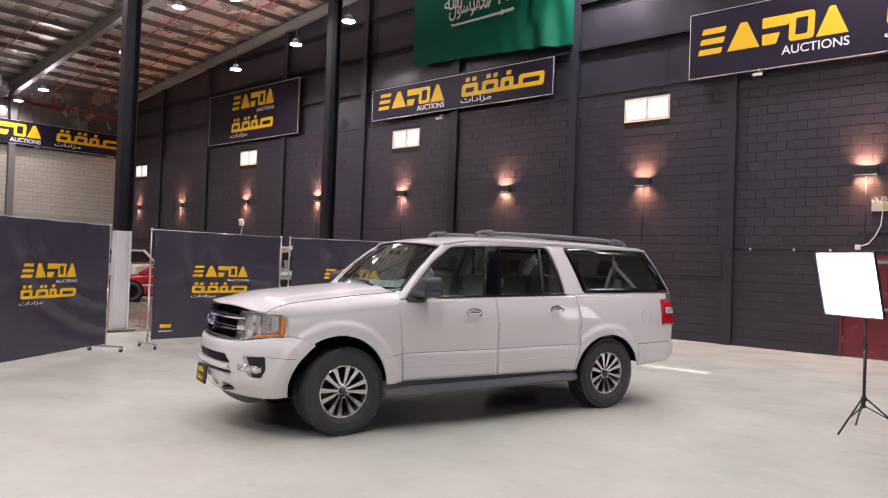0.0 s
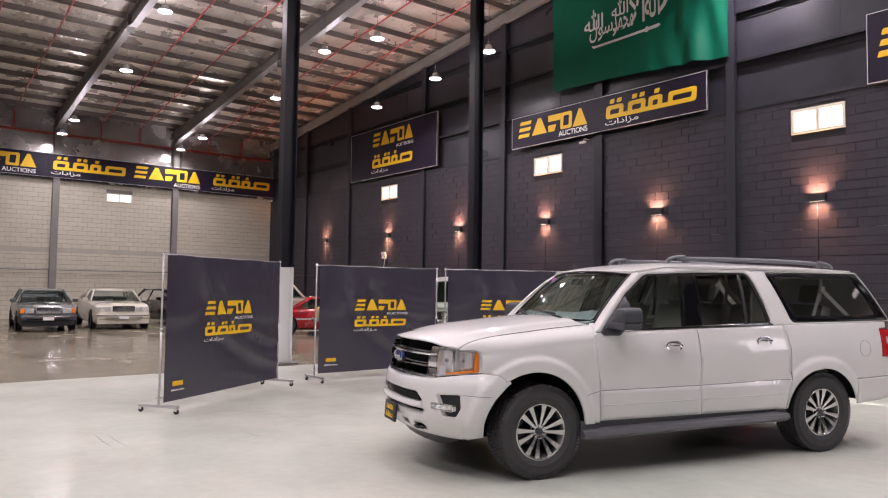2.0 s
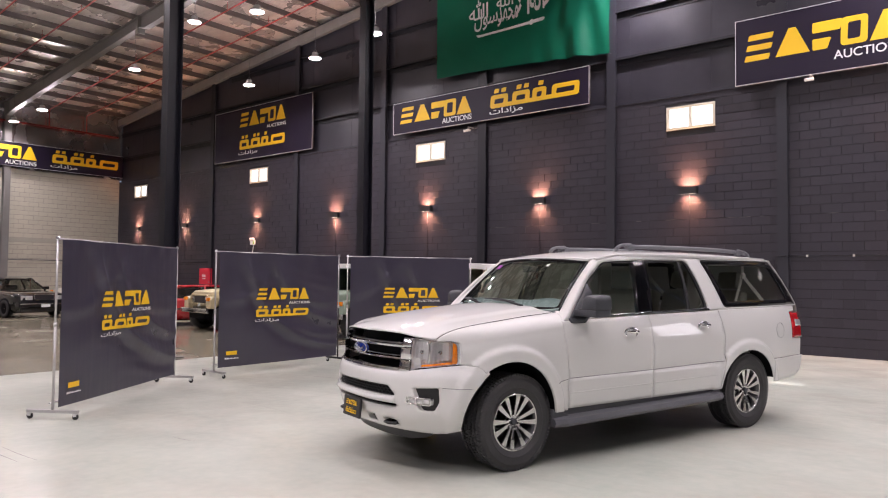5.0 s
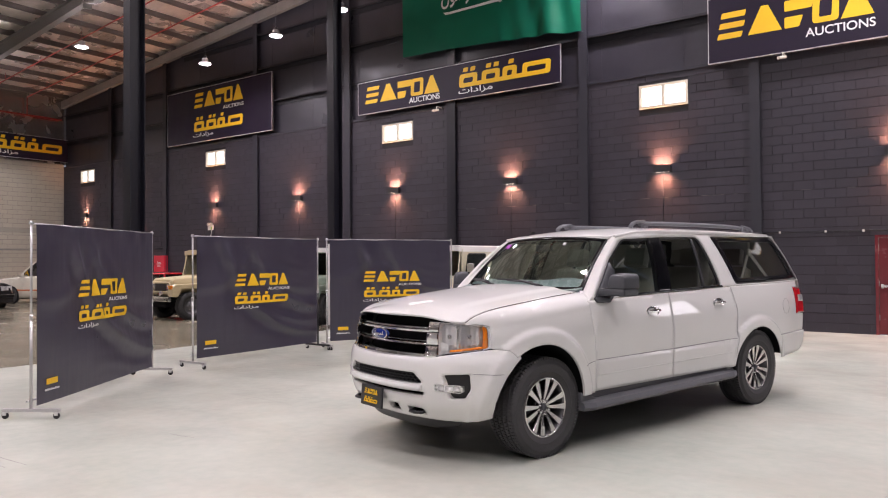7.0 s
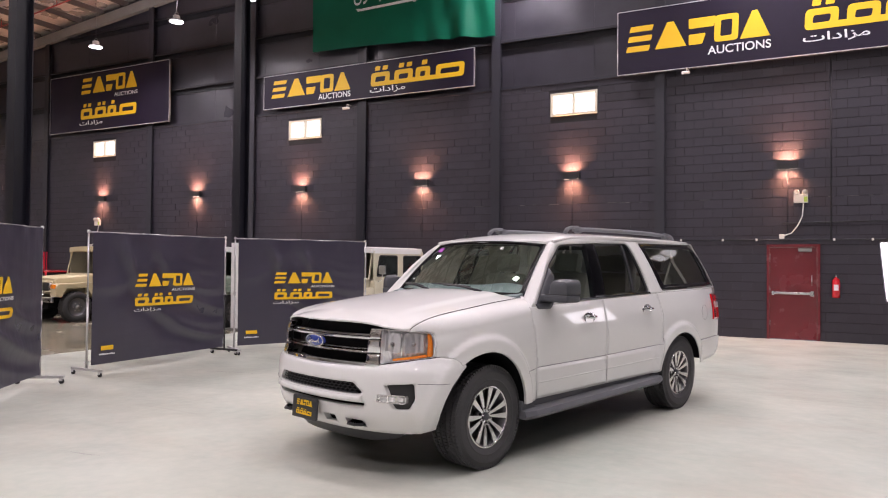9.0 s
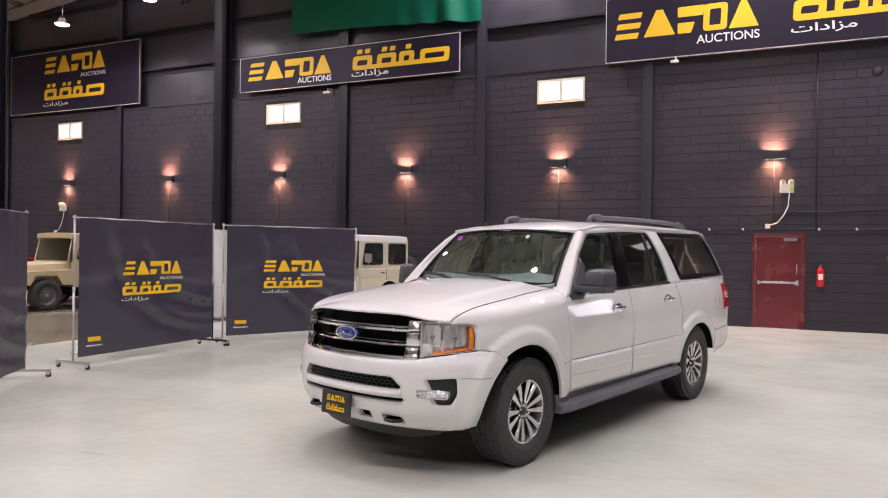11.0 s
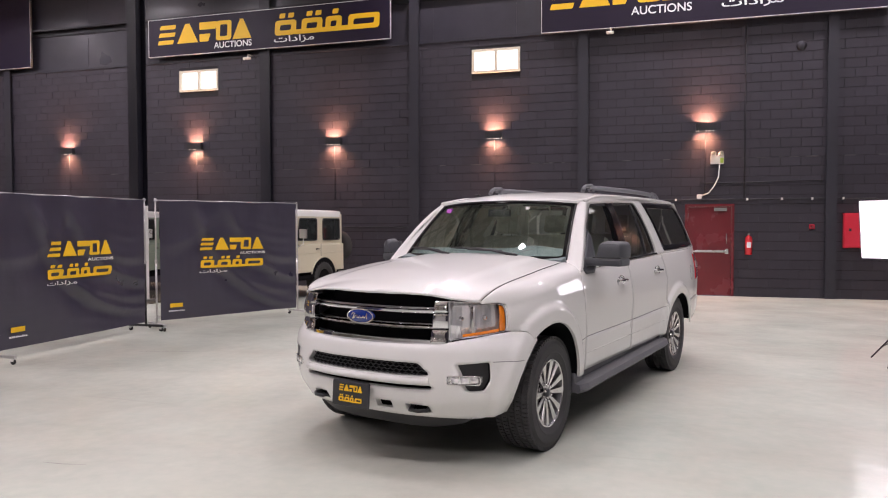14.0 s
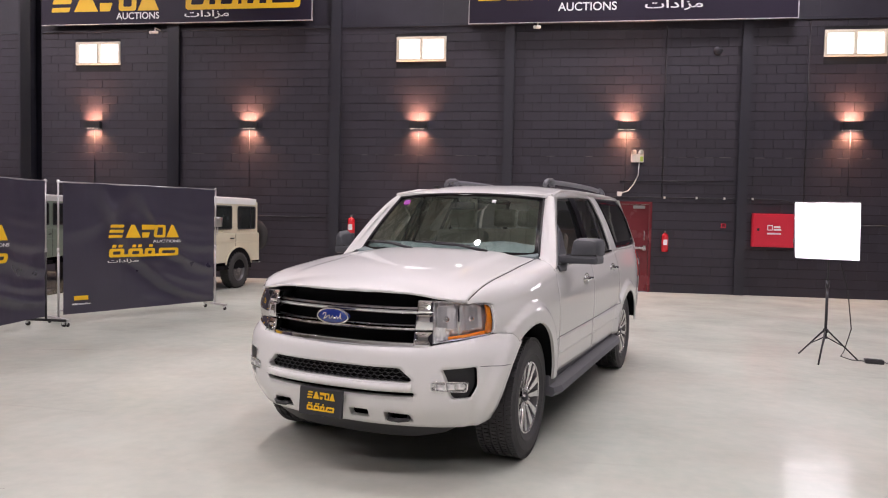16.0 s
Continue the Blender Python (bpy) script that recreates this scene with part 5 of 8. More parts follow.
for i in range(1, len(_ctl) - 2):
    p0, p1, p2, p3 = (Vector(_ctl[k]) for k in (i - 1, i, i + 1, i + 2))
    for k in range(16):
        t = k / 16
        PLAN.append(0.5 * ((2*p1) + (p2 - p0)*t + (2*p0 - 5*p1 + 4*p2 - p3)*t*t + (-p0 + 3*p1 - 3*p2 + p3)*t**3))
PLAN_S = [0.0]
for a, b in zip(PLAN, PLAN[1:]):
    PLAN_S.append(PLAN_S[-1] + (b - a).length)


def s_at_y(y):
    for k in range(len(PLAN) - 1):
        if PLAN[k + 1].y >= y:
            return lerp(PLAN_S[k], PLAN_S[k + 1], (y - PLAN[k].y) / max(1e-6, PLAN[k + 1].y - PLAN[k].y))
    return PLAN_S[-1]


def s_at_x(x):
    for k in range(len(PLAN) - 1):
        if PLAN[k + 1].x <= x <= PLAN[k].x:
            return lerp(PLAN_S[k], PLAN_S[k + 1], (PLAN[k].x - x) / max(1e-6, PLAN[k].x - PLAN[k + 1].x))
    return PLAN_S[-1]


def y_at_x(x):
    for k in range(len(PLAN) - 1):
        if PLAN[k + 1].x <= x <= PLAN[k].x:
            return lerp(PLAN[k].y, PLAN[k + 1].y, (PLAN[k].x - x) / max(1e-6, PLAN[k].x - PLAN[k + 1].x))
    return 0.985


NOSE = [(0.25, -0.09), (0.34, -0.05), (0.40, -0.012), (0.47, 0.028), (0.55, 0.048), (0.64, 0.058), (0.74, 0.058), (0.82, 0.045), (0.87, 0.015), (0.90, 0.0), (1.02, 0.0), (1.14, -0.045), (1.2, -0.08)]


def nose(s, z, off=0.0):
    """A place on the front: s is the way round from the middle (left positive), z the height, off outward."""
    g = -1 if s < 0 else 1
    a = abs(s)
    k = max(1, min(len(PLAN) - 2, next((i for i in range(len(PLAN_S)) if PLAN_S[i] > a), len(PLAN_S) - 1) - 1))
    t = (a - PLAN_S[k]) / (PLAN_S[k + 1] - PLAN_S[k])
    p, d = PLAN[k].lerp(PLAN[k + 1], t), (PLAN[min(k + 2, len(PLAN) - 1)] - PLAN[k - 1]).normalized()
    n = Vector((d.y, -d.x))
    o = curve1(NOSE, z) * (1 - smooth(0.86, 0.975, p.y)) + off
    q = p + n * o
    if p.y > 0.8:
        q.y *= lerp(1, girth(z) / 0.985, smooth(0.8, 0.93, p.y))
    if p.y > 0.8:
        q.y += 0.032 * smooth(1.285, 1.175, math.hypot((q.x - 0.075) / 0.495, (z - HUBZ) / 0.515))
    return Vector((q.x, g * q.y, z))


@functools.lru_cache(None)
def front_half(x, z):
    """Half the width ahead of the front axle, on the same skin as the nose."""
    a, b = 0.6, PLAN_S[-2]
    for _ in range(18):
        m = (a + b) / 2
        if nose(m, z).x > x:
            a = m
        else:
            b = m
    return nose((a + b) / 2, z).y


def flank(x, z):
    """Half the width of the body at x, z."""
    y = girth(z)
    if x > 0:
        return front_half(x, z)
    if x > -0.3:
        y *= y_at_x(x) / 0.985
    y *= 1 - 0.075 * smooth(-3.6, -4.5, x) ** 1.5
    if z < 1.25:
        for cx, rx, rz in ARCHES:
            d = math.hypot((x - cx) / rx, (z - HUBZ) / rz)
            y += 0.032 * smooth(1.285, 1.175, d)
    return y


def side_skin(name, outline, material, parent, step=0.035, holes=(), off=0.0, thick=0.010, label=""):
    out = []
    for g in (1, -1):
        def fn(u, v):
            return Vector((u, g * (flank(u, v) + off), v))
        out.append(part(name, sheet(outline, fn, step, holes, thick, (0, -g, 0), flip=g > 0), material, parent, label))
    return out


def arc(cx, rx, rz, a0, a1, n=22):
    return [(cx + rx * math.cos(radians(lerp(a0, a1, k / n))), HUBZ + rz * math.sin(radians(lerp(a0, a1, k / n)))) for k in range(n + 1)]


CAR = thing("suv", pose(2.161, -11.764, 0, 0, 0, -106.09), "pearl-white full-size long-wheelbase SUV with chrome grille and black roof rails", "car")

# Front wings, with the shoulder turned over to the bonnet.
WING_TOP = [(-0.62, 1.300), (-0.3, 1.275), (0.0, 1.248), (0.3, 1.215), (0.53, 1.178), (0.70, 1.14)]
HOOD_EDGE = [(-0.70, 0.765), (-0.2, 0.79), (0.3, 0.792), (0.56, 0.784), (0.68, 0.762), (0.74, 0.70), (0.80, 0.60)]
HOOD_SIDE = [(-0.72, 1.322), (-0.2, 1.286), (0.05, 1.259), (0.28, 1.234), (0.43, 1.214), (0.56, 1.186), (0.655, 1.145), (0.70, 1.105), (0.80, 1.078), (0.9, 1.06), (0.95, 1.02)]
HOOD_C = [(-0.72, 1.365), (-0.4, 1.347), (0.0, 1.308), (0.4, 1.263), (0.65, 1.232), (0.80, 1.207), (0.88, 1.184), (0.93, 1.158), (0.96, 1.13)]


def hood_z(x, y):
    c, e = curve1(HOOD_C, x), curve1(HOOD_SIDE, x)
    z = c - (c - e) * (abs(y) / 0.785) ** 2.3
    return z + 0.012 * smooth(0.60, 0.50, abs(y)) * smooth(0.80, 0.3, x)          # raised middle


def wing(u, v):
    """v up to the shoulder line is height; past it the skin rolls in to the bonnet seam."""
    top = curve1(WING_TOP, u)
    zs = top - 0.115
    if v <= zs:
        return Vector((u, flank(u, v), v))
    k = min(1.0, (v - zs) / 0.24)
    a, y0 = k * math.pi / 2, flank(u, zs)
    e = min(curve1(HOOD_EDGE, u), y0 - 0.03)
    ze = hood_z(u, e) - 0.004
    return Vector((u, lerp(y0, e, 1 - math.cos(a)), lerp(zs, ze, math.sin(a))))


tops = [(x, curve1(WING_TOP, x) - 0.115 + 0.24) for x in (0.69, 0.655, 0.6, 0.5, 0.3, 0.1, -0.1, -0.3, -0.45, -0.60)]
wing_out = [(0.350, 0.840), (0.378, 0.872), (0.425, 0.902), (0.535, 0.914), (0.532, 1.0), (0.532, 1.088), (0.60, 1.120), (0.65, 1.136), (0.688, 1.16)] + tops + [(-0.535, 1.25), (-0.524, 1.15), (-0.562, 0.85), (-0.592, 0.455), (-0.425, 0.452)] + arc(0.075, 0.495, 0.515, 172, 57, 26)
for g in (1, -1):
    part("front_wing", sheet(wing_out, lambda u, v: Matrix.Diagonal((1, g, 1)) @ wing(u, v), 0.016, (), 0.02, (0, -g, 0), flip=g > 0), M_PEARL, CAR)

# Doors below the glass.
belt = [(-0.56, 1.243), (-1.0, 1.255), (-1.7, 1.275), (-2.3, 1.29), (-2.85, 1.302), (-4.42, 1.325)]
fd = [(-0.520, 1.245), (-0.519, 1.15), (-0.567, 0.85), (-0.597, 0.470), (-1.7155, 0.470), (-1.7015, 0.85), (-1.6875, 1.274), (-1.3, 1.264), (-0.9, 1.253)]
rd = [(-1.6925, 1.274), (-1.7065, 0.85), (-1.7205, 0.470), (-2.752, 0.470), (-2.800, 0.62), (-2.838, 0.80), (-2.846, 1.05), (-2.80, 1.299), (-2.3, 1.288)]
side_skin("front_door", fd, M_PEARL, CAR)
side_skin("rear_door", rd, M_PEARL, CAR)
side_skin("door_lower_panel", [(-0.597, 0.476), (-0.580, 0.735), (-1.694, 0.742), (-1.708, 0.476)], M_PEARL, CAR, 0.05, off=0.0030, thick=0.005)
side_skin("door_lower_panel", [(-1.724, 0.476), (-1.706, 0.742), (-2.822, 0.760), (-2.796, 0.622), (-2.752, 0.476)], M_PEARL, CAR, 0.05, off=0.0030, thick=0.005)


def seam(pts, w=0.022, off=-0.007):
    """A dark strip that paints the shade in a shut line; pts are (x, z) along it."""
    n = []
    for k, p in enumerate(pts):
        d = (Vector(pts[min(k + 1, len(pts) - 1)]) - Vector(pts[max(k - 1, 0)])).normalized()
        n.append(Vector((-d.y, d.x)) * w / 2)
    side_skin("shut_line_shade", [tuple(Vector(p) + q) for p, q in zip(pts, n)] + [tuple(Vector(p) - q) for p, q in list(zip(pts, n))[::-1]], M_UNDER, CAR, 0.06, off=off, thick=0.0)


seam([(-0.5225, 1.240), (-0.5215, 1.15), (-0.5645, 0.85), (-0.5945, 0.458)])
seam([(-1.690, 1.270), (-1.704, 0.85), (-1.718, 0.472)])
seam([(-2.804, 1.298), (-2.8505, 1.05), (-2.8425, 0.80), (-2.8045, 0.62), (-2.7565, 0.474)])
seam([(-3.78, 0.7330), (-4.43, 0.7430)], 0.016)
for g in (1, -1):
    # Thin dark lines laid on to paint the shade above the lower panels.
    for x0, x1, z0, z1 in ((-0.590, -1.700, 0.7380, 0.7450), (-1.712, -2.818, 0.7450, 0.7635), (-0.430, -0.564, 0.7075, 0.7310)):
        part("panel_line_shade", ntube([(x, g * (flank(x, z) + 0.0012), z) for x, z in ((lerp(x0, x1, k / 8), lerp(z0, z1, k / 8)) for k in range(9))], 0.0022, 5), M_GREYPL, CAR)
    for x0, x1, z0, z1 in ((-0.600, -1.700, 0.606, 0.612), (-1.716, -2.790, 0.612, 0.624)):
        part("panel_ridge", ntube([(x, g * (flank(x, z) + 0.0025), z) for x, z in ((lerp(x0, x1, k / 8), lerp(z0, z1, k / 8)) for k in range(9))], 0.0045, 6), M_PEARL, CAR)

# Rear quarters and bumper sides.
rq = [(-2.808, 1.303), (-2.855, 1.05), (-2.847, 0.80), (-2.809, 0.62), (-2.761, 0.472)] + arc(-3.275, 0.49, 0.45, 9, 166, 34) + [(-3.770, 0.735), (-4.44, 0.745), (-4.44, 0.945), (-4.228, 0.948), (-4.235, 1.255), (-4.36, 1.262), (-4.37, 1.322), (-3.6, 1.314)]
side_skin("rear_quarter", rq, M_PEARL, CAR, 0.018)
side_skin("rear_bumper_side", [(-3.756, 0.480), (-3.772, 0.730), (-4.475, 0.741), (-4.475, 0.62), (-4.44, 0.555), (-4.36, 0.508), (-4.2, 0.488)], M_PEARL, CAR, off=0.003)
side_skin("tail_lamp", [(-4.236, 0.952), (-4.243, 1.252), (-4.44, 1.242), (-4.46, 0.952)], M_REDLENS, CAR, 0.04, off=0.006, label="red tail lamp with a clear window")
side_skin("reversing_window", [(-4.315, 1.090), (-4.32, 1.165), (-4.445, 1.165), (-4.45, 1.090)], M_REFL, CAR, 0.04, off=0.013)
# No gap is cut for the flap: a thin dark ring paints its shade.
part("fuel_flap_gap_shade", ntube([(x, flank(x, z) + 0.0005, z) for x, z in ((-3.925 + 0.088 * math.cos(a), 1.05 + 0.085 * math.sin(a)) for a in (2 * math.pi * k / 32 for k in range(32)))], 0.0012, 5, True), M_GREYPL, CAR)
part("tailgate", sheet([(-0.88, 0.74), (0.88, 0.74), (0.85, 1.30), (0.70, 1.86), (-0.70, 1.86), (-0.86, 1.30)], lambda u, v: Vector((-4.46 - 0.05 * (1 - (u / 0.9) ** 2) + 0.36 * smooth(1.28, 1.95, v) , u, v)), 0.08, flip=False), M_PEARL, CAR)
part("rear_bumper", sheet([(-0.89, 0.52), (0.89, 0.52), (0.89, 0.738), (-0.89, 0.738)], lambda u, v: Vector((-4.45 - 0.14 * (1 - (u / 0.89) ** 4) + 0.05 * smooth(0.60, 0.52, v), u, v)), 0.05), M_PEARL, CAR)

# Cabin sides.
CANT = [(-1.14, 1.806), (-1.5, 1.858), (-2.2, 1.878), (-3.4, 1.878), (-4.165, 1.862)]
frame_out = [(-0.545, 1.250), (-0.685, 1.40), (-0.86, 1.58), (-1.03, 1.725), (-1.16, 1.808)] + [(x, z) for x, z in CANT[1:]] + [(-4.315, 1.60), (-4.46, 1.330), (-3.6, 1.318), (-2.82, 1.306), (-1.7, 1.279), (-0.9, 1.257)]
day_open = rounded([(-0.615, 1.262), (-2.66, 1.312), (-2.615, 1.55), (-2.54, 1.826), (-1.85, 1.815), (-1.225, 1.786), (-0.945, 1.60)], [0.02, 0.05, 0.02, 0.07, 0.02, 0.06, 0.02])
quarter_open = rounded([(-2.93, 1.322), (-4.448, 1.338), (-4.303, 1.60), (-4.15, 1.848), (-2.765, 1.836)], [0.05, 0.02, 0.02, 0.03, 0.05])
side_skin("cabin_frame", frame_out, M_PEARL, CAR, 0.05, (day_open, quarter_open), thick=0.05)
pil_b = [(-1.545, 1.284), (-1.765, 1.290), (-1.868, 1.818), (-1.665, 1.812)]
side_skin("b_pillar", pil_b, M_GLOSSK, CAR, 0.05, off=-0.004, thick=0.04, label="black gloss door pillar")
seal = [(-0.95, 1.2615), (-2.67, 1.302), (-2.655, 1.322), (-0.95, 1.2815)]
side_skin("belt_seal", seal, M_GLOSSK, CAR, 0.05, off=0.004, thick=0.01, label="black belt moulding")


def inset(poly, d):
    c = Vector((sum(p[0] for p in poly) / len(poly), sum(p[1] for p in poly) / len(poly)))
    return [tuple(c + (Vector(p) - c) * (1 - d / max(0.05, (Vector(p) - c).length))) for p in poly]


side_skin("window_gasket", day_open, M_BLKPL, CAR, 0.05, (inset(day_open, 0.035),), off=-0.012, thick=0.02)
fg = [(-0.93, 1.286), (-1.548, 1.296), (-1.660, 1.790), (-1.25, 1.770), (-1.02, 1.58)]
rg = [(-1.77, 1.302), (-2.325, 1.316), (-2.40, 1.802), (-1.865, 1.796)]
vg = [(-2.36, 1.318), (-2.625, 1.326), (-2.585, 1.55), (-2.52, 1.79), (-2.43, 1.802)]
for nm, o, mm in (("front_side_glass", fg, M_GLASSF), ("rear_side_glass", rg, M_GLASSR), ("vent_glass", vg, M_GLASSR)):
    for ob in side_skin(nm, inset(o, -0.012), mm, CAR, 0.07, off=-0.022, thick=0):
        ob.visible_shadow = False
side_skin("mirror_patch", [(-0.625, 1.266), (-0.955, 1.278), (-0.935, 1.36), (-0.975, 1.50), (-0.935, 1.575)], M_GREYPL, CAR, 0.05, off=0.003, thick=0.02)
side_skin("mirror_base", rounded([(-0.600, 1.268), (-0.625, 1.222), (-0.800, 1.220), (-0.870, 1.274)], 0.015), M_GREYPL, CAR, 0.05, off=0.010, thick=0.02)
side_skin("glass_divider", [(-2.325, 1.314), (-2.362, 1.316), (-2.435, 1.806), (-2.40, 1.806)], M_BLKPL, CAR, 0.05, off=-0.012, thick=0.02)
qi = rounded([(-3.01, 1.385), (-4.25, 1.400), (-4.15, 1.60), (-4.035, 1.785), (-2.865, 1.778)], 0.04)
side_skin("quarter_surround", quarter_open, M_GLOSSK, CAR, 0.05, (qi,), off=-0.003, thick=0.01, label="black gloss window surround")
for ob in side_skin("quarter_glass", inset(qi, -0.012), M_GLASSR, CAR, 0.07, off=-0.012, thick=0):
    ob.visible_shadow = False

# Roof.
RC = [(-1.00, 1.812), (-1.10, 1.842), (-1.3, 1.880), (-1.7, 1.920), (-2.4, 1.938), (-3.4, 1.934), (-4.0, 1.910), (-4.22, 1.868)]


def roof_pt(u, v):
    side = abs(v) / 0.715
    return Vector((u, v, curve1(RC, u) - lerp(0.035, 0.062, smooth(-1.0, -1.5, u)) * side ** 3.2))


part("roof", sheet(rounded([(-1.10, -0.685), (-1.035, -0.35), (-1.01, 0), (-1.035, 0.35), (-1.10, 0.685), (-1.6, 0.70), (-3.4, 0.70), (-4.18, 0.66), (-4.22, 0), (-4.18, -0.66), (-3.4, -0.70), (-1.6, -0.70)], 0.02), roof_pt, 0.06, thick=0.02, inner=(0, 0, -1)), M_PEARL, CAR)
part("headliner", sheet([(-1.2, -0.62), (-1.2, 0.62), (-4.1, 0.60), (-4.1, -0.60)], lambda u, v: roof_pt(u, v) - Vector((0, 0, 0.05)), 0.2), M_LINER, CAR)
for g in (1, -1):
    part("drip_moulding", ntube([(x, g * (flank(x, curve1(CANT, x)) - 0.004), curve1(CANT, x) + 0.003) for x in (-1.15, -1.5, -2.0, -2.6, -3.2, -3.7, -4.08)], 0.014, 8), M_PEARL, CAR)
    rail = part("roof_rail", ntube([(x, g * lerp(0.50, 0.545, k / 8), z) for k, (x, z) in enumerate(((-1.84, 1.950), (-1.95, 1.960), (-2.2, 1.965), (-2.6, 1.968), (-3.0, 1.968), (-3.4, 1.964), (-3.65, 1.955), (-3.80, 1.942), (-3.88, 1.925)))], [0.018, 0.022, 0.023, 0.023, 0.023, 0.023, 0.022, 0.020, 0.014], 10), M_RAIL, CAR, "dark grey roof rail")
    for x0, x1, x2, x3 in ((-1.70, -1.79, -1.93, -1.97), (-3.95, -3.86, -3.74, -3.70)):
        spot = (0, g * lerp(0.495, 0.545, (-1.7 - x0) / 2.2), 0)
        shift = 0 if x0 > -2 else -0.018
        arch = ntube([(x0, 0, 1.922 + shift), (lerp(x0, x1, 0.45), 0, 1.957 + shift), (x1, 0, 1.974 + shift), (x2, 0, 1.981 + shift * 0.5)], [0.022, 0.020, 0.017, 0.018], 10)
        part("rail_foot", arch, M_RAIL, rail).location = spot
        post = prism(bmesh.new(), [(lerp(x2, x1, 0.25), 1.922 + shift), (x2, 1.985 + shift), (x3, 1.985 + shift), (x3, 1.922 + shift)], -0.022, 0.022, "y", 0.006)
        part("rail_post", post, M_RAIL, rail).location = spot
part("aerial_fin", nbox(-1.16, -1.11, -0.34, -0.30, 1.865, 1.892, 0.008), M_BLKPL, CAR)


# Windscreen.
def screen(u, v, off=0.0):
    """u across from -1 to 1, v up from 0 to 1."""
    w = lerp(0.782, 0.668, v)
    x = lerp(-0.50, -1.02, v) - lerp(0.14, 0.10, v) * abs(u) ** 2.4
    z = lerp(1.325, 1.815, max(0.0, v) ** 0.96) - lerp(0.0, 0.035, v) * abs(u) ** 2.2
    n = Vector((0.70, 0, 0.70))
    return Vector((x, u * w, z)) + n * (off + 0.012 * math.sin(math.pi * max(0.0, v)))


full = [(-1, 0), (1, 0), (1, 1), (-1, 1)]
lite = rounded([(-0.955, 0.05), (0.955, 0.05), (0.95, 0.955), (-0.95, 0.955)], 0.05)
part("windscreen_border", sheet(full, lambda u, v: screen(u, v), 0.06, (lite,)), M_GLOSSK, CAR, "black windscreen border")
ws = part("windscreen", sheet(rounded([(-0.965, 0.04), (0.965, 0.04), (0.96, 0.965), (-0.96, 0.965)], 0.05), lambda u, v: screen(u, v, -0.003), 0.07), M_GLASSW, CAR, "green-tinted windscreen")
ws.visible_shadow = False
for g in (1, -1):
    vs, fs = [], []
    n = 16
    for k in range(n + 1):
        t = (k - 2) / 14
        a = screen(g, t, -0.004)
        fx, fz = lerp(-0.548, -1.16, t ** 0.94 if t > 0 else t), lerp(1.25, 1.808, t)
        b = Vector((fx, g * (flank(fx, fz) - (0.008 if t < 0 else 0.0)), fz))
        vs += [a, a.lerp(b, 0.45) + Vector((0.012, g * 0.012, 0.010)), b]
    for k in range(n):
        for j in range(2):
            q = (3*k + j, 3*k + j + 1, 3*k + j + 4, 3*k + j + 3)
            fs.append(q if g < 0 else q[::-1])
    part("a_pillar", mesh_of("a_pillar", vs, fs, True), M_PEARL, CAR)
    part("screen_moulding", ntube([screen(g * 1.0, k / 10, 0.006) for k in range(11)], 0.009, 6), M_BLKPL, CAR)
part("screen_top_moulding", ntube([screen(lerp(-1, 1, k / 12), 1.0, 0.005) for k in range(13)], 0.008, 6), M_BLKPL, CAR)
part("mirror_inside", nbox(-0.985, -0.955, -0.11, 0.11, 1.68, 1.745, 0.012), M_BLKPL, CAR)
for y0, sz, mm in ((-0.80, 0.055, M_STICKER), (0.42, 0.034, M_TRIM)):
    p = screen(y0, 0.86, 0.004)
    part("screen_sticker", nbox(-0.003, 0.003, -sz / 2, sz / 2, -sz / 2, sz / 2, 0.0, Matrix.Translation(p) @ pose(0, 0, 0, 0, -45, 0)), mm, CAR, "small screen sticker")

# Bonnet, cowl and wipers.
hood_out = [(x, curve1(HOOD_EDGE, x) - 0.004) for x in (-0.56, -0.3, 0.0, 0.3, 0.5, 0.6, 0.66, 0.70, 0.76)] + [(0.805, 0.60), (0.835, 0.51), (0.885, 0.35), (0.914, 0.18), (0.922, 0.0)]
hood_out = hood_out + [(x, -y) for x, y in hood_out[-2::-1]]
part("bonnet", sheet(hood_out, lambda u, v: Vector((u, v, hood_z(u, v))), 0.028, (), 0.010, (-0.6, 0, -1), flip=True), M_PEARL, CAR)
for g in (1, -1):
    # A black tube fills the bonnet seam to paint its shade.
    part("bonnet_gap_shade", ntube([(x, g * (curve1(HOOD_EDGE, x) - 0.001), hood_z(x, curve1(HOOD_EDGE, x)) - 0.0022) for x in (-0.54, -0.4, -0.2, 0.0, 0.2, 0.35, 0.48, 0.58, 0.65, 0.69)], 0.0030, 5), M_UNDER, CAR)
part("cowl", sheet([(-0.54, -0.76), (-0.40, -0.5), (-0.36, 0), (-0.40, 0.5), (-0.54, 0.76), (-0.66, 0.78), (-0.60, 0.5), (-0.56, 0.0), (-0.60, -0.5), (-0.66, -0.78)], lambda u, v: Vector((u, v, 1.318 - 0.03 * abs(v))), 0.06), M_BLKPL, CAR, "black plastic scuttle")
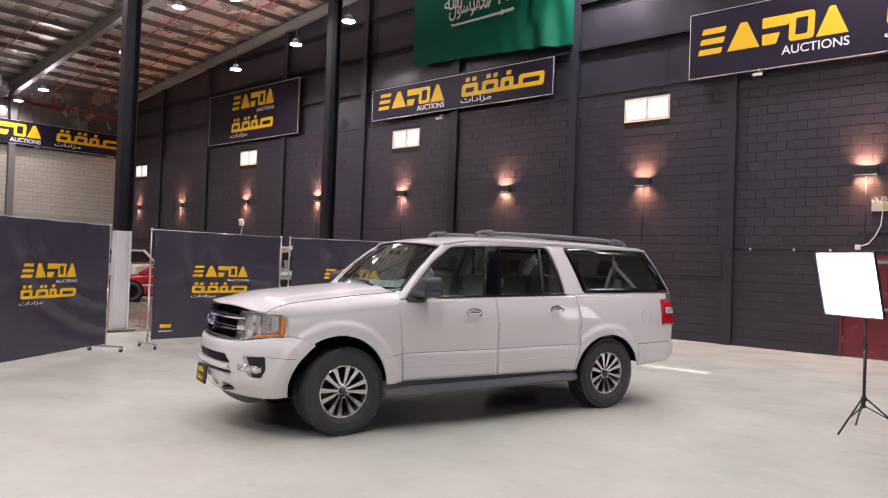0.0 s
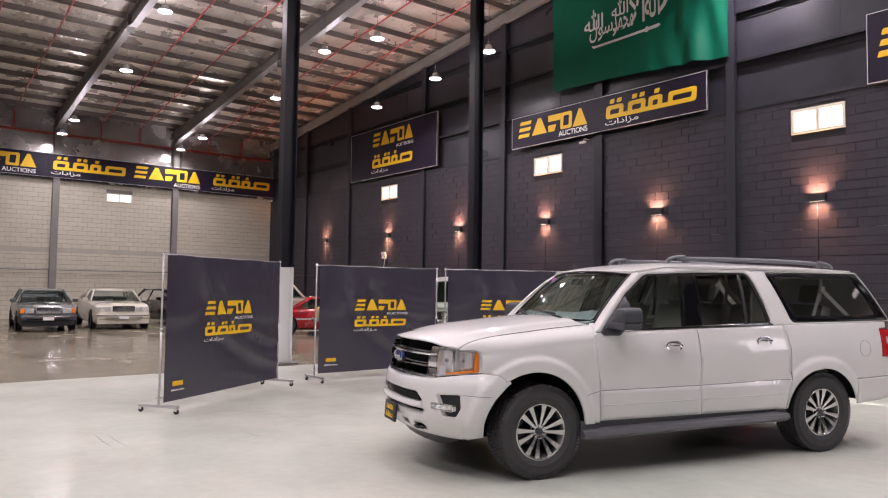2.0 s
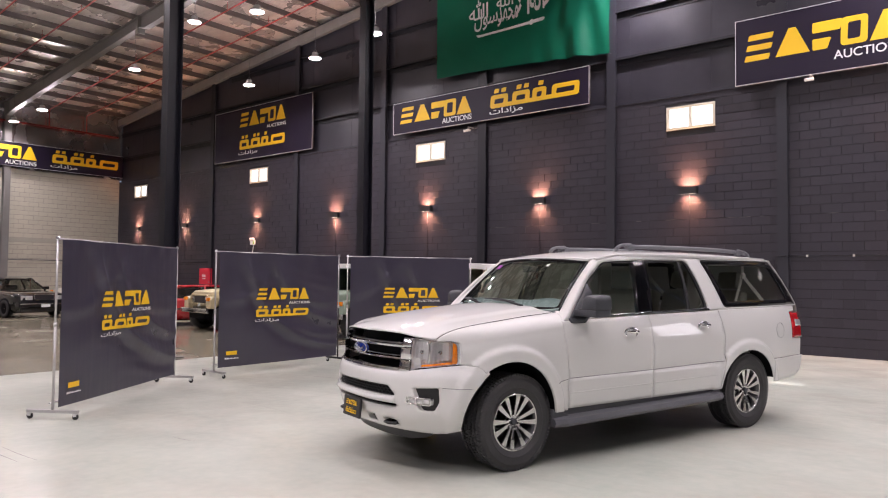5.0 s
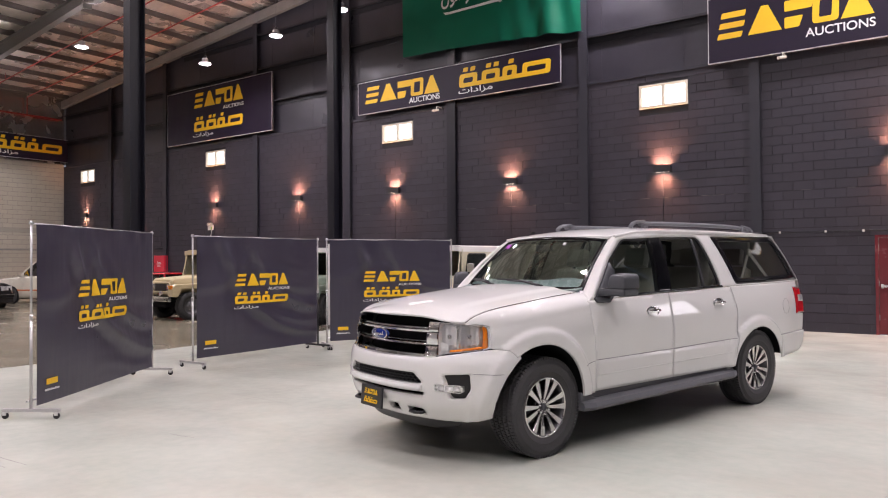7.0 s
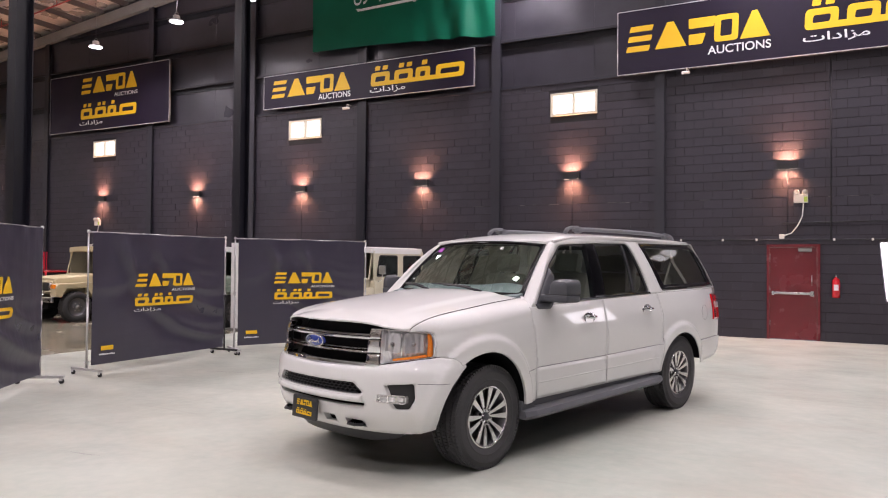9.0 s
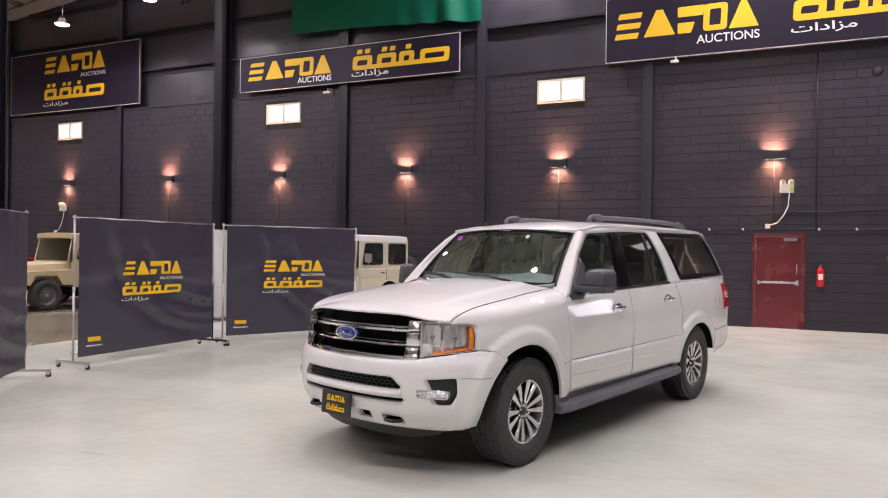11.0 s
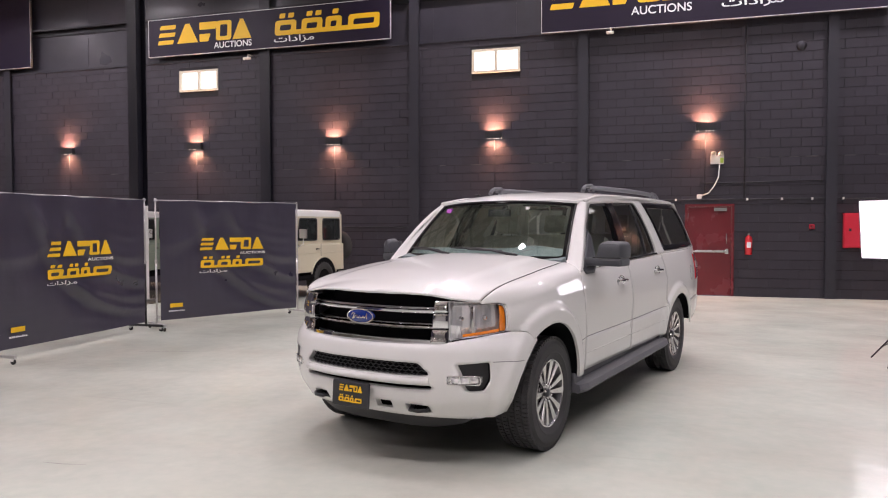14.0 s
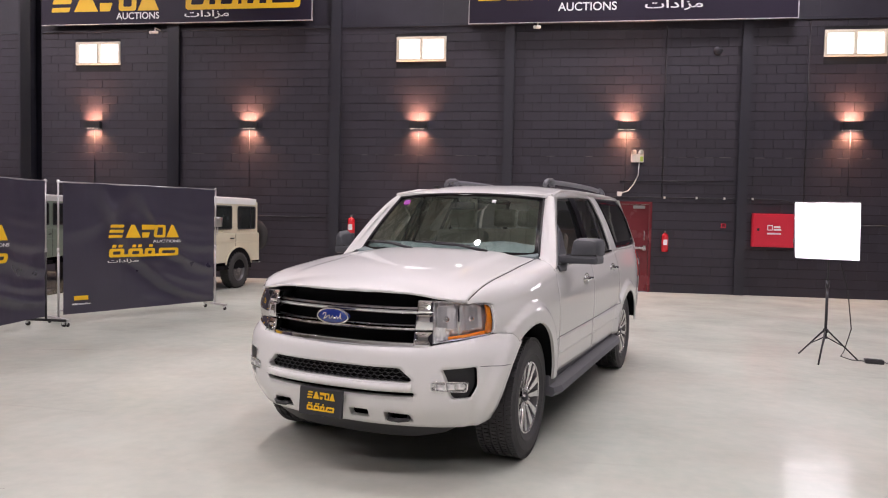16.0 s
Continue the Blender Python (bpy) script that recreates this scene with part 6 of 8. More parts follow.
for y0, y1, v0, v1 in ((0.52, -0.10, 0.02, 0.11), (-0.30, -0.90, 0.02, 0.10)):
    a, b = screen(y0, v0, 0.03), screen(y1, v1, 0.022)
    arm = part("wiper_arm", ntube([a, a.lerp(b, 0.5) + Vector((0.02, 0, 0.018)), b], [0.013, 0.010, 0.007], 8), M_BLKPL, CAR)
    c0, c1 = screen(y1 + 0.42, v1 - 0.005, 0.012), screen(y1 - 0.24 if y1 > -0.5 else -0.99, v1 + 0.03, 0.012)
    part("wiper_blade", ntube([c0, c0.lerp(c1, 0.5) + Vector((0.008, 0, 0.008)), c1], [0.006, 0.010, 0.006], 6), M_BLKPL, arm)

# Front bumper.
bump_top = [(s_at_y(0.56), 0.848), (s_at_y(0.64), 0.866), (s_at_y(0.80), 0.895), (s_at_x(0.53), 0.908), (s_at_x(0.424), 0.897), (s_at_x(0.376), 0.867)]
bump_bot = [(s_at_x(x), z) for x, z in ((0.354, 0.833), (0.396, 0.80), (0.482, 0.70), (0.534, 0.60), (0.562, 0.50), (0.569, 0.40))] + [(s_at_x(0.565), 0.372), (s_at_y(0.78), 0.348), (s_at_y(0.60), 0.356), (s_at_y(0.45), 0.362)]
half = [(0, 0.838), (0.3, 0.842)] + bump_top + bump_bot + [(0, 0.366)]
outline = half + [(-s, z) for s, z in half[-2:0:-1]]
mouth = rounded([(-0.50, 0.662), (-0.43, 0.728), (0.43, 0.728), (0.50, 0.662), (0.485, 0.642), (-0.485, 0.642)], 0.015)
slot = rounded([(-0.51, 0.556), (0.51, 0.556), (0.515, 0.584), (-0.515, 0.584)], 0.012)
hook_l = rounded([(0.335, 0.400), (0.505, 0.400), (0.485, 0.445), (0.335, 0.455)], 0.01)
hook_r = [(-s, z) for s, z in hook_l[::-1]]
mid_o = rounded([(0.11, 0.408), (0.235, 0.408), (0.235, 0.462), (0.11, 0.462)], 0.01)
fog_o = rounded([(s_at_y(0.665), 0.605), (s_at_y(0.655), 0.662), (s_at_y(0.632), 0.722), (s_at_y(0.785), 0.734), (s_at_y(0.79), 0.62), (s_at_y(0.765), 0.545), (s_at_y(0.685), 0.545), (s_at_y(0.665), 0.59)], 0.018)
fog_r = [(-s, z) for s, z in fog_o[::-1]]
part("front_bumper", sheet(outline, lambda s, z: nose(s, z), 0.024, (mouth, slot, hook_l, hook_r, mid_o, fog_o, fog_r), 0.05, (-1, 0, 0), flip=False), M_PEARL, CAR)
# Near-black sheet: the shade inside the bumper openings is in its colour.
part("bumper_backing", sheet([(-s_at_y(0.86), 0.36), (s_at_y(0.86), 0.36), (s_at_y(0.86), 0.83), (-s_at_y(0.86), 0.83)], lambda s, z: nose(s, z, -0.075), 0.08), M_UNDER, CAR, "black sheet that darkens the bumper openings")
bm = bmesh.new()
for r in range(4):                                      # honeycomb bars of the lower mouth
    for k in range(-11, 12):
        s, z = k * 0.043 + (0.0215 if r % 2 else 0), 0.650 + r * 0.021
        if abs(s) < 0.47:
            tube(bm, [nose(s - 0.016, z, -0.02), nose(s, z + 0.010, -0.02), nose(s + 0.016, z, -0.02), nose(s + 0.027, z, -0.02)], 0.0038, 5)
part("mouth_mesh", bm, M_BLKPL, CAR, "black honeycomb lower grille")
part("bumper_shelf", ntube([nose(lerp(-0.5, 0.5, k / 16), 0.613, 0.004) for k in range(17)], 0.024, 10), M_PEARL, CAR)
for g in (1, -1):
    part("tow_hook", ntube([nose(g * 0.36, 0.42, -0.05), nose(g * 0.37, 0.415, 0.03), nose(g * 0.43, 0.415, 0.045), nose(g * 0.48, 0.415, 0.02), nose(g * 0.48, 0.418, -0.04)], 0.013, 8), M_BLKPL, CAR)
    fo = fog_o if g > 0 else fog_r
    part("fog_bezel", sheet(fo, lambda s, z: nose(s, z, -0.028), 0.03), M_BLKPL, CAR, "black fog lamp surround")
    a, b = g * s_at_y(0.590), g * s_at_y(0.750)
    fl_o = rounded([(a, 0.600), (b, 0.590), (b, 0.646), (a, 0.652)], 0.014)
    fogl = part("fog_lamp", sheet(fl_o, lambda s, z: nose(s, z, 0.000), 0.02, (), 0.03, (-1, 0, 0), flip=g < 0), M_FOG, CAR, "clear fog lamp with three bright cells")
    for k in range(3):
        p, q = lerp(a, b, 0.14 + 0.28 * k), lerp(a, b, 0.36 + 0.28 * k)
        o = rounded([(p, 0.606), (q, 0.602), (q, 0.636), (p, 0.640)], 0.006)
        part("fog_cell", sheet(o, lambda s, z: nose(s, z, 0.006), 0.02, (), 0.006, (-1, 0, 0), flip=g < 0), M_REFL, fogl)
    part("fog_trim", ntube([nose(*p, 0.006) for p in fl_o], 0.0048, 6, True), M_CHROME, fogl)
    # The bumper is one skin; a dark line paints the seam's shade.
    part("bumper_seam_shade", ntube([nose(g * lerp(s_at_y(0.80), s_at_x(0.47), k / 8), lerp(0.732, 0.722, k / 8), 0.0) for k in range(9)], 0.0020, 5), M_GREYPL, CAR)
part("chin_spoiler", sheet([(-s_at_y(0.70), 0.30), (-0.5, 0.262), (0.5, 0.262), (s_at_y(0.70), 0.30), (s_at_y(0.76), 0.352), (0, 0.372), (-s_at_y(0.76), 0.352)], lambda s, z: nose(s, z, -0.03 - 0.5 * (0.36 - z)), 0.05), M_BLKPL, CAR, "black plastic air dam")
pl = part("front_plate", nbox(-0.012, 0.012, -0.155, 0.155, -0.086, 0.086, 0.012, Matrix.Translation((1.035, -0.045, 0.485)) @ pose(0, 0, 0, 0, -4, 0)), M_PLATE, CAR, "dark plate with yellow marks")
for me, y, z, sy, sz in ((ME_UP, -0.092, 0.018, 0.042, 0.042), (ME_LOW, -0.092, -0.052, 0.042, 0.042)):
    ob = part("plate_emblem", me, None, pl)
    ob.matrix_basis = Matrix.Translation((1.049, -0.045, 0.485)) @ pose(0, 0, 0, 0, -4, 0) @ pose(0, 0, 0, 0, 0, 90) @ Matrix.LocRotScale((y, 0, z), None, (sy, 1, sz))

# Grille.
GZ0, GZ1 = 0.848, 1.142
# Near-black sheet in place of the shade deep in the grille.
part("grille_backing", sheet([(-s_at_y(0.59), GZ0), (s_at_y(0.59), GZ0), (s_at_y(0.59), GZ1 + 0.01), (-s_at_y(0.59), GZ1 + 0.01)], lambda s, z: nose(s, z, -0.15), 0.08), M_UNDER, CAR, "black sheet that darkens the grille's depth")


def grille_bar(z0, z1, z2, z3, s, out, mm, name, lab=""):
    """A swept bar with a four-point section from z0 to z3, between -s and s."""
    vs, fs, n = [], [], 40
    for k in range(n + 1):
        t = lerp(-s, s, k / n)
        vs += [nose(t, z0, out - 0.05), nose(t, z0, out - 0.018), nose(t, z1, out - 0.009), nose(t, z2, out), nose(t, z3, out - 0.006), nose(t, z3, out - 0.05)]
    for k in range(n):
        for j in range(5):
            fs.append((6*k + j, 6*k + 6 + j, 6*k + 7 + j, 6*k + j + 1))
    fs += [tuple(range(6)), tuple(range(6*n + 5, 6*n - 1, -1))]
    ob = part(name, mesh_of(name, vs, fs, True), mm, CAR, lab, shade=True)
    return ob


SG = s_at_y(0.585)
for zc in (1.056, 0.953):
    grille_bar(zc - 0.021, zc - 0.016, zc - 0.004, zc + 0.001, SG - 0.005, -0.004, M_CHROME, "grille_bar", "chrome grille bar")
    grille_bar(zc + 0.003, zc + 0.007, zc + 0.015, zc + 0.019, SG - 0.008, -0.016, M_CHROME, "grille_bar", "chrome grille bar")
grille_bar(GZ0 - 0.004, GZ0 + 0.002, GZ0 + 0.020, GZ0 + 0.026, SG, 0.004, M_CHROME, "grille_lower_trim", "chrome grille surround")
for g in (1, -1):
    a, b = g * s_at_y(0.492), g * s_at_y(0.594)
    for z0, z1 in ((0.852, 0.934), (0.945, 1.036), (1.047, 1.118)):
        k0, k1 = lerp(0.0, 0.05, (z0 - 0.85) / 0.27), lerp(0.0, 0.05, (z1 - 0.85) / 0.27)
        o = rounded([(a + g * k0 * 0.5, z0), (b, z0), (b, z1), (a + g * k1 * 0.5, z1)], 0.008)
        part("grille_end", sheet(o, lambda s, z: nose(s, z, 0.004), 0.03, (), 0.05, (-1, 0, 0), flip=g < 0), M_CHROME, CAR, "chrome grille end block")
bp = nose(-0.004, 1.003, 0.02)
part("badge", lathe(bmesh.new(), [(1.0, -0.02), (1.0, 0.006), (0.9, 0.014), (0.02, 0.016)], 36, "x", Matrix.Translation(bp) @ Matrix.Diagonal((1, 0.105, 0.043, 1))), M_BADGE, CAR, "plain blue oval badge")
script = [(-0.066, 0.006), (-0.056, 0.020), (-0.040, 0.016), (-0.050, -0.004), (-0.058, -0.020), (-0.044, -0.012), (-0.030, 0.002), (-0.016, 0.006), (-0.020, -0.012), (-0.006, -0.012), (0.004, 0.004), (0.012, -0.012), (0.026, -0.010), (0.034, 0.004), (0.040, -0.012), (0.054, 0.000), (0.062, 0.020), (0.058, -0.008), (0.070, -0.012)]
part("badge_flourish", ntube([bp + Vector((0.017, y, z)) for y, z in script], 0.0032, 5), M_CHROME, CAR)
part("badge_rim", ntube([bp + Vector((0.008, 0.108 * math.cos(a), 0.046 * math.sin(a))) for a in (2 * math.pi * k / 36 for k in range(36))], 0.0055, 6, True), M_CHROME, CAR)

# Headlamps.
for g in (1, -1):
    def hs(y):
        return g * s_at_y(y)
    ho = rounded([(hs(0.598), 0.866), (hs(0.66), 0.880), (hs(0.868), 0.914), (hs(0.866), 1.084), (hs(0.80), 1.108), (hs(0.598), 1.112)], [0.015, 0.0, 0.03, 0.03, 0.02, 0.012])
    lamp = part("headlamp", sheet(ho, lambda s, z: nose(s, z, -0.046 + 0.009 * math.sin(150 * s) * math.sin(90 * z)), 0.013, (), 0.0, flip=g < 0), M_REFL, CAR, "clear headlamp with chrome reflectors")
    part("lamp_wall", sheet(ho, lambda s, z: nose(s, z, 0.0), 0.03, (inset(ho, 0.006),), 0.05, (-1, 0, 0), flip=g < 0), M_REFL, lamp)
    for y0, y1 in ((0.618, 0.716), (0.738, 0.832)):
        sc, hw = (hs(y0) + hs(y1)) / 2, abs(hs(y1) - hs(y0)) / 2
        cell = rounded([(hs(y0), 0.935), (hs(y1), 0.945), (hs(y1), 1.088), (hs(y0), 1.092)], 0.02)
        part("reflector_cell", sheet(cell, lambda s, z: nose(s, z, -0.044 + 0.030 * (((s - sc) / hw) ** 2 + ((z - 1.012) / 0.075) ** 2) * 0.55 + 0.003 * (int((s - sc) / 0.022 + 50) % 2)), 0.011, (), 0.012, (-1, 0, 0), flip=g < 0), M_REFL, lamp, "chrome reflector bowl")
        c = nose(sc, 1.008, -0.040)
        nrm = (nose(sc, 1.0, 0.1) - nose(sc, 1.0, 0.0)).normalized()
        m = Matrix.Translation(c) @ nrm.to_track_quat("Z", "Y").to_matrix().to_4x4()
        part("bulb_cap", lathe(bmesh.new(), [(0.016, -0.01), (0.018, 0.014), (0.012, 0.024), (0.002, 0.027)], 14, "z", m), M_FOG, lamp)
    part("divider", sheet([(hs(0.722), 0.905), (hs(0.730), 0.905), (hs(0.730), 1.085), (hs(0.722), 1.085)], lambda s, z: nose(s, z, -0.012), 0.03), M_CHROME, lamp)
    part("amber_corner", sheet(rounded([(hs(0.843), 0.917), (hs(0.865), 0.920), (hs(0.863), 1.076), (hs(0.847), 1.086)], 0.01), lambda s, z: nose(s, z, -0.006), 0.02, (), 0.02, (-0.7, -g * 0.7, 0), flip=g < 0), M_AMBER, lamp, "amber side marker")
    part("amber_strip", sheet([(hs(0.675), 0.890), (hs(0.836), 0.914), (hs(0.836), 0.934), (hs(0.675), 0.906)], lambda s, z: nose(s, z, -0.006), 0.02, (), 0.02, (-1, 0, 0), flip=g < 0), M_AMBER, lamp, "amber indicator strip")
    part("ribbed_corner", sheet([(hs(0.606), 0.874), (hs(0.665), 0.890), (hs(0.665), 0.955), (hs(0.606), 0.965)], lambda s, z: nose(s, z, -0.018 + 0.005 * math.sin(300 * s)), 0.008), M_REFL, lamp)
    ln = part("lens", sheet(ho, lambda s, z: nose(s, z, 0.003), 0.03, flip=g < 0), M_LENS, lamp)
    ln.visible_shadow = False
    part("chrome_brow", ntube([nose(hs(lerp(0.600, 0.866, k / 10)), lerp(1.112, 1.086, (k / 10) ** 2.5), 0.004) for k in range(11)], 0.004, 6), M_CHROME, lamp)

# Mirrors, handles, steps.
for g in (1, -1):
    mw = 0.275 if g > 0 else 0.13                       # the off-side head is folded part of the way in
    flip = Matrix.Diagonal((1, g, 1, 1)) @ pose(0, 0.878, 0, 0, 0, -6)
    cap = rounded([(0.045, 1.352), (mw, 1.352), (mw, 1.440), (mw - 0.022, 1.474), (0.095, 1.478), (0.068, 1.455)], [0.004, 0.004, 0.02, 0.02, 0.02, 0.02], 4)
    bm = bmesh.new()
    rows = []
    for x, k in ((-0.862, 1.0), (-0.80, 1.0), (-0.735, 0.96), (-0.700, 0.86), (-0.686, 0.66)):        # upper shell, rounded to the front
        cy, cz = (0.05 + mw) / 2, 1.405
        rows.append([bm.verts.new(flip @ Vector((x, cy + (y - cy) * k, 1.352 + (z - 1.352) * k))) for y, z in cap])
    for p, q in zip(rows, rows[1:]):
        for i in range(len(p)):
            bm.faces.new((p[i], p[(i + 1) % len(p)], q[(i + 1) % len(p)], q[i]))
    bm.faces.new(rows[0]), bm.faces.new(rows[-1])
    bmesh.ops.recalc_face_normals(bm, faces=bm.faces)
    mir = part("door_mirror", bm, M_GREYPL, CAR, "dark grey door mirror", shade=True)
    low = nbox(-0.858, -0.682, -0.035, mw, 1.284, 1.347, 0.020, flip)
    part("mirror_arm", low, M_GREYPL, mir)
    part("mirror_groove", nbox(-0.855, -0.690, 0.03, mw - 0.006, 1.345, 1.354, 0.0, flip), M_BLKPL, mir)
    part("mirror_glass", nbox(-0.872, -0.862, 0.03, mw - 0.02, 1.300, 1.455, 0.002, flip), M_CHROME, mir)
    for x, z in ((-1.394, 1.114), (-2.506, 1.143)):
        y = flank(x, z)
        part("handle_bowl", lathe(bmesh.new(), [(1.0, 0.003), (0.96, 0.006), (0.85, 0.004), (0.3, -0.006), (0.05, -0.008)], 28, "y", Matrix.Translation((x, g * y, z)) @ Matrix.Diagonal((0.100, g, 0.052, 1))), M_CHROME, CAR)
        part("door_handle", ntube([(x + 0.085, g * (y + 0.012), z + 0.006), (x + 0.05, g * (y + 0.036), z + 0.008), (x - 0.05, g * (y + 0.038), z + 0.008), (x - 0.088, g * (y + 0.014), z + 0.006)], [0.012, 0.017, 0.017, 0.012], 10), M_CHROME, CAR, "chrome door handle")
    sec = [(0.80, 0.408), (0.94, 0.408), (1.02, 0.392), (1.034, 0.354), (1.01, 0.326), (0.80, 0.340)]
    vs, fs = [], []
    for x, k in ((-0.40, 0.86), (-0.52, 1.0), (-2.70, 1.0), (-2.80, 0.86)):
        lift = 0.035 * smooth(-0.5, -2.7, x)
        vs += [Vector((x, g * (0.80 + (y - 0.80) * k), z + lift)) for y, z in sec]
    for k in range(3):
        fs += [(6*k + j, 6*k + (j + 1) % 6, 6*k + 6 + (j + 1) % 6, 6*k + 6 + j) for j in range(6)]
    fs += [tuple(range(5, -1, -1)), tuple(range(18, 24))]
    fs = [q if g < 0 else q[::-1] for q in fs]
    step = part("running_board", mesh_of("running_board", vs, fs), M_BOARD, CAR, "dark grey plastic running board")
    for k in range(5):
        y = 0.835 + 0.022 * k
        part("tread_rib", ntube([(-0.62, g * y, 0.409), (-2.62, g * y, 0.441)], 0.006, 5), M_BOARD, step)
    for x0, x1 in ((-0.40, -0.62), (-2.80, -2.62)):
        lift = 0.0 if x0 > -1 else 0.034
        bm = prism(bmesh.new(), [(x0, 0.352 + lift), (x1, 0.37 + lift), (x1, 0.40 + lift), (lerp(x0, x1, 0.45), 0.452 + lift), (x0, 0.478 + lift)], min(g * 0.82, g * 0.955), max(g * 0.82, g * 0.955), "y", 0.008)
        part("board_end", bm, M_BOARD, step)
    part("sill", nbox(-2.80, -0.45, min(g * 0.84, g * 0.925), max(g * 0.84, g * 0.925), 0.40, 0.475, 0.01), M_BOARD, CAR)
    for cx, rx, rz in ARCHES:                           # wheel housings
        vs, fs = [], []
        for k in range(25):
            a = radians(lerp(6, 174 if cx > -1 else 165, k / 24))
            for y in (0.55, flank(cx + rx * math.cos(a), HUBZ + rz * math.sin(a)) - 0.012):
                vs.append((cx + rx * 1.02 * math.cos(a), g * y, HUBZ + rz * 1.02 * math.sin(a)))
        fs = [(2*k, 2*k + 1, 2*k + 3, 2*k + 2) for k in range(24)]
        part("wheel_housing", mesh_of("wheel_housing", vs, fs, True), M_UNDER, CAR)
        part("housing_wall", nbox(cx - rx, cx + rx, min(g * 0.53, g * 0.55), max(g * 0.53, g * 0.55), 0.35 if cx > -1 else 0.50, HUBZ + rz), M_UNDER, CAR)
part("underbody", nbox(-4.05, 0.75, -0.52, 0.52, 0.30, 0.52, 0.03), M_UNDER, CAR)
part("floor_pan", nbox(-2.78, -0.56, -0.86, 0.86, 0.43, 0.50), M_UNDER, CAR)
part("bay_block", nbox(-0.45, 0.60, -0.55, 0.55, 0.52, 1.02), M_UNDER, CAR)
part("rear_floor", nbox(-4.40, -2.82, -0.55, 0.55, 0.52, 0.80), M_UNDER, CAR)
part("axle_front", ntube([(0, -0.72, 0.40), (0, 0.72, 0.40)], 0.05, 10), M_UNDER, CAR)
part("axle_rear", ntube([(-3.322, -0.72, 0.40), (-3.322, 0.72, 0.40)], 0.06, 10), M_UNDER, CAR)

# Cabin.
part("bulkhead", nbox(-0.62, -0.50, -0.84, 0.84, 0.48, 1.18), M_UNDER, CAR)
part("dashboard", sheet([(-0.56, -0.78), (-0.50, 0), (-0.56, 0.78), (-1.02, 0.78), (-1.06, 0.4), (-1.0, 0.0), (-1.02, -0.78)], lambda u, v: Vector((u, v, 1.325 + 0.075 * smooth(-0.52, -0.86, u) - 0.12 * smooth(-0.90, -1.06, u) + 0.03 * math.exp(-((v - 0.40) / 0.2) ** 2) * smooth(-0.7, -0.9, u))), 0.05, (), 0.32, (0, 0, -1), flip=True), M_DASH, CAR)
part("steering_wheel", ntube([Matrix.Translation((-1.16, 0.40, 1.22)) @ pose(0, 0, 0, 0, -66, 0) @ Vector((0.185 * math.cos(a), 0.185 * math.sin(a), 0)) for a in (2 * math.pi * k / 28 for k in range(28))], 0.016, 8, True), M_BLKPL, CAR)
part("wheel_boss", lathe(bmesh.new(), [(0.03, 0.03), (0.085, 0.02), (0.09, -0.01), (0.05, -0.04)], 16, "z", Matrix.Translation((-1.15, 0.40, 1.22)) @ pose(0, 0, 0, 0, -66, 0) @ Matrix.Diagonal((1, 1.7, 1, 1))), M_BLKPL, CAR)


def strap(a, b, w):
    """A flat strip of webbing from a to b, its face to the side."""
    a, b = Vector(a), Vector(b)
    d = (b - a).normalized()
    n = Vector((0, 1, 0))
    e = d.cross(n).normalized() * w / 2
    bm = bmesh.new()
    vs = [[bm.verts.new(p + k * e + j * n * 0.002) for k, j in ((-1, -1), (1, -1), (1, 1), (-1, 1))] for p in (a, b)]
    for k in range(4):
        bm.faces.new((vs[0][k], vs[0][k - 3], vs[1][k - 3], vs[1][k]))
    bm.faces.new(vs[0])
    bm.faces.new(vs[1])
    bmesh.ops.recalc_face_normals(bm, faces=bm.faces)
    return bm


def seat(x, y, w, name="seat"):
    t = part(name, nbox(x - 0.30, x + 0.26, y - w/2, y + w/2, 0.72, 0.90, 0.05), M_LEATHER, CAR, "beige leather seat")
    part("seat_back", nbox(-0.10, 0.06, -w/2 + 0.01, w/2 - 0.01, 0.0, 0.68, 0.05, Matrix.Translation((x - 0.28, y, 0.84)) @ pose(0, 0, 0, 0, -16, 0)), M_LEATHER, t)
    for k in ((0,) if w < 0.8 else (-0.35, 0.35)):
        part("headrest", nbox(-0.06, 0.05, -0.13, 0.13, 0.70, 0.90, 0.04, Matrix.Translation((x - 0.28, y + k, 0.84)) @ pose(0, 0, 0, 0, -14, 0)), M_LEATHER, t)
    part("seat_base", nbox(x - 0.26, x + 0.2, y - w/2 + 0.06, y + w/2 - 0.06, 0.50, 0.72, 0.02), M_DASH, t)


seat(-1.45, 0.40, 0.54)
seat(-1.45, -0.40, 0.54)
seat(-2.42, 0.42, 0.50)
seat(-2.42, -0.30, 0.74)
seat(-3.38, 0.0, 1.15)
part("centre_console", nbox(-1.9, -0.95, -0.13, 0.13, 0.5, 0.95, 0.03), M_DASH, CAR)
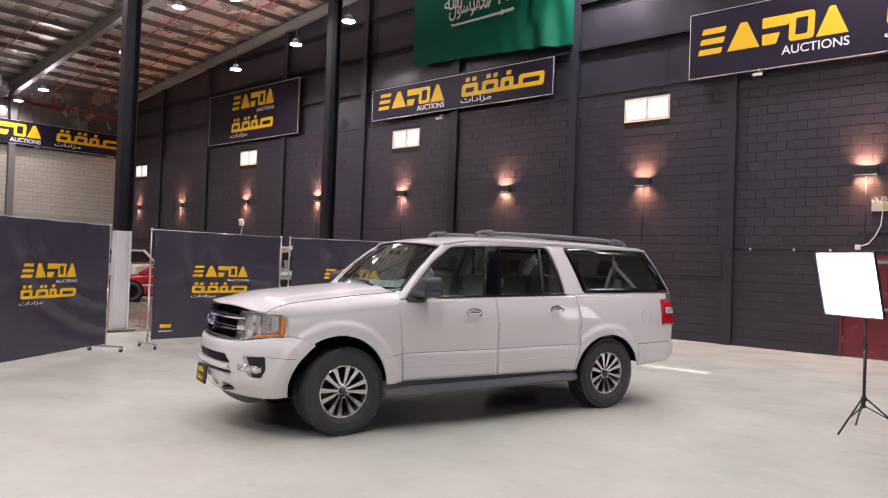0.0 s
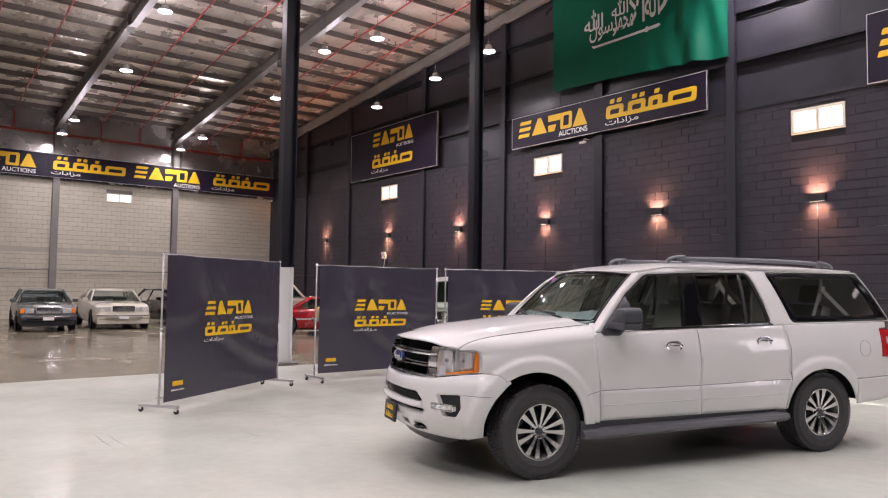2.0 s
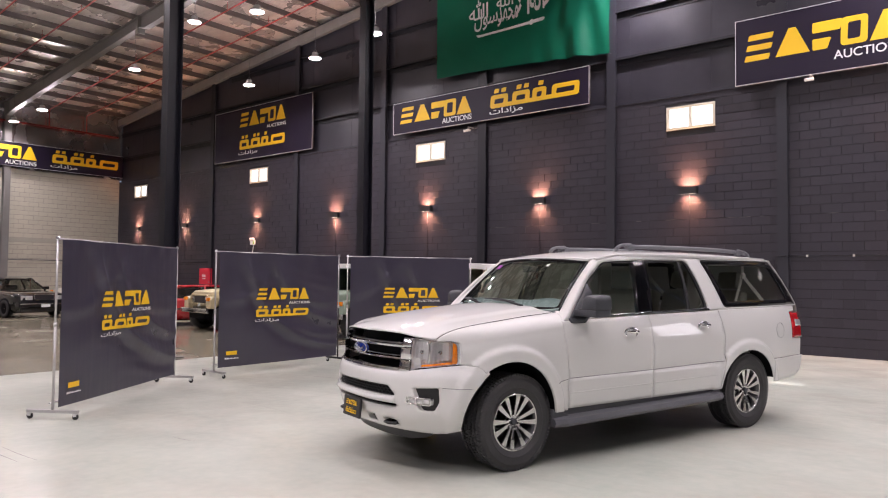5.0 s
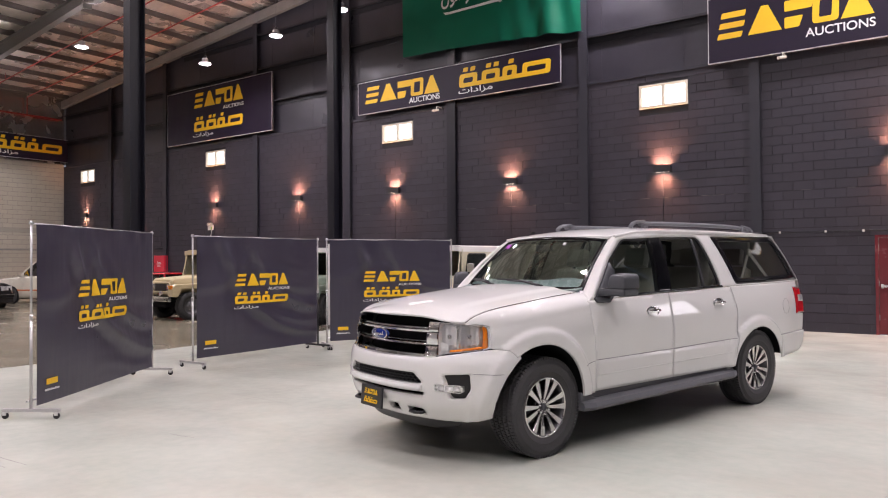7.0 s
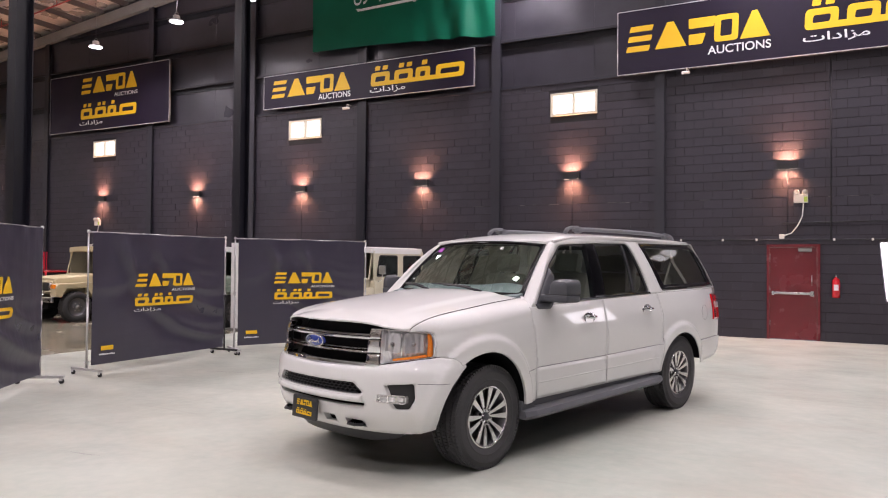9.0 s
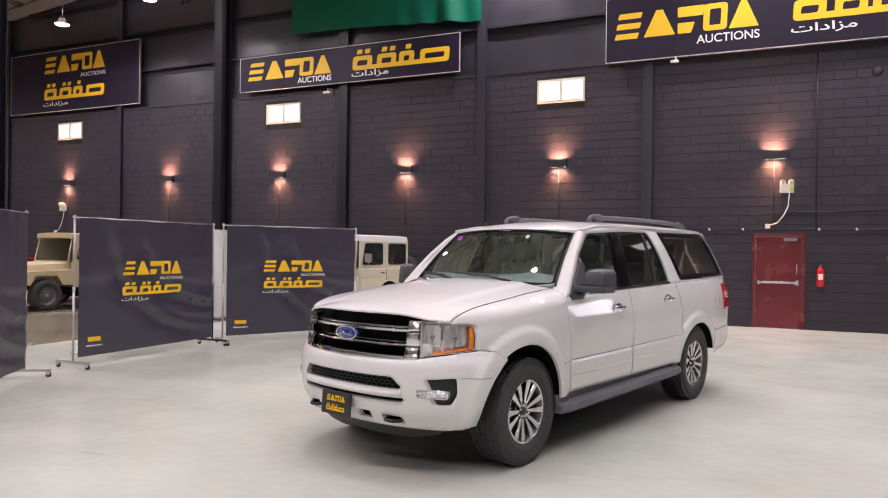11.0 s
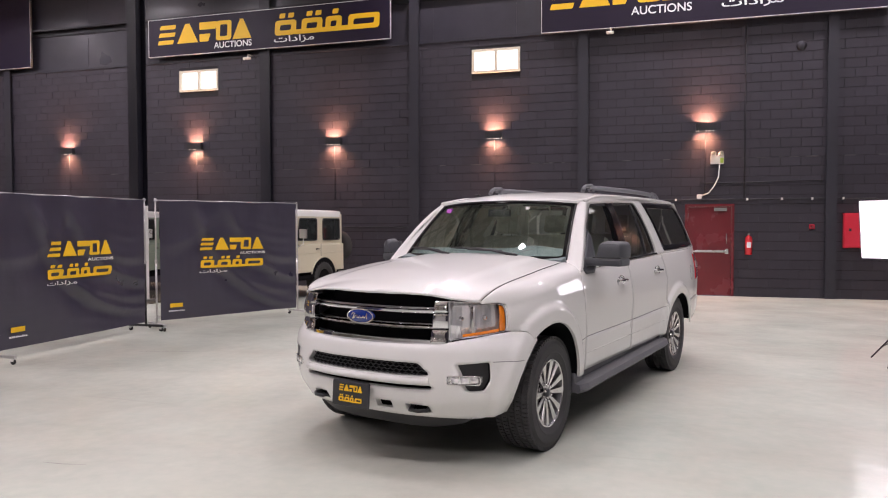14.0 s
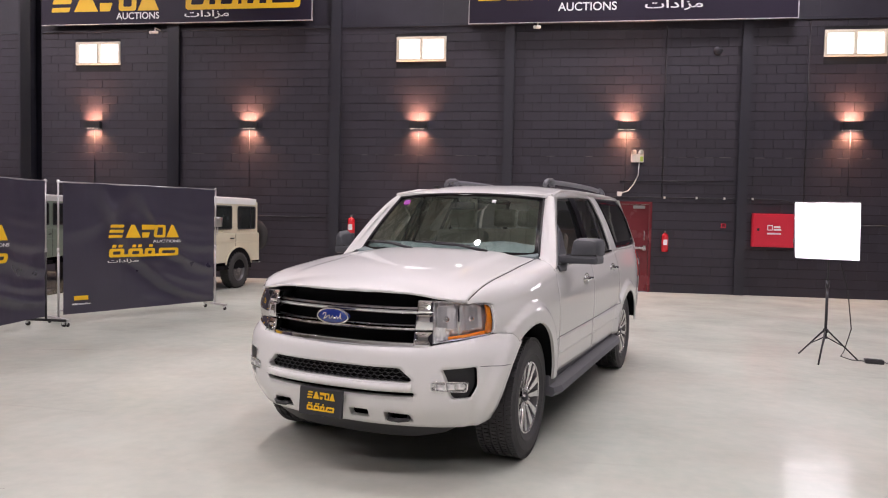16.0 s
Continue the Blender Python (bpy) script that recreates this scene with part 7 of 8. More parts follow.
for g in (1, -1):
    part("door_card", nbox(-2.78, -0.62, min(g * 0.80, g * 0.86), max(g * 0.80, g * 0.86), 0.5, 1.235, 0.01), M_LEATHER, CAR)
    part("rear_trim", nbox(-4.3, -2.85, min(g * 0.78, g * 0.84), max(g * 0.78, g * 0.84), 0.8, 1.29, 0.01), M_LINER, CAR)
    part("seat_belt", ntube([(-2.72, g * 0.72, 1.75), (-2.80, g * 0.76, 1.4), (-2.62, g * 0.62, 0.95)], 0.016, 5), M_LINER, CAR)
    belt = part("rear_belt", strap((-3.60, g * 0.70, 1.86), (-3.62, g * 0.69, 1.66), 0.046), M_LINER, CAR, "cream rear seat belt")
    part("belt_guide", nbox(-3.655, -3.585, min(g * 0.68, g * 0.71), max(g * 0.68, g * 0.71), 1.63, 1.70, 0.012), M_LINER, belt)
    part("belt_webbing", strap((-3.61, g * 0.69, 1.66), (-3.50, g * 0.63, 1.24), 0.046), M_LINER, belt)
    part("belt_webbing", strap((-3.63, g * 0.69, 1.66), (-4.10, g * 0.70, 1.31), 0.046), M_LINER, belt)
    part("pillar_trim", nbox(-2.86, -2.66, min(g * 0.62, g * 0.66), max(g * 0.62, g * 0.66), 1.3, 1.82, 0.02, pose(0, 0, 0)), M_LINER, CAR)

# Wheels.
def tyre_mesh(r=0.405, w=0.262, bead=0.236):
    bm = bmesh.new()
    h = w / 2
    prof = [(bead, -h * 0.80), (bead + 0.02, -h * 0.94), (0.285, -h * 0.995), (0.288, -h * 1.02), (0.294, -h * 1.02), (0.297, -h * 1.005), (0.330, -h * 1.03), (0.352, -h * 1.02), (0.355, -h * 0.995), (0.386, -h * 0.90), (0.394, -h * 0.80)]
    groove = []
    for y in (-0.60, -0.20, 0.20, 0.60):
        groove += [(r - 0.011, h * (y - 0.07)), (r - 0.016, h * (y - 0.05)), (r - 0.016, h * (y + 0.05)), (r - 0.011, h * (y + 0.07))]
    prof += groove + [(0.394, h * 0.80), (0.386, h * 0.90), (0.355, h * 0.995), (0.352, h * 1.02), (0.330, h * 1.03), (0.297, h * 1.005), (0.294, h * 1.02), (0.288, h * 1.02), (0.285, h * 0.995), (bead + 0.02, h * 0.94), (bead, h * 0.80)]
    lathe(bm, prof, 72, "y", None, True)
    for k in range(84):                                    # tread blocks
        for j, (y0, y1) in enumerate(((-0.92, -0.66), (-0.53, -0.27), (-0.13, 0.13), (0.27, 0.53), (0.66, 0.92))):
            m = pose(0, 0, 0, 0, 360 * (k + 0.37 * j) / 84, 0)
            box(bm, r - 0.026, r, h * y0, h * y1, -0.0108, 0.0108, 0, m)
    return bm


def rim_parts():
    out = []
    b = bmesh.new()
    lathe(b, [(0.238, 0.105), (0.246, 0.112), (0.238, 0.118), (0.226, 0.110), (0.214, 0.085), (0.205, 0.02), (0.210, -0.08), (0.236, -0.105)], 48, "y")
    out.append(("barrel", b, M_ALLOYD))
    b = lathe(bmesh.new(), [(0.225, 0.113), (0.234, 0.120), (0.244, 0.117), (0.246, 0.110), (0.236, 0.104)], 48, "y", None, True)
    out.append(("rim_lip", b, M_ALLOY))
    b = lathe(bmesh.new(), [(0.078, 0.040), (0.080, 0.066), (0.070, 0.074), (0.045, 0.080), (0.036, 0.084)], 30, "y")
    out.append(("hub", b, M_ALLOY))
    b = lathe(bmesh.new(), [(0.030, 0.088), (0.030, 0.100), (0.025, 0.106), (0.004, 0.107)], 24, "y")
    out.append(("centre_cap", b, M_GREYPL))
    b = lathe(bmesh.new(), [(0.205, -0.03), (0.205, -0.02), (0.03, -0.02), (0.03, -0.03)], 36, "y", None, True)
    out.append(("brake_disc", b, M_ALLOYD))
    return out


def spoke_mesh():
    """One broad spoke from the hub to the lip, along +x, face at +y."""
    b = bmesh.new()
    rows = [(0.034, 0.0090, 0.088), (0.07, 0.0105, 0.093), (0.10, 0.0125, 0.098), (0.15, 0.0160, 0.106), (0.20, 0.0200, 0.112), (0.232, 0.0250, 0.115)]
    vs = []
    for r, hw, y in rows:
        vs.append([b.verts.new(c) for c in ((r, y - 0.036, -hw * 1.3), (r, y - 0.005, -hw * 1.12), (r, y, -hw), (r, y, hw), (r, y - 0.005, hw * 1.12), (r, y - 0.036, hw * 1.3))])
    for p, q in zip(vs, vs[1:]):
        for j in range(5):
            b.faces.new((p[j], p[j + 1], q[j + 1], q[j]))
    bmesh.ops.recalc_face_normals(b, faces=b.faces)
    return b


def wheel(parent, m, cache):
    w = part("wheel", tyre_mesh() if "tyre" not in cache else cache["tyre"], M_RUBBER, parent, "black road tyre on a twelve-spoke alloy rim", shade=True)
    cache["tyre"] = w.data
    w.matrix_basis = m
    if "parts" not in cache:
        cache["parts"] = [(n, part(n, b, mm, w).data) for n, b, mm in rim_parts()]
        cache["spoke"] = finish(spoke_mesh(), "spoke", M_ALLOY)
        # Black discs on the hub paint the shade of the nut recesses.
        cache["well"] = finish(lathe(bmesh.new(), [(0.015, 0.078), (0.015, 0.0860), (0.013, 0.0868), (0.001, 0.0868)], 14, "y"), "nut_well_shade", M_UNDER)
        cache["nut"] = finish(lathe(bmesh.new(), [(0.011, 0.082), (0.011, 0.100), (0.006, 0.106), (0.001, 0.107)], 8, "y"), "wheel_nut", M_CHROME)
    else:
        for n, me in cache["parts"]:
            part(n, me, None, w)
    for k in range(6):
        for d in (-13, 13):
            part("spoke", cache["spoke"], None, w).matrix_basis = pose(0, 0, 0, 0, 60 * k + d, 0)
        part("nut_well_shade", cache["well"], None, w).matrix_basis = pose(0, 0, 0, 0, 60 * k + 30, 0) @ pose(0.057, 0, 0)
        part("wheel_nut", cache["nut"], None, w).matrix_basis = pose(0, 0, 0, 0, 60 * k + 30, 0) @ pose(0.057, 0.003, 0)
    return w


WC = {}
STEER = 1
wheel(CAR, pose(0, 0.815, HUBZ - 0.003, 0, 8, STEER), WC)
wheel(CAR, pose(0, -0.815, HUBZ - 0.003, 0, 20, STEER + 180), WC)
wheel(CAR, pose(-3.322, 0.815, HUBZ - 0.003, 0, 33, 0), WC)
wheel(CAR, pose(-3.322, -0.815, HUBZ - 0.003, 0, 5, 180), WC)

# ---- parked cars at the back: x forward from the middle, y left ----
M_OLDLAMP = mat("old_headlamp_glass", (0.50, 0.51, 0.50), 0.28, metal=0.3, var=0.15, bump=0.3, fine=60)
M_VANGL = mat("dark_van_glass", (0.022, 0.026, 0.025), 0.08, var=0.5, big=3.0, bump=0.0, rvar=0.03)
M_TYREB = mat("old_tyre_rubber", (0.03, 0.03, 0.03), 0.8, bump=0.2)
M_CARGL = glass("old_car_glass", (0.45, 0.50, 0.48), 0.01, 1.5)


def road_wheel(parent, x, y, r, w, rim_m, cache, lug=False):
    """A plain wheel; y is the outer face, its sign the side."""
    key = (r, w, rim_m.name)
    g = 1 if y > 0 else -1
    if key not in cache:
        h = w / 2
        ty = lathe(bmesh.new(), [(r * 0.6, -h), (r * 0.82, -h * 1.05), (r * 0.97, -h * 0.9), (r, -h * 0.7), (r, h * 0.7), (r * 0.97, h * 0.9), (r * 0.82, h * 1.05), (r * 0.6, h)], 28, "y", None, True)
        if lug:
            for k in range(28):
                m = pose(0, 0, 0, 0, 360 * k / 28, 0)
                for s in (-1, 1):
                    box(ty, r - 0.02, r + 0.012, s * h * 0.55 - 0.03, s * h * 0.55 + 0.04, -0.018, 0.018, 0, m)
        ri = lathe(bmesh.new(), [(r * 0.62, h * 0.9), (r * 0.56, h * 0.7), (r * 0.42, h * 0.45), (r * 0.25, h * 0.75), (r * 0.10, h * 0.85), (0.01, h * 0.86)], 24, "y")
        cache[key] = (finish(ty, "tyre", M_TYREB), finish(ri, "rim", rim_m))
    t = part("wheel", cache[key][0], None, parent)
    t.matrix_basis = pose(x, y - g * w / 2, r, 0, 0, 0 if g > 0 else 180)
    rim = part("rim", cache[key][1], None, t)
    if lug:
        part("hub_cap", lathe(bmesh.new(), [(r * 0.13, w * 0.30), (r * 0.13, w * 0.47), (r * 0.09, w * 0.52), (0.005, w * 0.53)], 14, "y"), M_STEELG, rim)
        for k in range(6):
            part("wheel_nut", lathe(bmesh.new(), [(0.014, w * 0.34), (0.014, w * 0.40), (0.002, w * 0.41)], 6, "y", pose(0, 0, 0, 0, 60 * k, 0) @ pose(r * 0.27, 0, 0)), M_STEELG, rim)
    return t


def loft(stations, n=7):
    """Body from stations (x, half width, low z, high z, corner): a closed skin."""
    bm, rings = bmesh.new(), []
    for x, w, z0, z1, c in stations:
        half = [(w * 0.90, z0), (w * 0.985, z0 + 0.10 * (z1 - z0)), (w, z0 + 0.45 * (z1 - z0)), (w * 0.985, z1 - c)]
        half += [(w * 0.985 - c * 1.2 * (1 - math.cos(a)), z1 - c + c * math.sin(a)) for a in (0.52, 1.05, 1.57)]
        pts = half + [(half[-1][0] * 0.5, z1 + 0.012), (0, z1 + 0.02)]
        ring = pts + [(-y, z) for y, z in pts[-2::-1]]
        rings.append([bm.verts.new((x, y, z)) for y, z in ring])
    for a, b in zip(rings, rings[1:]):
        for k in range(len(a) - 1):
            bm.faces.new((a[k], a[k + 1], b[k + 1], b[k])).smooth = True
        bm.faces.new((a[-1], a[0], b[0], b[-1]))
    bm.faces.new(rings[0])
    bm.faces.new(rings[-1][::-1])
    bmesh.ops.recalc_face_normals(bm, faces=bm.faces)
    return bm


def slab(parent, name, quad, t, material, label=""):
    """A flat four-cornered plate in space, t thick along its normal."""
    q = [Vector(p) for p in quad]
    n = (q[1] - q[0]).cross(q[3] - q[0]).normalized() * t
    bm = bmesh.new()
    if "glass" in material.name:                            # a pane is one skin
        bm.faces.new([bm.verts.new(p) for p in q])
        return part(name, bm, material, parent, label)
    a, b = [bm.verts.new(p) for p in q], [bm.verts.new(p + n) for p in q]
    bm.faces.new(a[::-1]), bm.faces.new(b)
    for i in range(4):
        bm.faces.new((a[i], a[(i + 1) % 4], b[(i + 1) % 4], b[i]))
    bmesh.ops.recalc_face_normals(bm, faces=bm.faces)
    return part(name, bm, material, parent, label)


def sedan(m, paint, label, L=4.8, W=0.88, hood=0.92, roof=1.42, trunk=0.95, grille="box", chrome=True, cabin=(0.55, -1.55), cache={}, rim=None, roof_m=None, lamps="rect", trim=None, corner=True):
    t = thing("parked_car", m, label, "car", "parked cars")
    f, r = L / 2, -L / 2
    ax, bx = f - 0.85, r + 0.95
    st = [(f, W * 0.80, 0.36, hood - 0.24, 0.05), (f - 0.07, W * 0.92, 0.26, hood - 0.135, 0.07), (f - 0.5, W * 0.985, 0.22, hood - 0.055, 0.09), (cabin[0] + 0.55, W, 0.20, hood + 0.01, 0.08),
          (0.0, W, 0.20, hood + 0.02, 0.06), (cabin[1] - 0.1, W, 0.20, trunk + 0.02, 0.07), (r + 0.4, W * 0.98, 0.24, trunk, 0.09), (r + 0.05, W * 0.93, 0.28, trunk - 0.06, 0.07), (r, W * 0.86, 0.36, trunk - 0.18, 0.05)]
    part("body", loft(st), paint, t)
    zb, zr = hood + 0.02, roof
    x0, x1, x2, x3 = cabin[0] + 0.62, cabin[0], cabin[1] + 0.55, cabin[1]     # screen foot, screen head, rear head, rear foot
    wb, wr = W * 0.93, W * 0.72
    o = rounded([(x1 + 0.05, -wr), (x1 + 0.05, wr), (x2 - 0.05, wr), (x2 - 0.05, -wr)], 0.12)
    part("roof", sheet(o, lambda u, v: Vector((u, v, zr - 0.05 * (abs(v) / wr) ** 3 - 0.06 * ((u - (x1 + x2) / 2) / (x1 - x2) * 2) ** 4)), 0.15, (), 0.04, (0, 0, -1)), roof_m or paint, t)
    slab(t, "windscreen", [(x0, -wb + 0.05, zb), (x0, wb - 0.05, zb), (x1, wr - 0.03, zr - 0.06), (x1, -wr + 0.03, zr - 0.06)], 0.01, M_CARGL).visible_shadow = False
    slab(t, "rear_screen", [(x3, wb - 0.05, zb), (x3, -wb + 0.05, zb), (x2, -wr + 0.03, zr - 0.06), (x2, wr - 0.03, zr - 0.06)], 0.01, M_CARGL).visible_shadow = False
    mid = (x1 + x2) / 2
    for g in (1, -1):
        for a, b, c, d in ((x0 - 0.08, x1 - 0.03, mid + 0.04, mid + 0.03), (mid - 0.04, mid - 0.03, x3 + 0.22, x2 + 0.06)):
            q = [(a, g * wb, zb + 0.01), (c, g * wb, zb + 0.01), (d, g * wr, zr - 0.07), (b, g * wr, zr - 0.07)]
            slab(t, "side_glass", q if g < 0 else q[::-1], 0.008, M_CARGL).visible_shadow = False
        for a, b, rr in (((x0, g * (wb - 0.02), zb), (x1, g * (wr - 0.01), zr - 0.06), 0.035), ((mid, g * wb, zb), (mid, g * wr, zr - 0.06), 0.032), ((x3, g * (wb - 0.02), zb), (x2, g * (wr - 0.01), zr - 0.06), 0.055)):
            part("pillar", ntube([a, b], rr, 8), paint, t)
        part("roof_rail_edge", ntube([(x1, g * wr, zr - 0.06), (x2, g * wr, zr - 0.06)], 0.028, 8), paint, t)
        part("side_moulding", nbox(r + 0.3, f - 0.3, g * W * 0.985 - 0.012, g * W * 0.985 + 0.012, 0.50, 0.56, 0.005), trim or M_BLKPL, t)
        part("door_handle", nbox(-0.02, 0.16, g * W - 0.012, g * W + 0.02, hood - 0.13, hood - 0.10, 0.005), M_CHROME, t)
        part("door_mirror", nbox(x0 - 0.28, x0 - 0.14, min(g * (W - 0.02), g * (W + 0.16)), max(g * (W - 0.02), g * (W + 0.16)), hood + 0.03, hood + 0.15, 0.03), paint, t)
        for xa in (ax, bx):
            # Black disc on the closed body side, for the shade round the wheel.
            part("wheel_well_shade", lathe(bmesh.new(), [(0.37, -0.02), (0.37, 0.012), (0.30, 0.014), (0.02, 0.014)], 26, "y", pose(xa, g * W * 0.985, 0.33, 0, 0, 0 if g > 0 else 180)), M_UNDER, t)
            road_wheel(t, xa, g * (W + 0.015), 0.32, 0.2, rim or M_ALLOY, cache)
        if lamps == "rect":
            part("headlamp", nbox(f - 0.10, f + 0.012, min(g * 0.42, g * 0.68), max(g * 0.42, g * 0.68), hood - 0.31, hood - 0.155, 0.02), M_OLDLAMP, t, "clear headlamp")
            part("indicator", nbox(f - 0.16, f - 0.01, min(g * 0.685, g * 0.815), max(g * 0.685, g * 0.815), hood - 0.31, hood - 0.155, 0.015), M_AMBER if corner else M_OLDLAMP, t, "amber indicator" if corner else "clear corner lamp")
        else:
            part("headlamp", lathe(bmesh.new(), [(0.10, -0.05), (0.105, 0.015), (0.09, 0.03), (0.02, 0.035)], 20, "x", pose(f - 0.02, g * 0.56, hood - 0.18)), M_OLDLAMP, t, "round headlamp")
    gw = 0.36 if grille == "box" else 0.42
    g0 = part("grille", nbox(f - 0.08, f + 0.015, -gw, gw, hood - 0.31, hood - 0.125, 0.015), M_BLKPL, t)
    for k in range(5):
        part("grille_bar", nbox(f + 0.012, f + 0.022, -gw + 0.01, gw - 0.01, hood - 0.295 + 0.037 * k, hood - 0.28 + 0.037 * k), M_CHROME, g0)
    part("grille_rim", ntube([(f + 0.018, y, z) for y, z in rounded([(-gw, hood - 0.315), (gw, hood - 0.315), (gw, hood - 0.12), (-gw, hood - 0.12)], 0.03)], 0.012, 6, True), M_CHROME, g0)
    for x, s in ((f, 1), (r, -1)):
        o = rounded([(x - 0.25 * s, -W * 0.98), (x + 0.03 * s, -W * 0.93), (x + 0.11 * s, -0.3), (x + 0.11 * s, 0.3), (x + 0.03 * s, W * 0.93), (x - 0.25 * s, W * 0.98)], 0.08)
        part("bumper", prism(bmesh.new(), o, 0.38, 0.55, "z", 0.02), paint if not chrome else (trim or M_BLKPL), t)
        part("bumper_strip", ntube([(x + 0.04 * s, -W * 0.92, 0.50), (x + 0.12 * s, -0.3, 0.50), (x + 0.12 * s, 0.3, 0.50), (x + 0.04 * s, W * 0.92, 0.50)], 0.018, 6), M_CHROME, t)
    part("valance", nbox(f - 0.30, f + 0.02, -W * 0.90, W * 0.90, 0.20, 0.385, 0.03), M_BLKPL if corner else paint, t, "dark panel under the bumper" if corner else "")
    # A black bar on the bumper paints a slot's shade; nothing is cut.
    part("intake_slot_shade", nbox(f + 0.10, f + 0.117, -0.62, 0.62, 0.405, 0.425), M_UNDER, t)
    part("front_plate", nbox(f + 0.11, f + 0.125, -0.16, 0.16, 0.38, 0.49, 0.004), M_PRINTW, t)
    part("underside", nbox(r + 0.3, f - 0.3, -W * 0.8, W * 0.8, 0.17, 0.3), M_UNDER, t)
    for x, y in ((0.1, 0.38), (0.1, -0.38), (-0.85, 0.0)):
        part("seat", nbox(x - 0.55, x - 0.38, y - (0.25 if y else 0.6), y + (0.25 if y else 0.6), 0.55, 1.12, 0.06), M_DASH, t)
    return t


def offroader(m, paint, roof_m, label, L=4.2, long_top=True, H=1.95, spare=True, cache={}, top=True, nose_l=1.35):
    """Square-cut 4x4 with round lamps and separate wings."""
    t = thing("parked_offroader", m, label, "car", "parked off-roaders")
    f, r, W = L / 2, -L / 2, 0.80
    hx = f - nose_l                                         # bulkhead
    zf, zb, zh = 0.50, 1.18, 1.20
    part("tub", nbox(r, hx, -W, W, zf + 0.06, zb, 0.03), paint, t)
    part("bonnet", loft([(f - 0.22, 0.52, zf + 0.2, zh - 0.10, 0.06), (f - 0.30, 0.56, zf + 0.15, zh - 0.05, 0.06), (hx + 0.3, 0.62, zf + 0.15, zh, 0.06), (hx - 0.02, 0.66, zf + 0.15, zh + 0.02, 0.06)]), paint, t)
    for g in (1, -1):
        o = [(hx + 0.02, 0.62), (hx + 0.02, 1.02), (f - 0.18, 0.98), (f - 0.10, 0.90), (f - 0.10, 0.66), (f - 0.25, 0.64), (f - 0.38, 0.86), (f - 0.92, 0.86), (f - 1.08, 0.62)]
        part("front_wing", prism(bmesh.new(), o, min(g * 0.54, g * 0.80), max(g * 0.54, g * 0.80), "y", 0.02), paint, t)
        part("headlamp", lathe(bmesh.new(), [(0.10, -0.06), (0.11, 0.01), (0.095, 0.03), (0.02, 0.035)], 20, "x", pose(f - 0.20, g * 0.40, 0.90)), M_FOG, t, "round headlamp in a chrome ring")
        part("indicator", nbox(f - 0.13, f - 0.06, min(g * 0.60, g * 0.76), max(g * 0.60, g * 0.76), 0.86, 0.965, 0.02), M_AMBER, t)
        rx = r + 0.85
        for xa in (f - 0.65, rx):
            if xa == rx:
                ar = [(rx + 0.50 * math.cos(a), 0.42 + 0.47 * math.sin(a)) for a in (math.pi * k / 14 for k in range(15))]
                # Solid black half disc in place of the shaded hollow of the arch.
                part("wheel_arch_shade", prism(bmesh.new(), ar, min(g * 0.5, g * 0.812), max(g * 0.5, g * 0.812), "y"), M_UNDER, t)
                part("arch_lip", ntube([(x, g * 0.815, z) for x, z in ar[1:-1]], 0.018, 6), paint, t)
            road_wheel(t, xa, g * 0.83, 0.385, 0.25, M_ALLOYD, cache, True)
        # door line, window panels with frames
        wx = [hx - 0.02, hx - 0.92, hx - 1.0, r + 0.06] if long_top else [hx - 0.02, hx - 0.92]
        z0, z1, wt = zb + 0.07, H - 0.19, W - 0.07
        for a, b in zip(wx[::2], wx[1::2]) if top else ():
            nwin = 1 if a - b < 1.2 else 2
            for k in range(nwin):
                p, q = lerp(a, b, k / nwin) - 0.09, lerp(a, b, (k + 1) / nwin) + 0.09
                gl = prism(bmesh.new(), rounded([(p, z0 + 0.03), (q, z0 + 0.03), (q, z1 - 0.03), (p - (0.10 if k == 0 and a == wx[0] else 0), z1 - 0.03)], 0.05), min(g * (W - 0.045), g * (W - 0.035)), max(g * (W - 0.045), g * (W - 0.035)), "y")
                if nwin == 1 and a != wx[0] and a - b > 0.6:
                    part("sliding_rail", nbox(lerp(p, q, 0.72) - 0.012, lerp(p, q, 0.72) + 0.012, min(g * (W - 0.036), g * (W - 0.024)), max(g * (W - 0.036), g * (W - 0.024)), z0 + 0.04, z1 - 0.04), M_BLKPL, t)
                part("side_window", gl, M_VANGL, t, "dark side window")
                rim = rounded([(p + 0.01, z0 + 0.02), (q - 0.01, z0 + 0.02), (q - 0.01, z1 - 0.02), (p - (0.09 if k == 0 and a == wx[0] else -0.01), z1 - 0.02)], 0.05)
                part("window_seal", ntube([(x, g * (W - 0.03), z) for x, z in rim], 0.012, 6, True), M_BLKPL, t)
        if top:
            part("side_panel", nbox(wx[-1] - 0.04, hx + 0.0, min(g * (W - 0.07), g * (W - 0.042)), max(g * (W - 0.07), g * (W - 0.042)), zb - 0.02, H - 0.10, 0.01), paint, t)
        # The tub is closed; a black strip paints the shade of the door edge.
        part("door_gap_shade", nbox(hx - 0.955, hx - 0.945, min(g * W, g * (W + 0.003)), max(g * W, g * (W + 0.003)), zf + 0.1, zb), M_UNDER, t)
        part("door_handle", nbox(hx - 0.86, hx - 0.74, min(g * W, g * (W + 0.025)), max(g * W, g * (W + 0.025)), 1.06, 1.085, 0.005), M_BLKPL, t)
        part("door_mirror", nbox(hx - 0.16, hx - 0.10, min(g * (W + 0.02), g * (W + 0.20)), max(g * (W + 0.02), g * (W + 0.20)), 1.32, 1.52, 0.02), M_ALU, t)
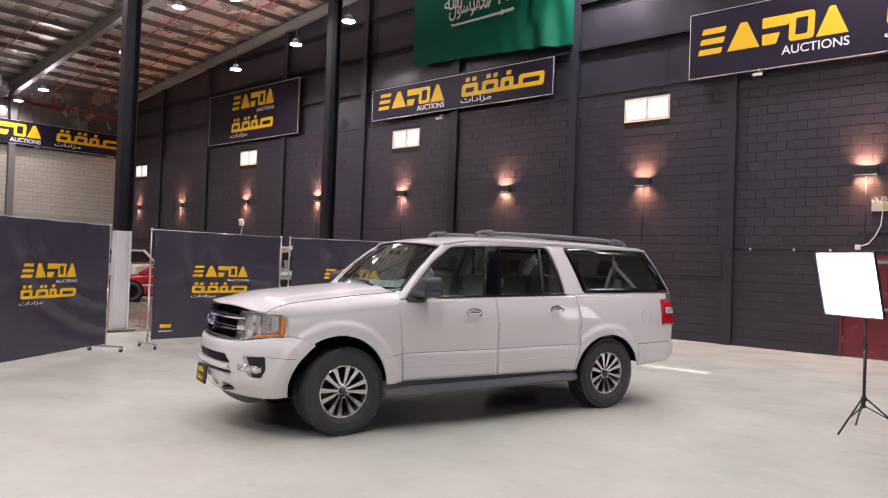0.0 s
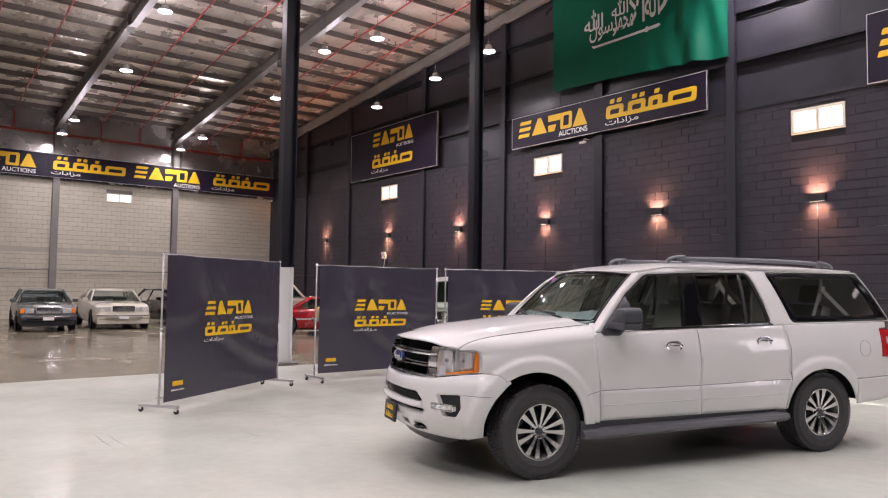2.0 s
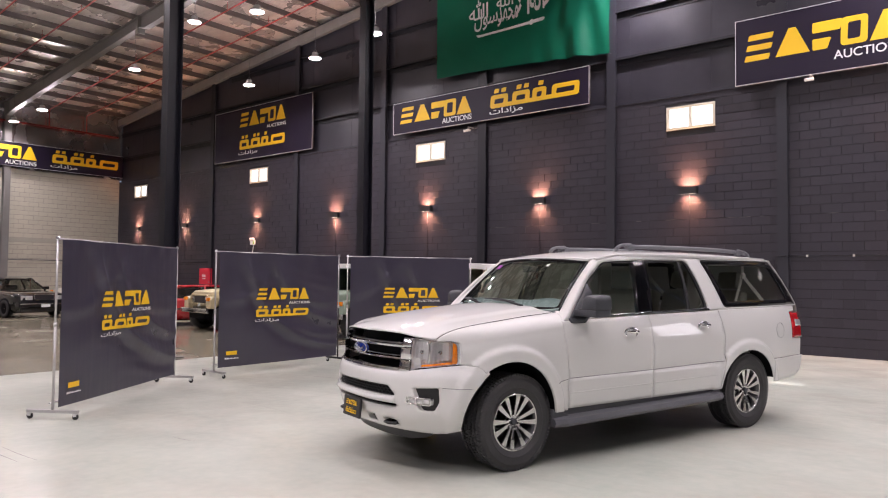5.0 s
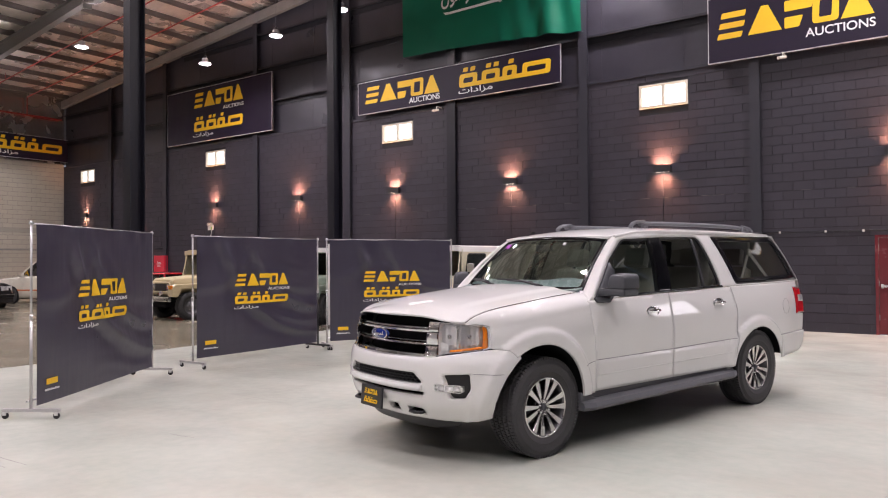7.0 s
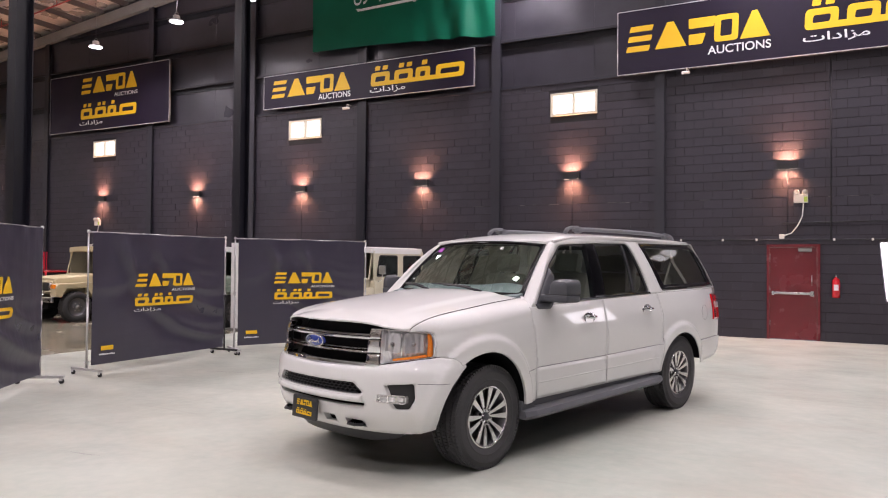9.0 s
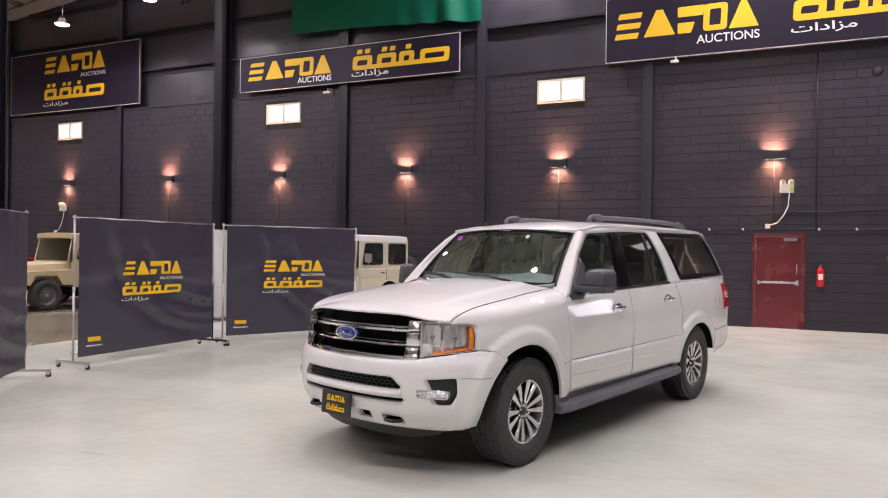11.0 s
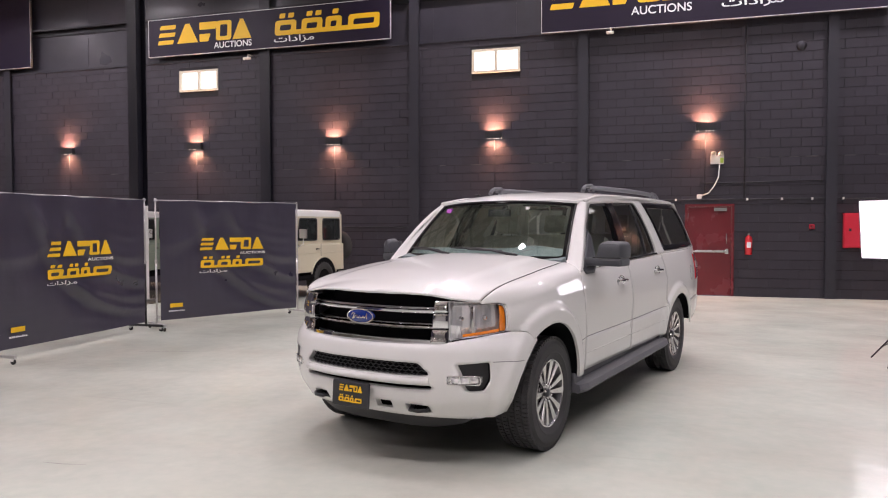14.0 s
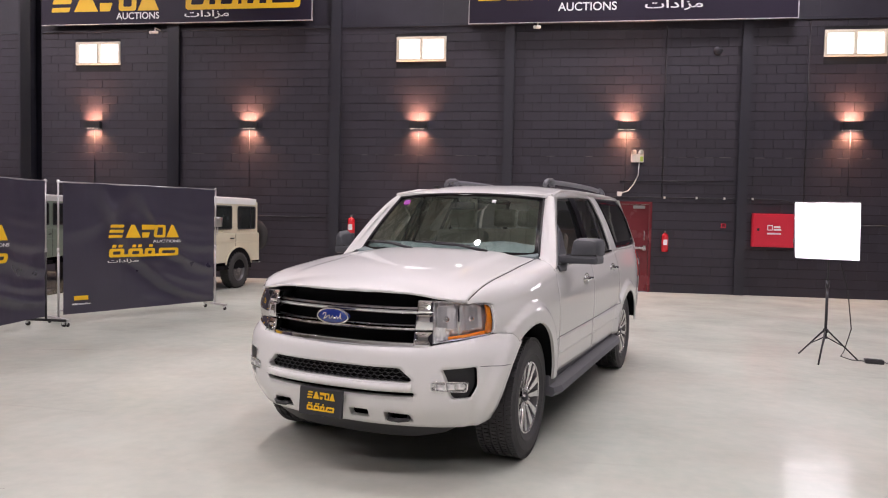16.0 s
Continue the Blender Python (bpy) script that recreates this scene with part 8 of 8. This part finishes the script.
        part("mirror_stay", ntube([(hx - 0.10, g * W, 1.14), (hx - 0.11, g * (W + 0.12), 1.20), (hx - 0.13, g * (W + 0.11), 1.34)], 0.010, 6), M_ALU, t)
        part("body_crease", ntube([(r + 0.04, g * (W + 0.001), 0.98), (hx - 0.02, g * (W + 0.001), 0.98)], 0.006, 6), paint, t)
        part("sill_step", nbox(hx - 1.0, hx + 0.1, min(g * 0.74, g * 0.80), max(g * 0.74, g * 0.80), 0.42, 0.50, 0.01), M_UNDER, t)
    back = r + 0.02 if long_top else hx - 1.02
    if top:
        part("roof", sheet(rounded([(hx + 0.06, -W + 0.04), (hx + 0.06, W - 0.04), (back, W - 0.04), (back, -W + 0.04)], 0.10), lambda u, v: Vector((u, v, H - 0.05 * (abs(v) / W) ** 3)), 0.16, (), 0.12, (0, 0, -1)), roof_m, t)
        part("rear_panel", nbox(back, back + 0.03, -W + 0.05, W - 0.05, zb - 0.02, H - 0.1, 0.01), paint, t)
        part("rear_window", nbox(back - 0.008, back, -0.5, 0.5, zb + 0.12, H - 0.22, 0.0), M_GLOSSK, t)
    slab(t, "windscreen", [(hx + 0.10, -W + 0.10, zb + 0.06), (hx + 0.10, W - 0.10, zb + 0.06), (hx - 0.02, W - 0.14, H - 0.16), (hx - 0.02, -W + 0.14, H - 0.16)], 0.012, M_CARGL).visible_shadow = False
    part("screen_frame", ntube([(hx + 0.10, -W + 0.09, zb + 0.02), (hx + 0.10, W - 0.09, zb + 0.02), (hx - 0.03, W - 0.12, H - 0.12), (hx - 0.03, -W + 0.12, H - 0.12)], 0.03, 6, True), paint, t)
    g0 = part("grille", nbox(f - 0.24, f - 0.17, -0.30, 0.30, 0.80, 1.00, 0.01), M_BLKPL, t)
    part("grille_rim", ntube([(f - 0.17, y, z) for y, z in rounded([(-0.52, 0.77), (0.52, 0.77), (0.52, 1.03), (-0.52, 1.03)], 0.08)], 0.018, 6, True), paint, g0)
    part("front_panel", nbox(f - 0.26, f - 0.20, -0.54, 0.54, 0.70, 1.06, 0.02), paint, t)
    part("front_bumper", nbox(f - 0.06, f + 0.02, -0.80, 0.80, 0.52, 0.66, 0.02), M_CHROME, t)
    part("rear_bumper", nbox(r - 0.10, r - 0.02, -0.78, 0.78, 0.50, 0.62, 0.02), M_CHROME, t)
    part("chassis", nbox(r + 0.1, f - 0.1, -0.45, 0.45, 0.36, 0.56), M_UNDER, t)
    part("fog_lamp", lathe(bmesh.new(), [(0.06, -0.05), (0.07, 0.0), (0.06, 0.02), (0.01, 0.025)], 16, "x", pose(f + 0.02, 0.35, 0.74)), M_FOG, t)
    if spare:
        sw = part("spare_wheel", lathe(bmesh.new(), [(0.20, -0.11), (0.34, -0.12), (0.38, -0.08), (0.38, 0.08), (0.34, 0.12), (0.20, 0.11)], 28, "x", pose(r - 0.30, 0.42, 1.10), True), M_TYREB, t)
        part("spare_rim", lathe(bmesh.new(), [(0.22, 0.08), (0.20, -0.02), (0.08, -0.05), (0.01, -0.05)], 20, "x", pose(r - 0.30, 0.42, 1.10)), M_STEELG, sw)
    return t


M_SAGE = mat("grey_green_metallic", (0.105, 0.125, 0.12), 0.3, metal=0.3, var=0.08, bump=0.0, coat=0.8)
M_CREAMC = mat("cream_car_paint", (0.62, 0.59, 0.50), 0.3, var=0.06, bump=0.0, coat=0.8)
M_BLACKC = mat("black_car_paint", (0.012, 0.012, 0.014), 0.2, var=0.1, bump=0.0, coat=1.0)
M_REDC = mat("red_car_paint", (0.36, 0.012, 0.018), 0.25, var=0.06, bump=0.0, coat=1.0)
M_BEIGE = mat("beige_offroad_paint", (0.50, 0.42, 0.25), 0.4, var=0.1, bump=0.0, coat=0.4)
M_PALEG = mat("pale_green_paint", (0.26, 0.33, 0.26), 0.4, var=0.1, bump=0.0, coat=0.4)
M_CREAMO = mat("cream_offroad_paint", (0.62, 0.58, 0.44), 0.4, var=0.08, bump=0.0, coat=0.4)
M_ORANGE = mat("orange_stripe_paint", (0.50, 0.13, 0.04), 0.4, var=0.08, bump=0.0)


def park(fx, fy, ang, back):
    """The pose of a car whose front axle's middle stands at fx, fy, heading ang degrees; back: from that axle to the car's middle."""
    return pose(fx - back * math.cos(radians(ang)), fy - back * math.sin(radians(ang)), 0, 0, 0, ang)


sedan(park(-20.22, -12.03, -4, 1.55), M_SAGE, "grey-green old executive saloon with a chrome grille parked on the concrete", L=4.8, trim=M_GREYPL)
sedan(park(-20.5, -9.62, -4, 1.75), M_CREAMC, "cream-white full-size saloon with a wide chrome grille parked on the concrete", L=5.2, W=0.95, hood=0.95, roof=1.43, trunk=1.02, cabin=(0.45, -1.75), trim=M_CREAMC, corner=False)
sedan(park(-22.15, -6.45, 9, 1.75), M_BLACKC, "black long saloon with bright wheels parked by the wall", L=5.2, W=0.95, hood=0.95, roof=1.45, trunk=1.0, trim=M_BLACKC, corner=False)
sedan(park(-15.3, -5.6, -114, 1.45), M_REDC, "red classic coupe with chrome bumpers and wire-look wheels", L=4.5, W=0.85, hood=0.84, roof=1.30, trunk=0.86, lamps="round", trim=M_CHROME)
offroader(park(-12.20, -5.15, -95, 1.45), M_BEIGE, M_BEIGE, "beige old off-roader with round headlamps and a chrome bumper", L=4.2, H=1.95)
offroader(park(-7.85, -4.55, -74, 1.45), M_PALEG, M_WHITE, "pale green old off-roader with a white roof", L=4.2, H=1.95)
offroader(pose(-4.39, -3.13, 0, 0, 0, -98), M_CREAMO, M_WHITE, "cream old short off-roader with a spare wheel on its tail", L=3.6, H=1.96, nose_l=1.70)
sedan(park(-25.2, -3.4, 205, 1.5), M_CREAMC, "cream estate car with an orange side stripe", L=4.5, W=0.88, hood=1.05, roof=1.72, trunk=1.10, cabin=(0.45, -2.0), trim=M_ORANGE)

# ---- the nearest wall blocks, one by one ----
ME_BLOCKS = {}
for a, b, c, d, full in NEAR:
    key = (round(b - a, 3), round(d - c, 3))
    if key not in ME_BLOCKS:
        v, f = block_mesh(*key)
        ME_BLOCKS[key] = mesh_of("block", v, f)
        ME_BLOCKS[key].materials.append(M_DARKP)
    ob = part("block", ME_BLOCKS[key], None, wall_n)
    ob.location = (a, rnd.uniform(-0.002, 0.002), c)
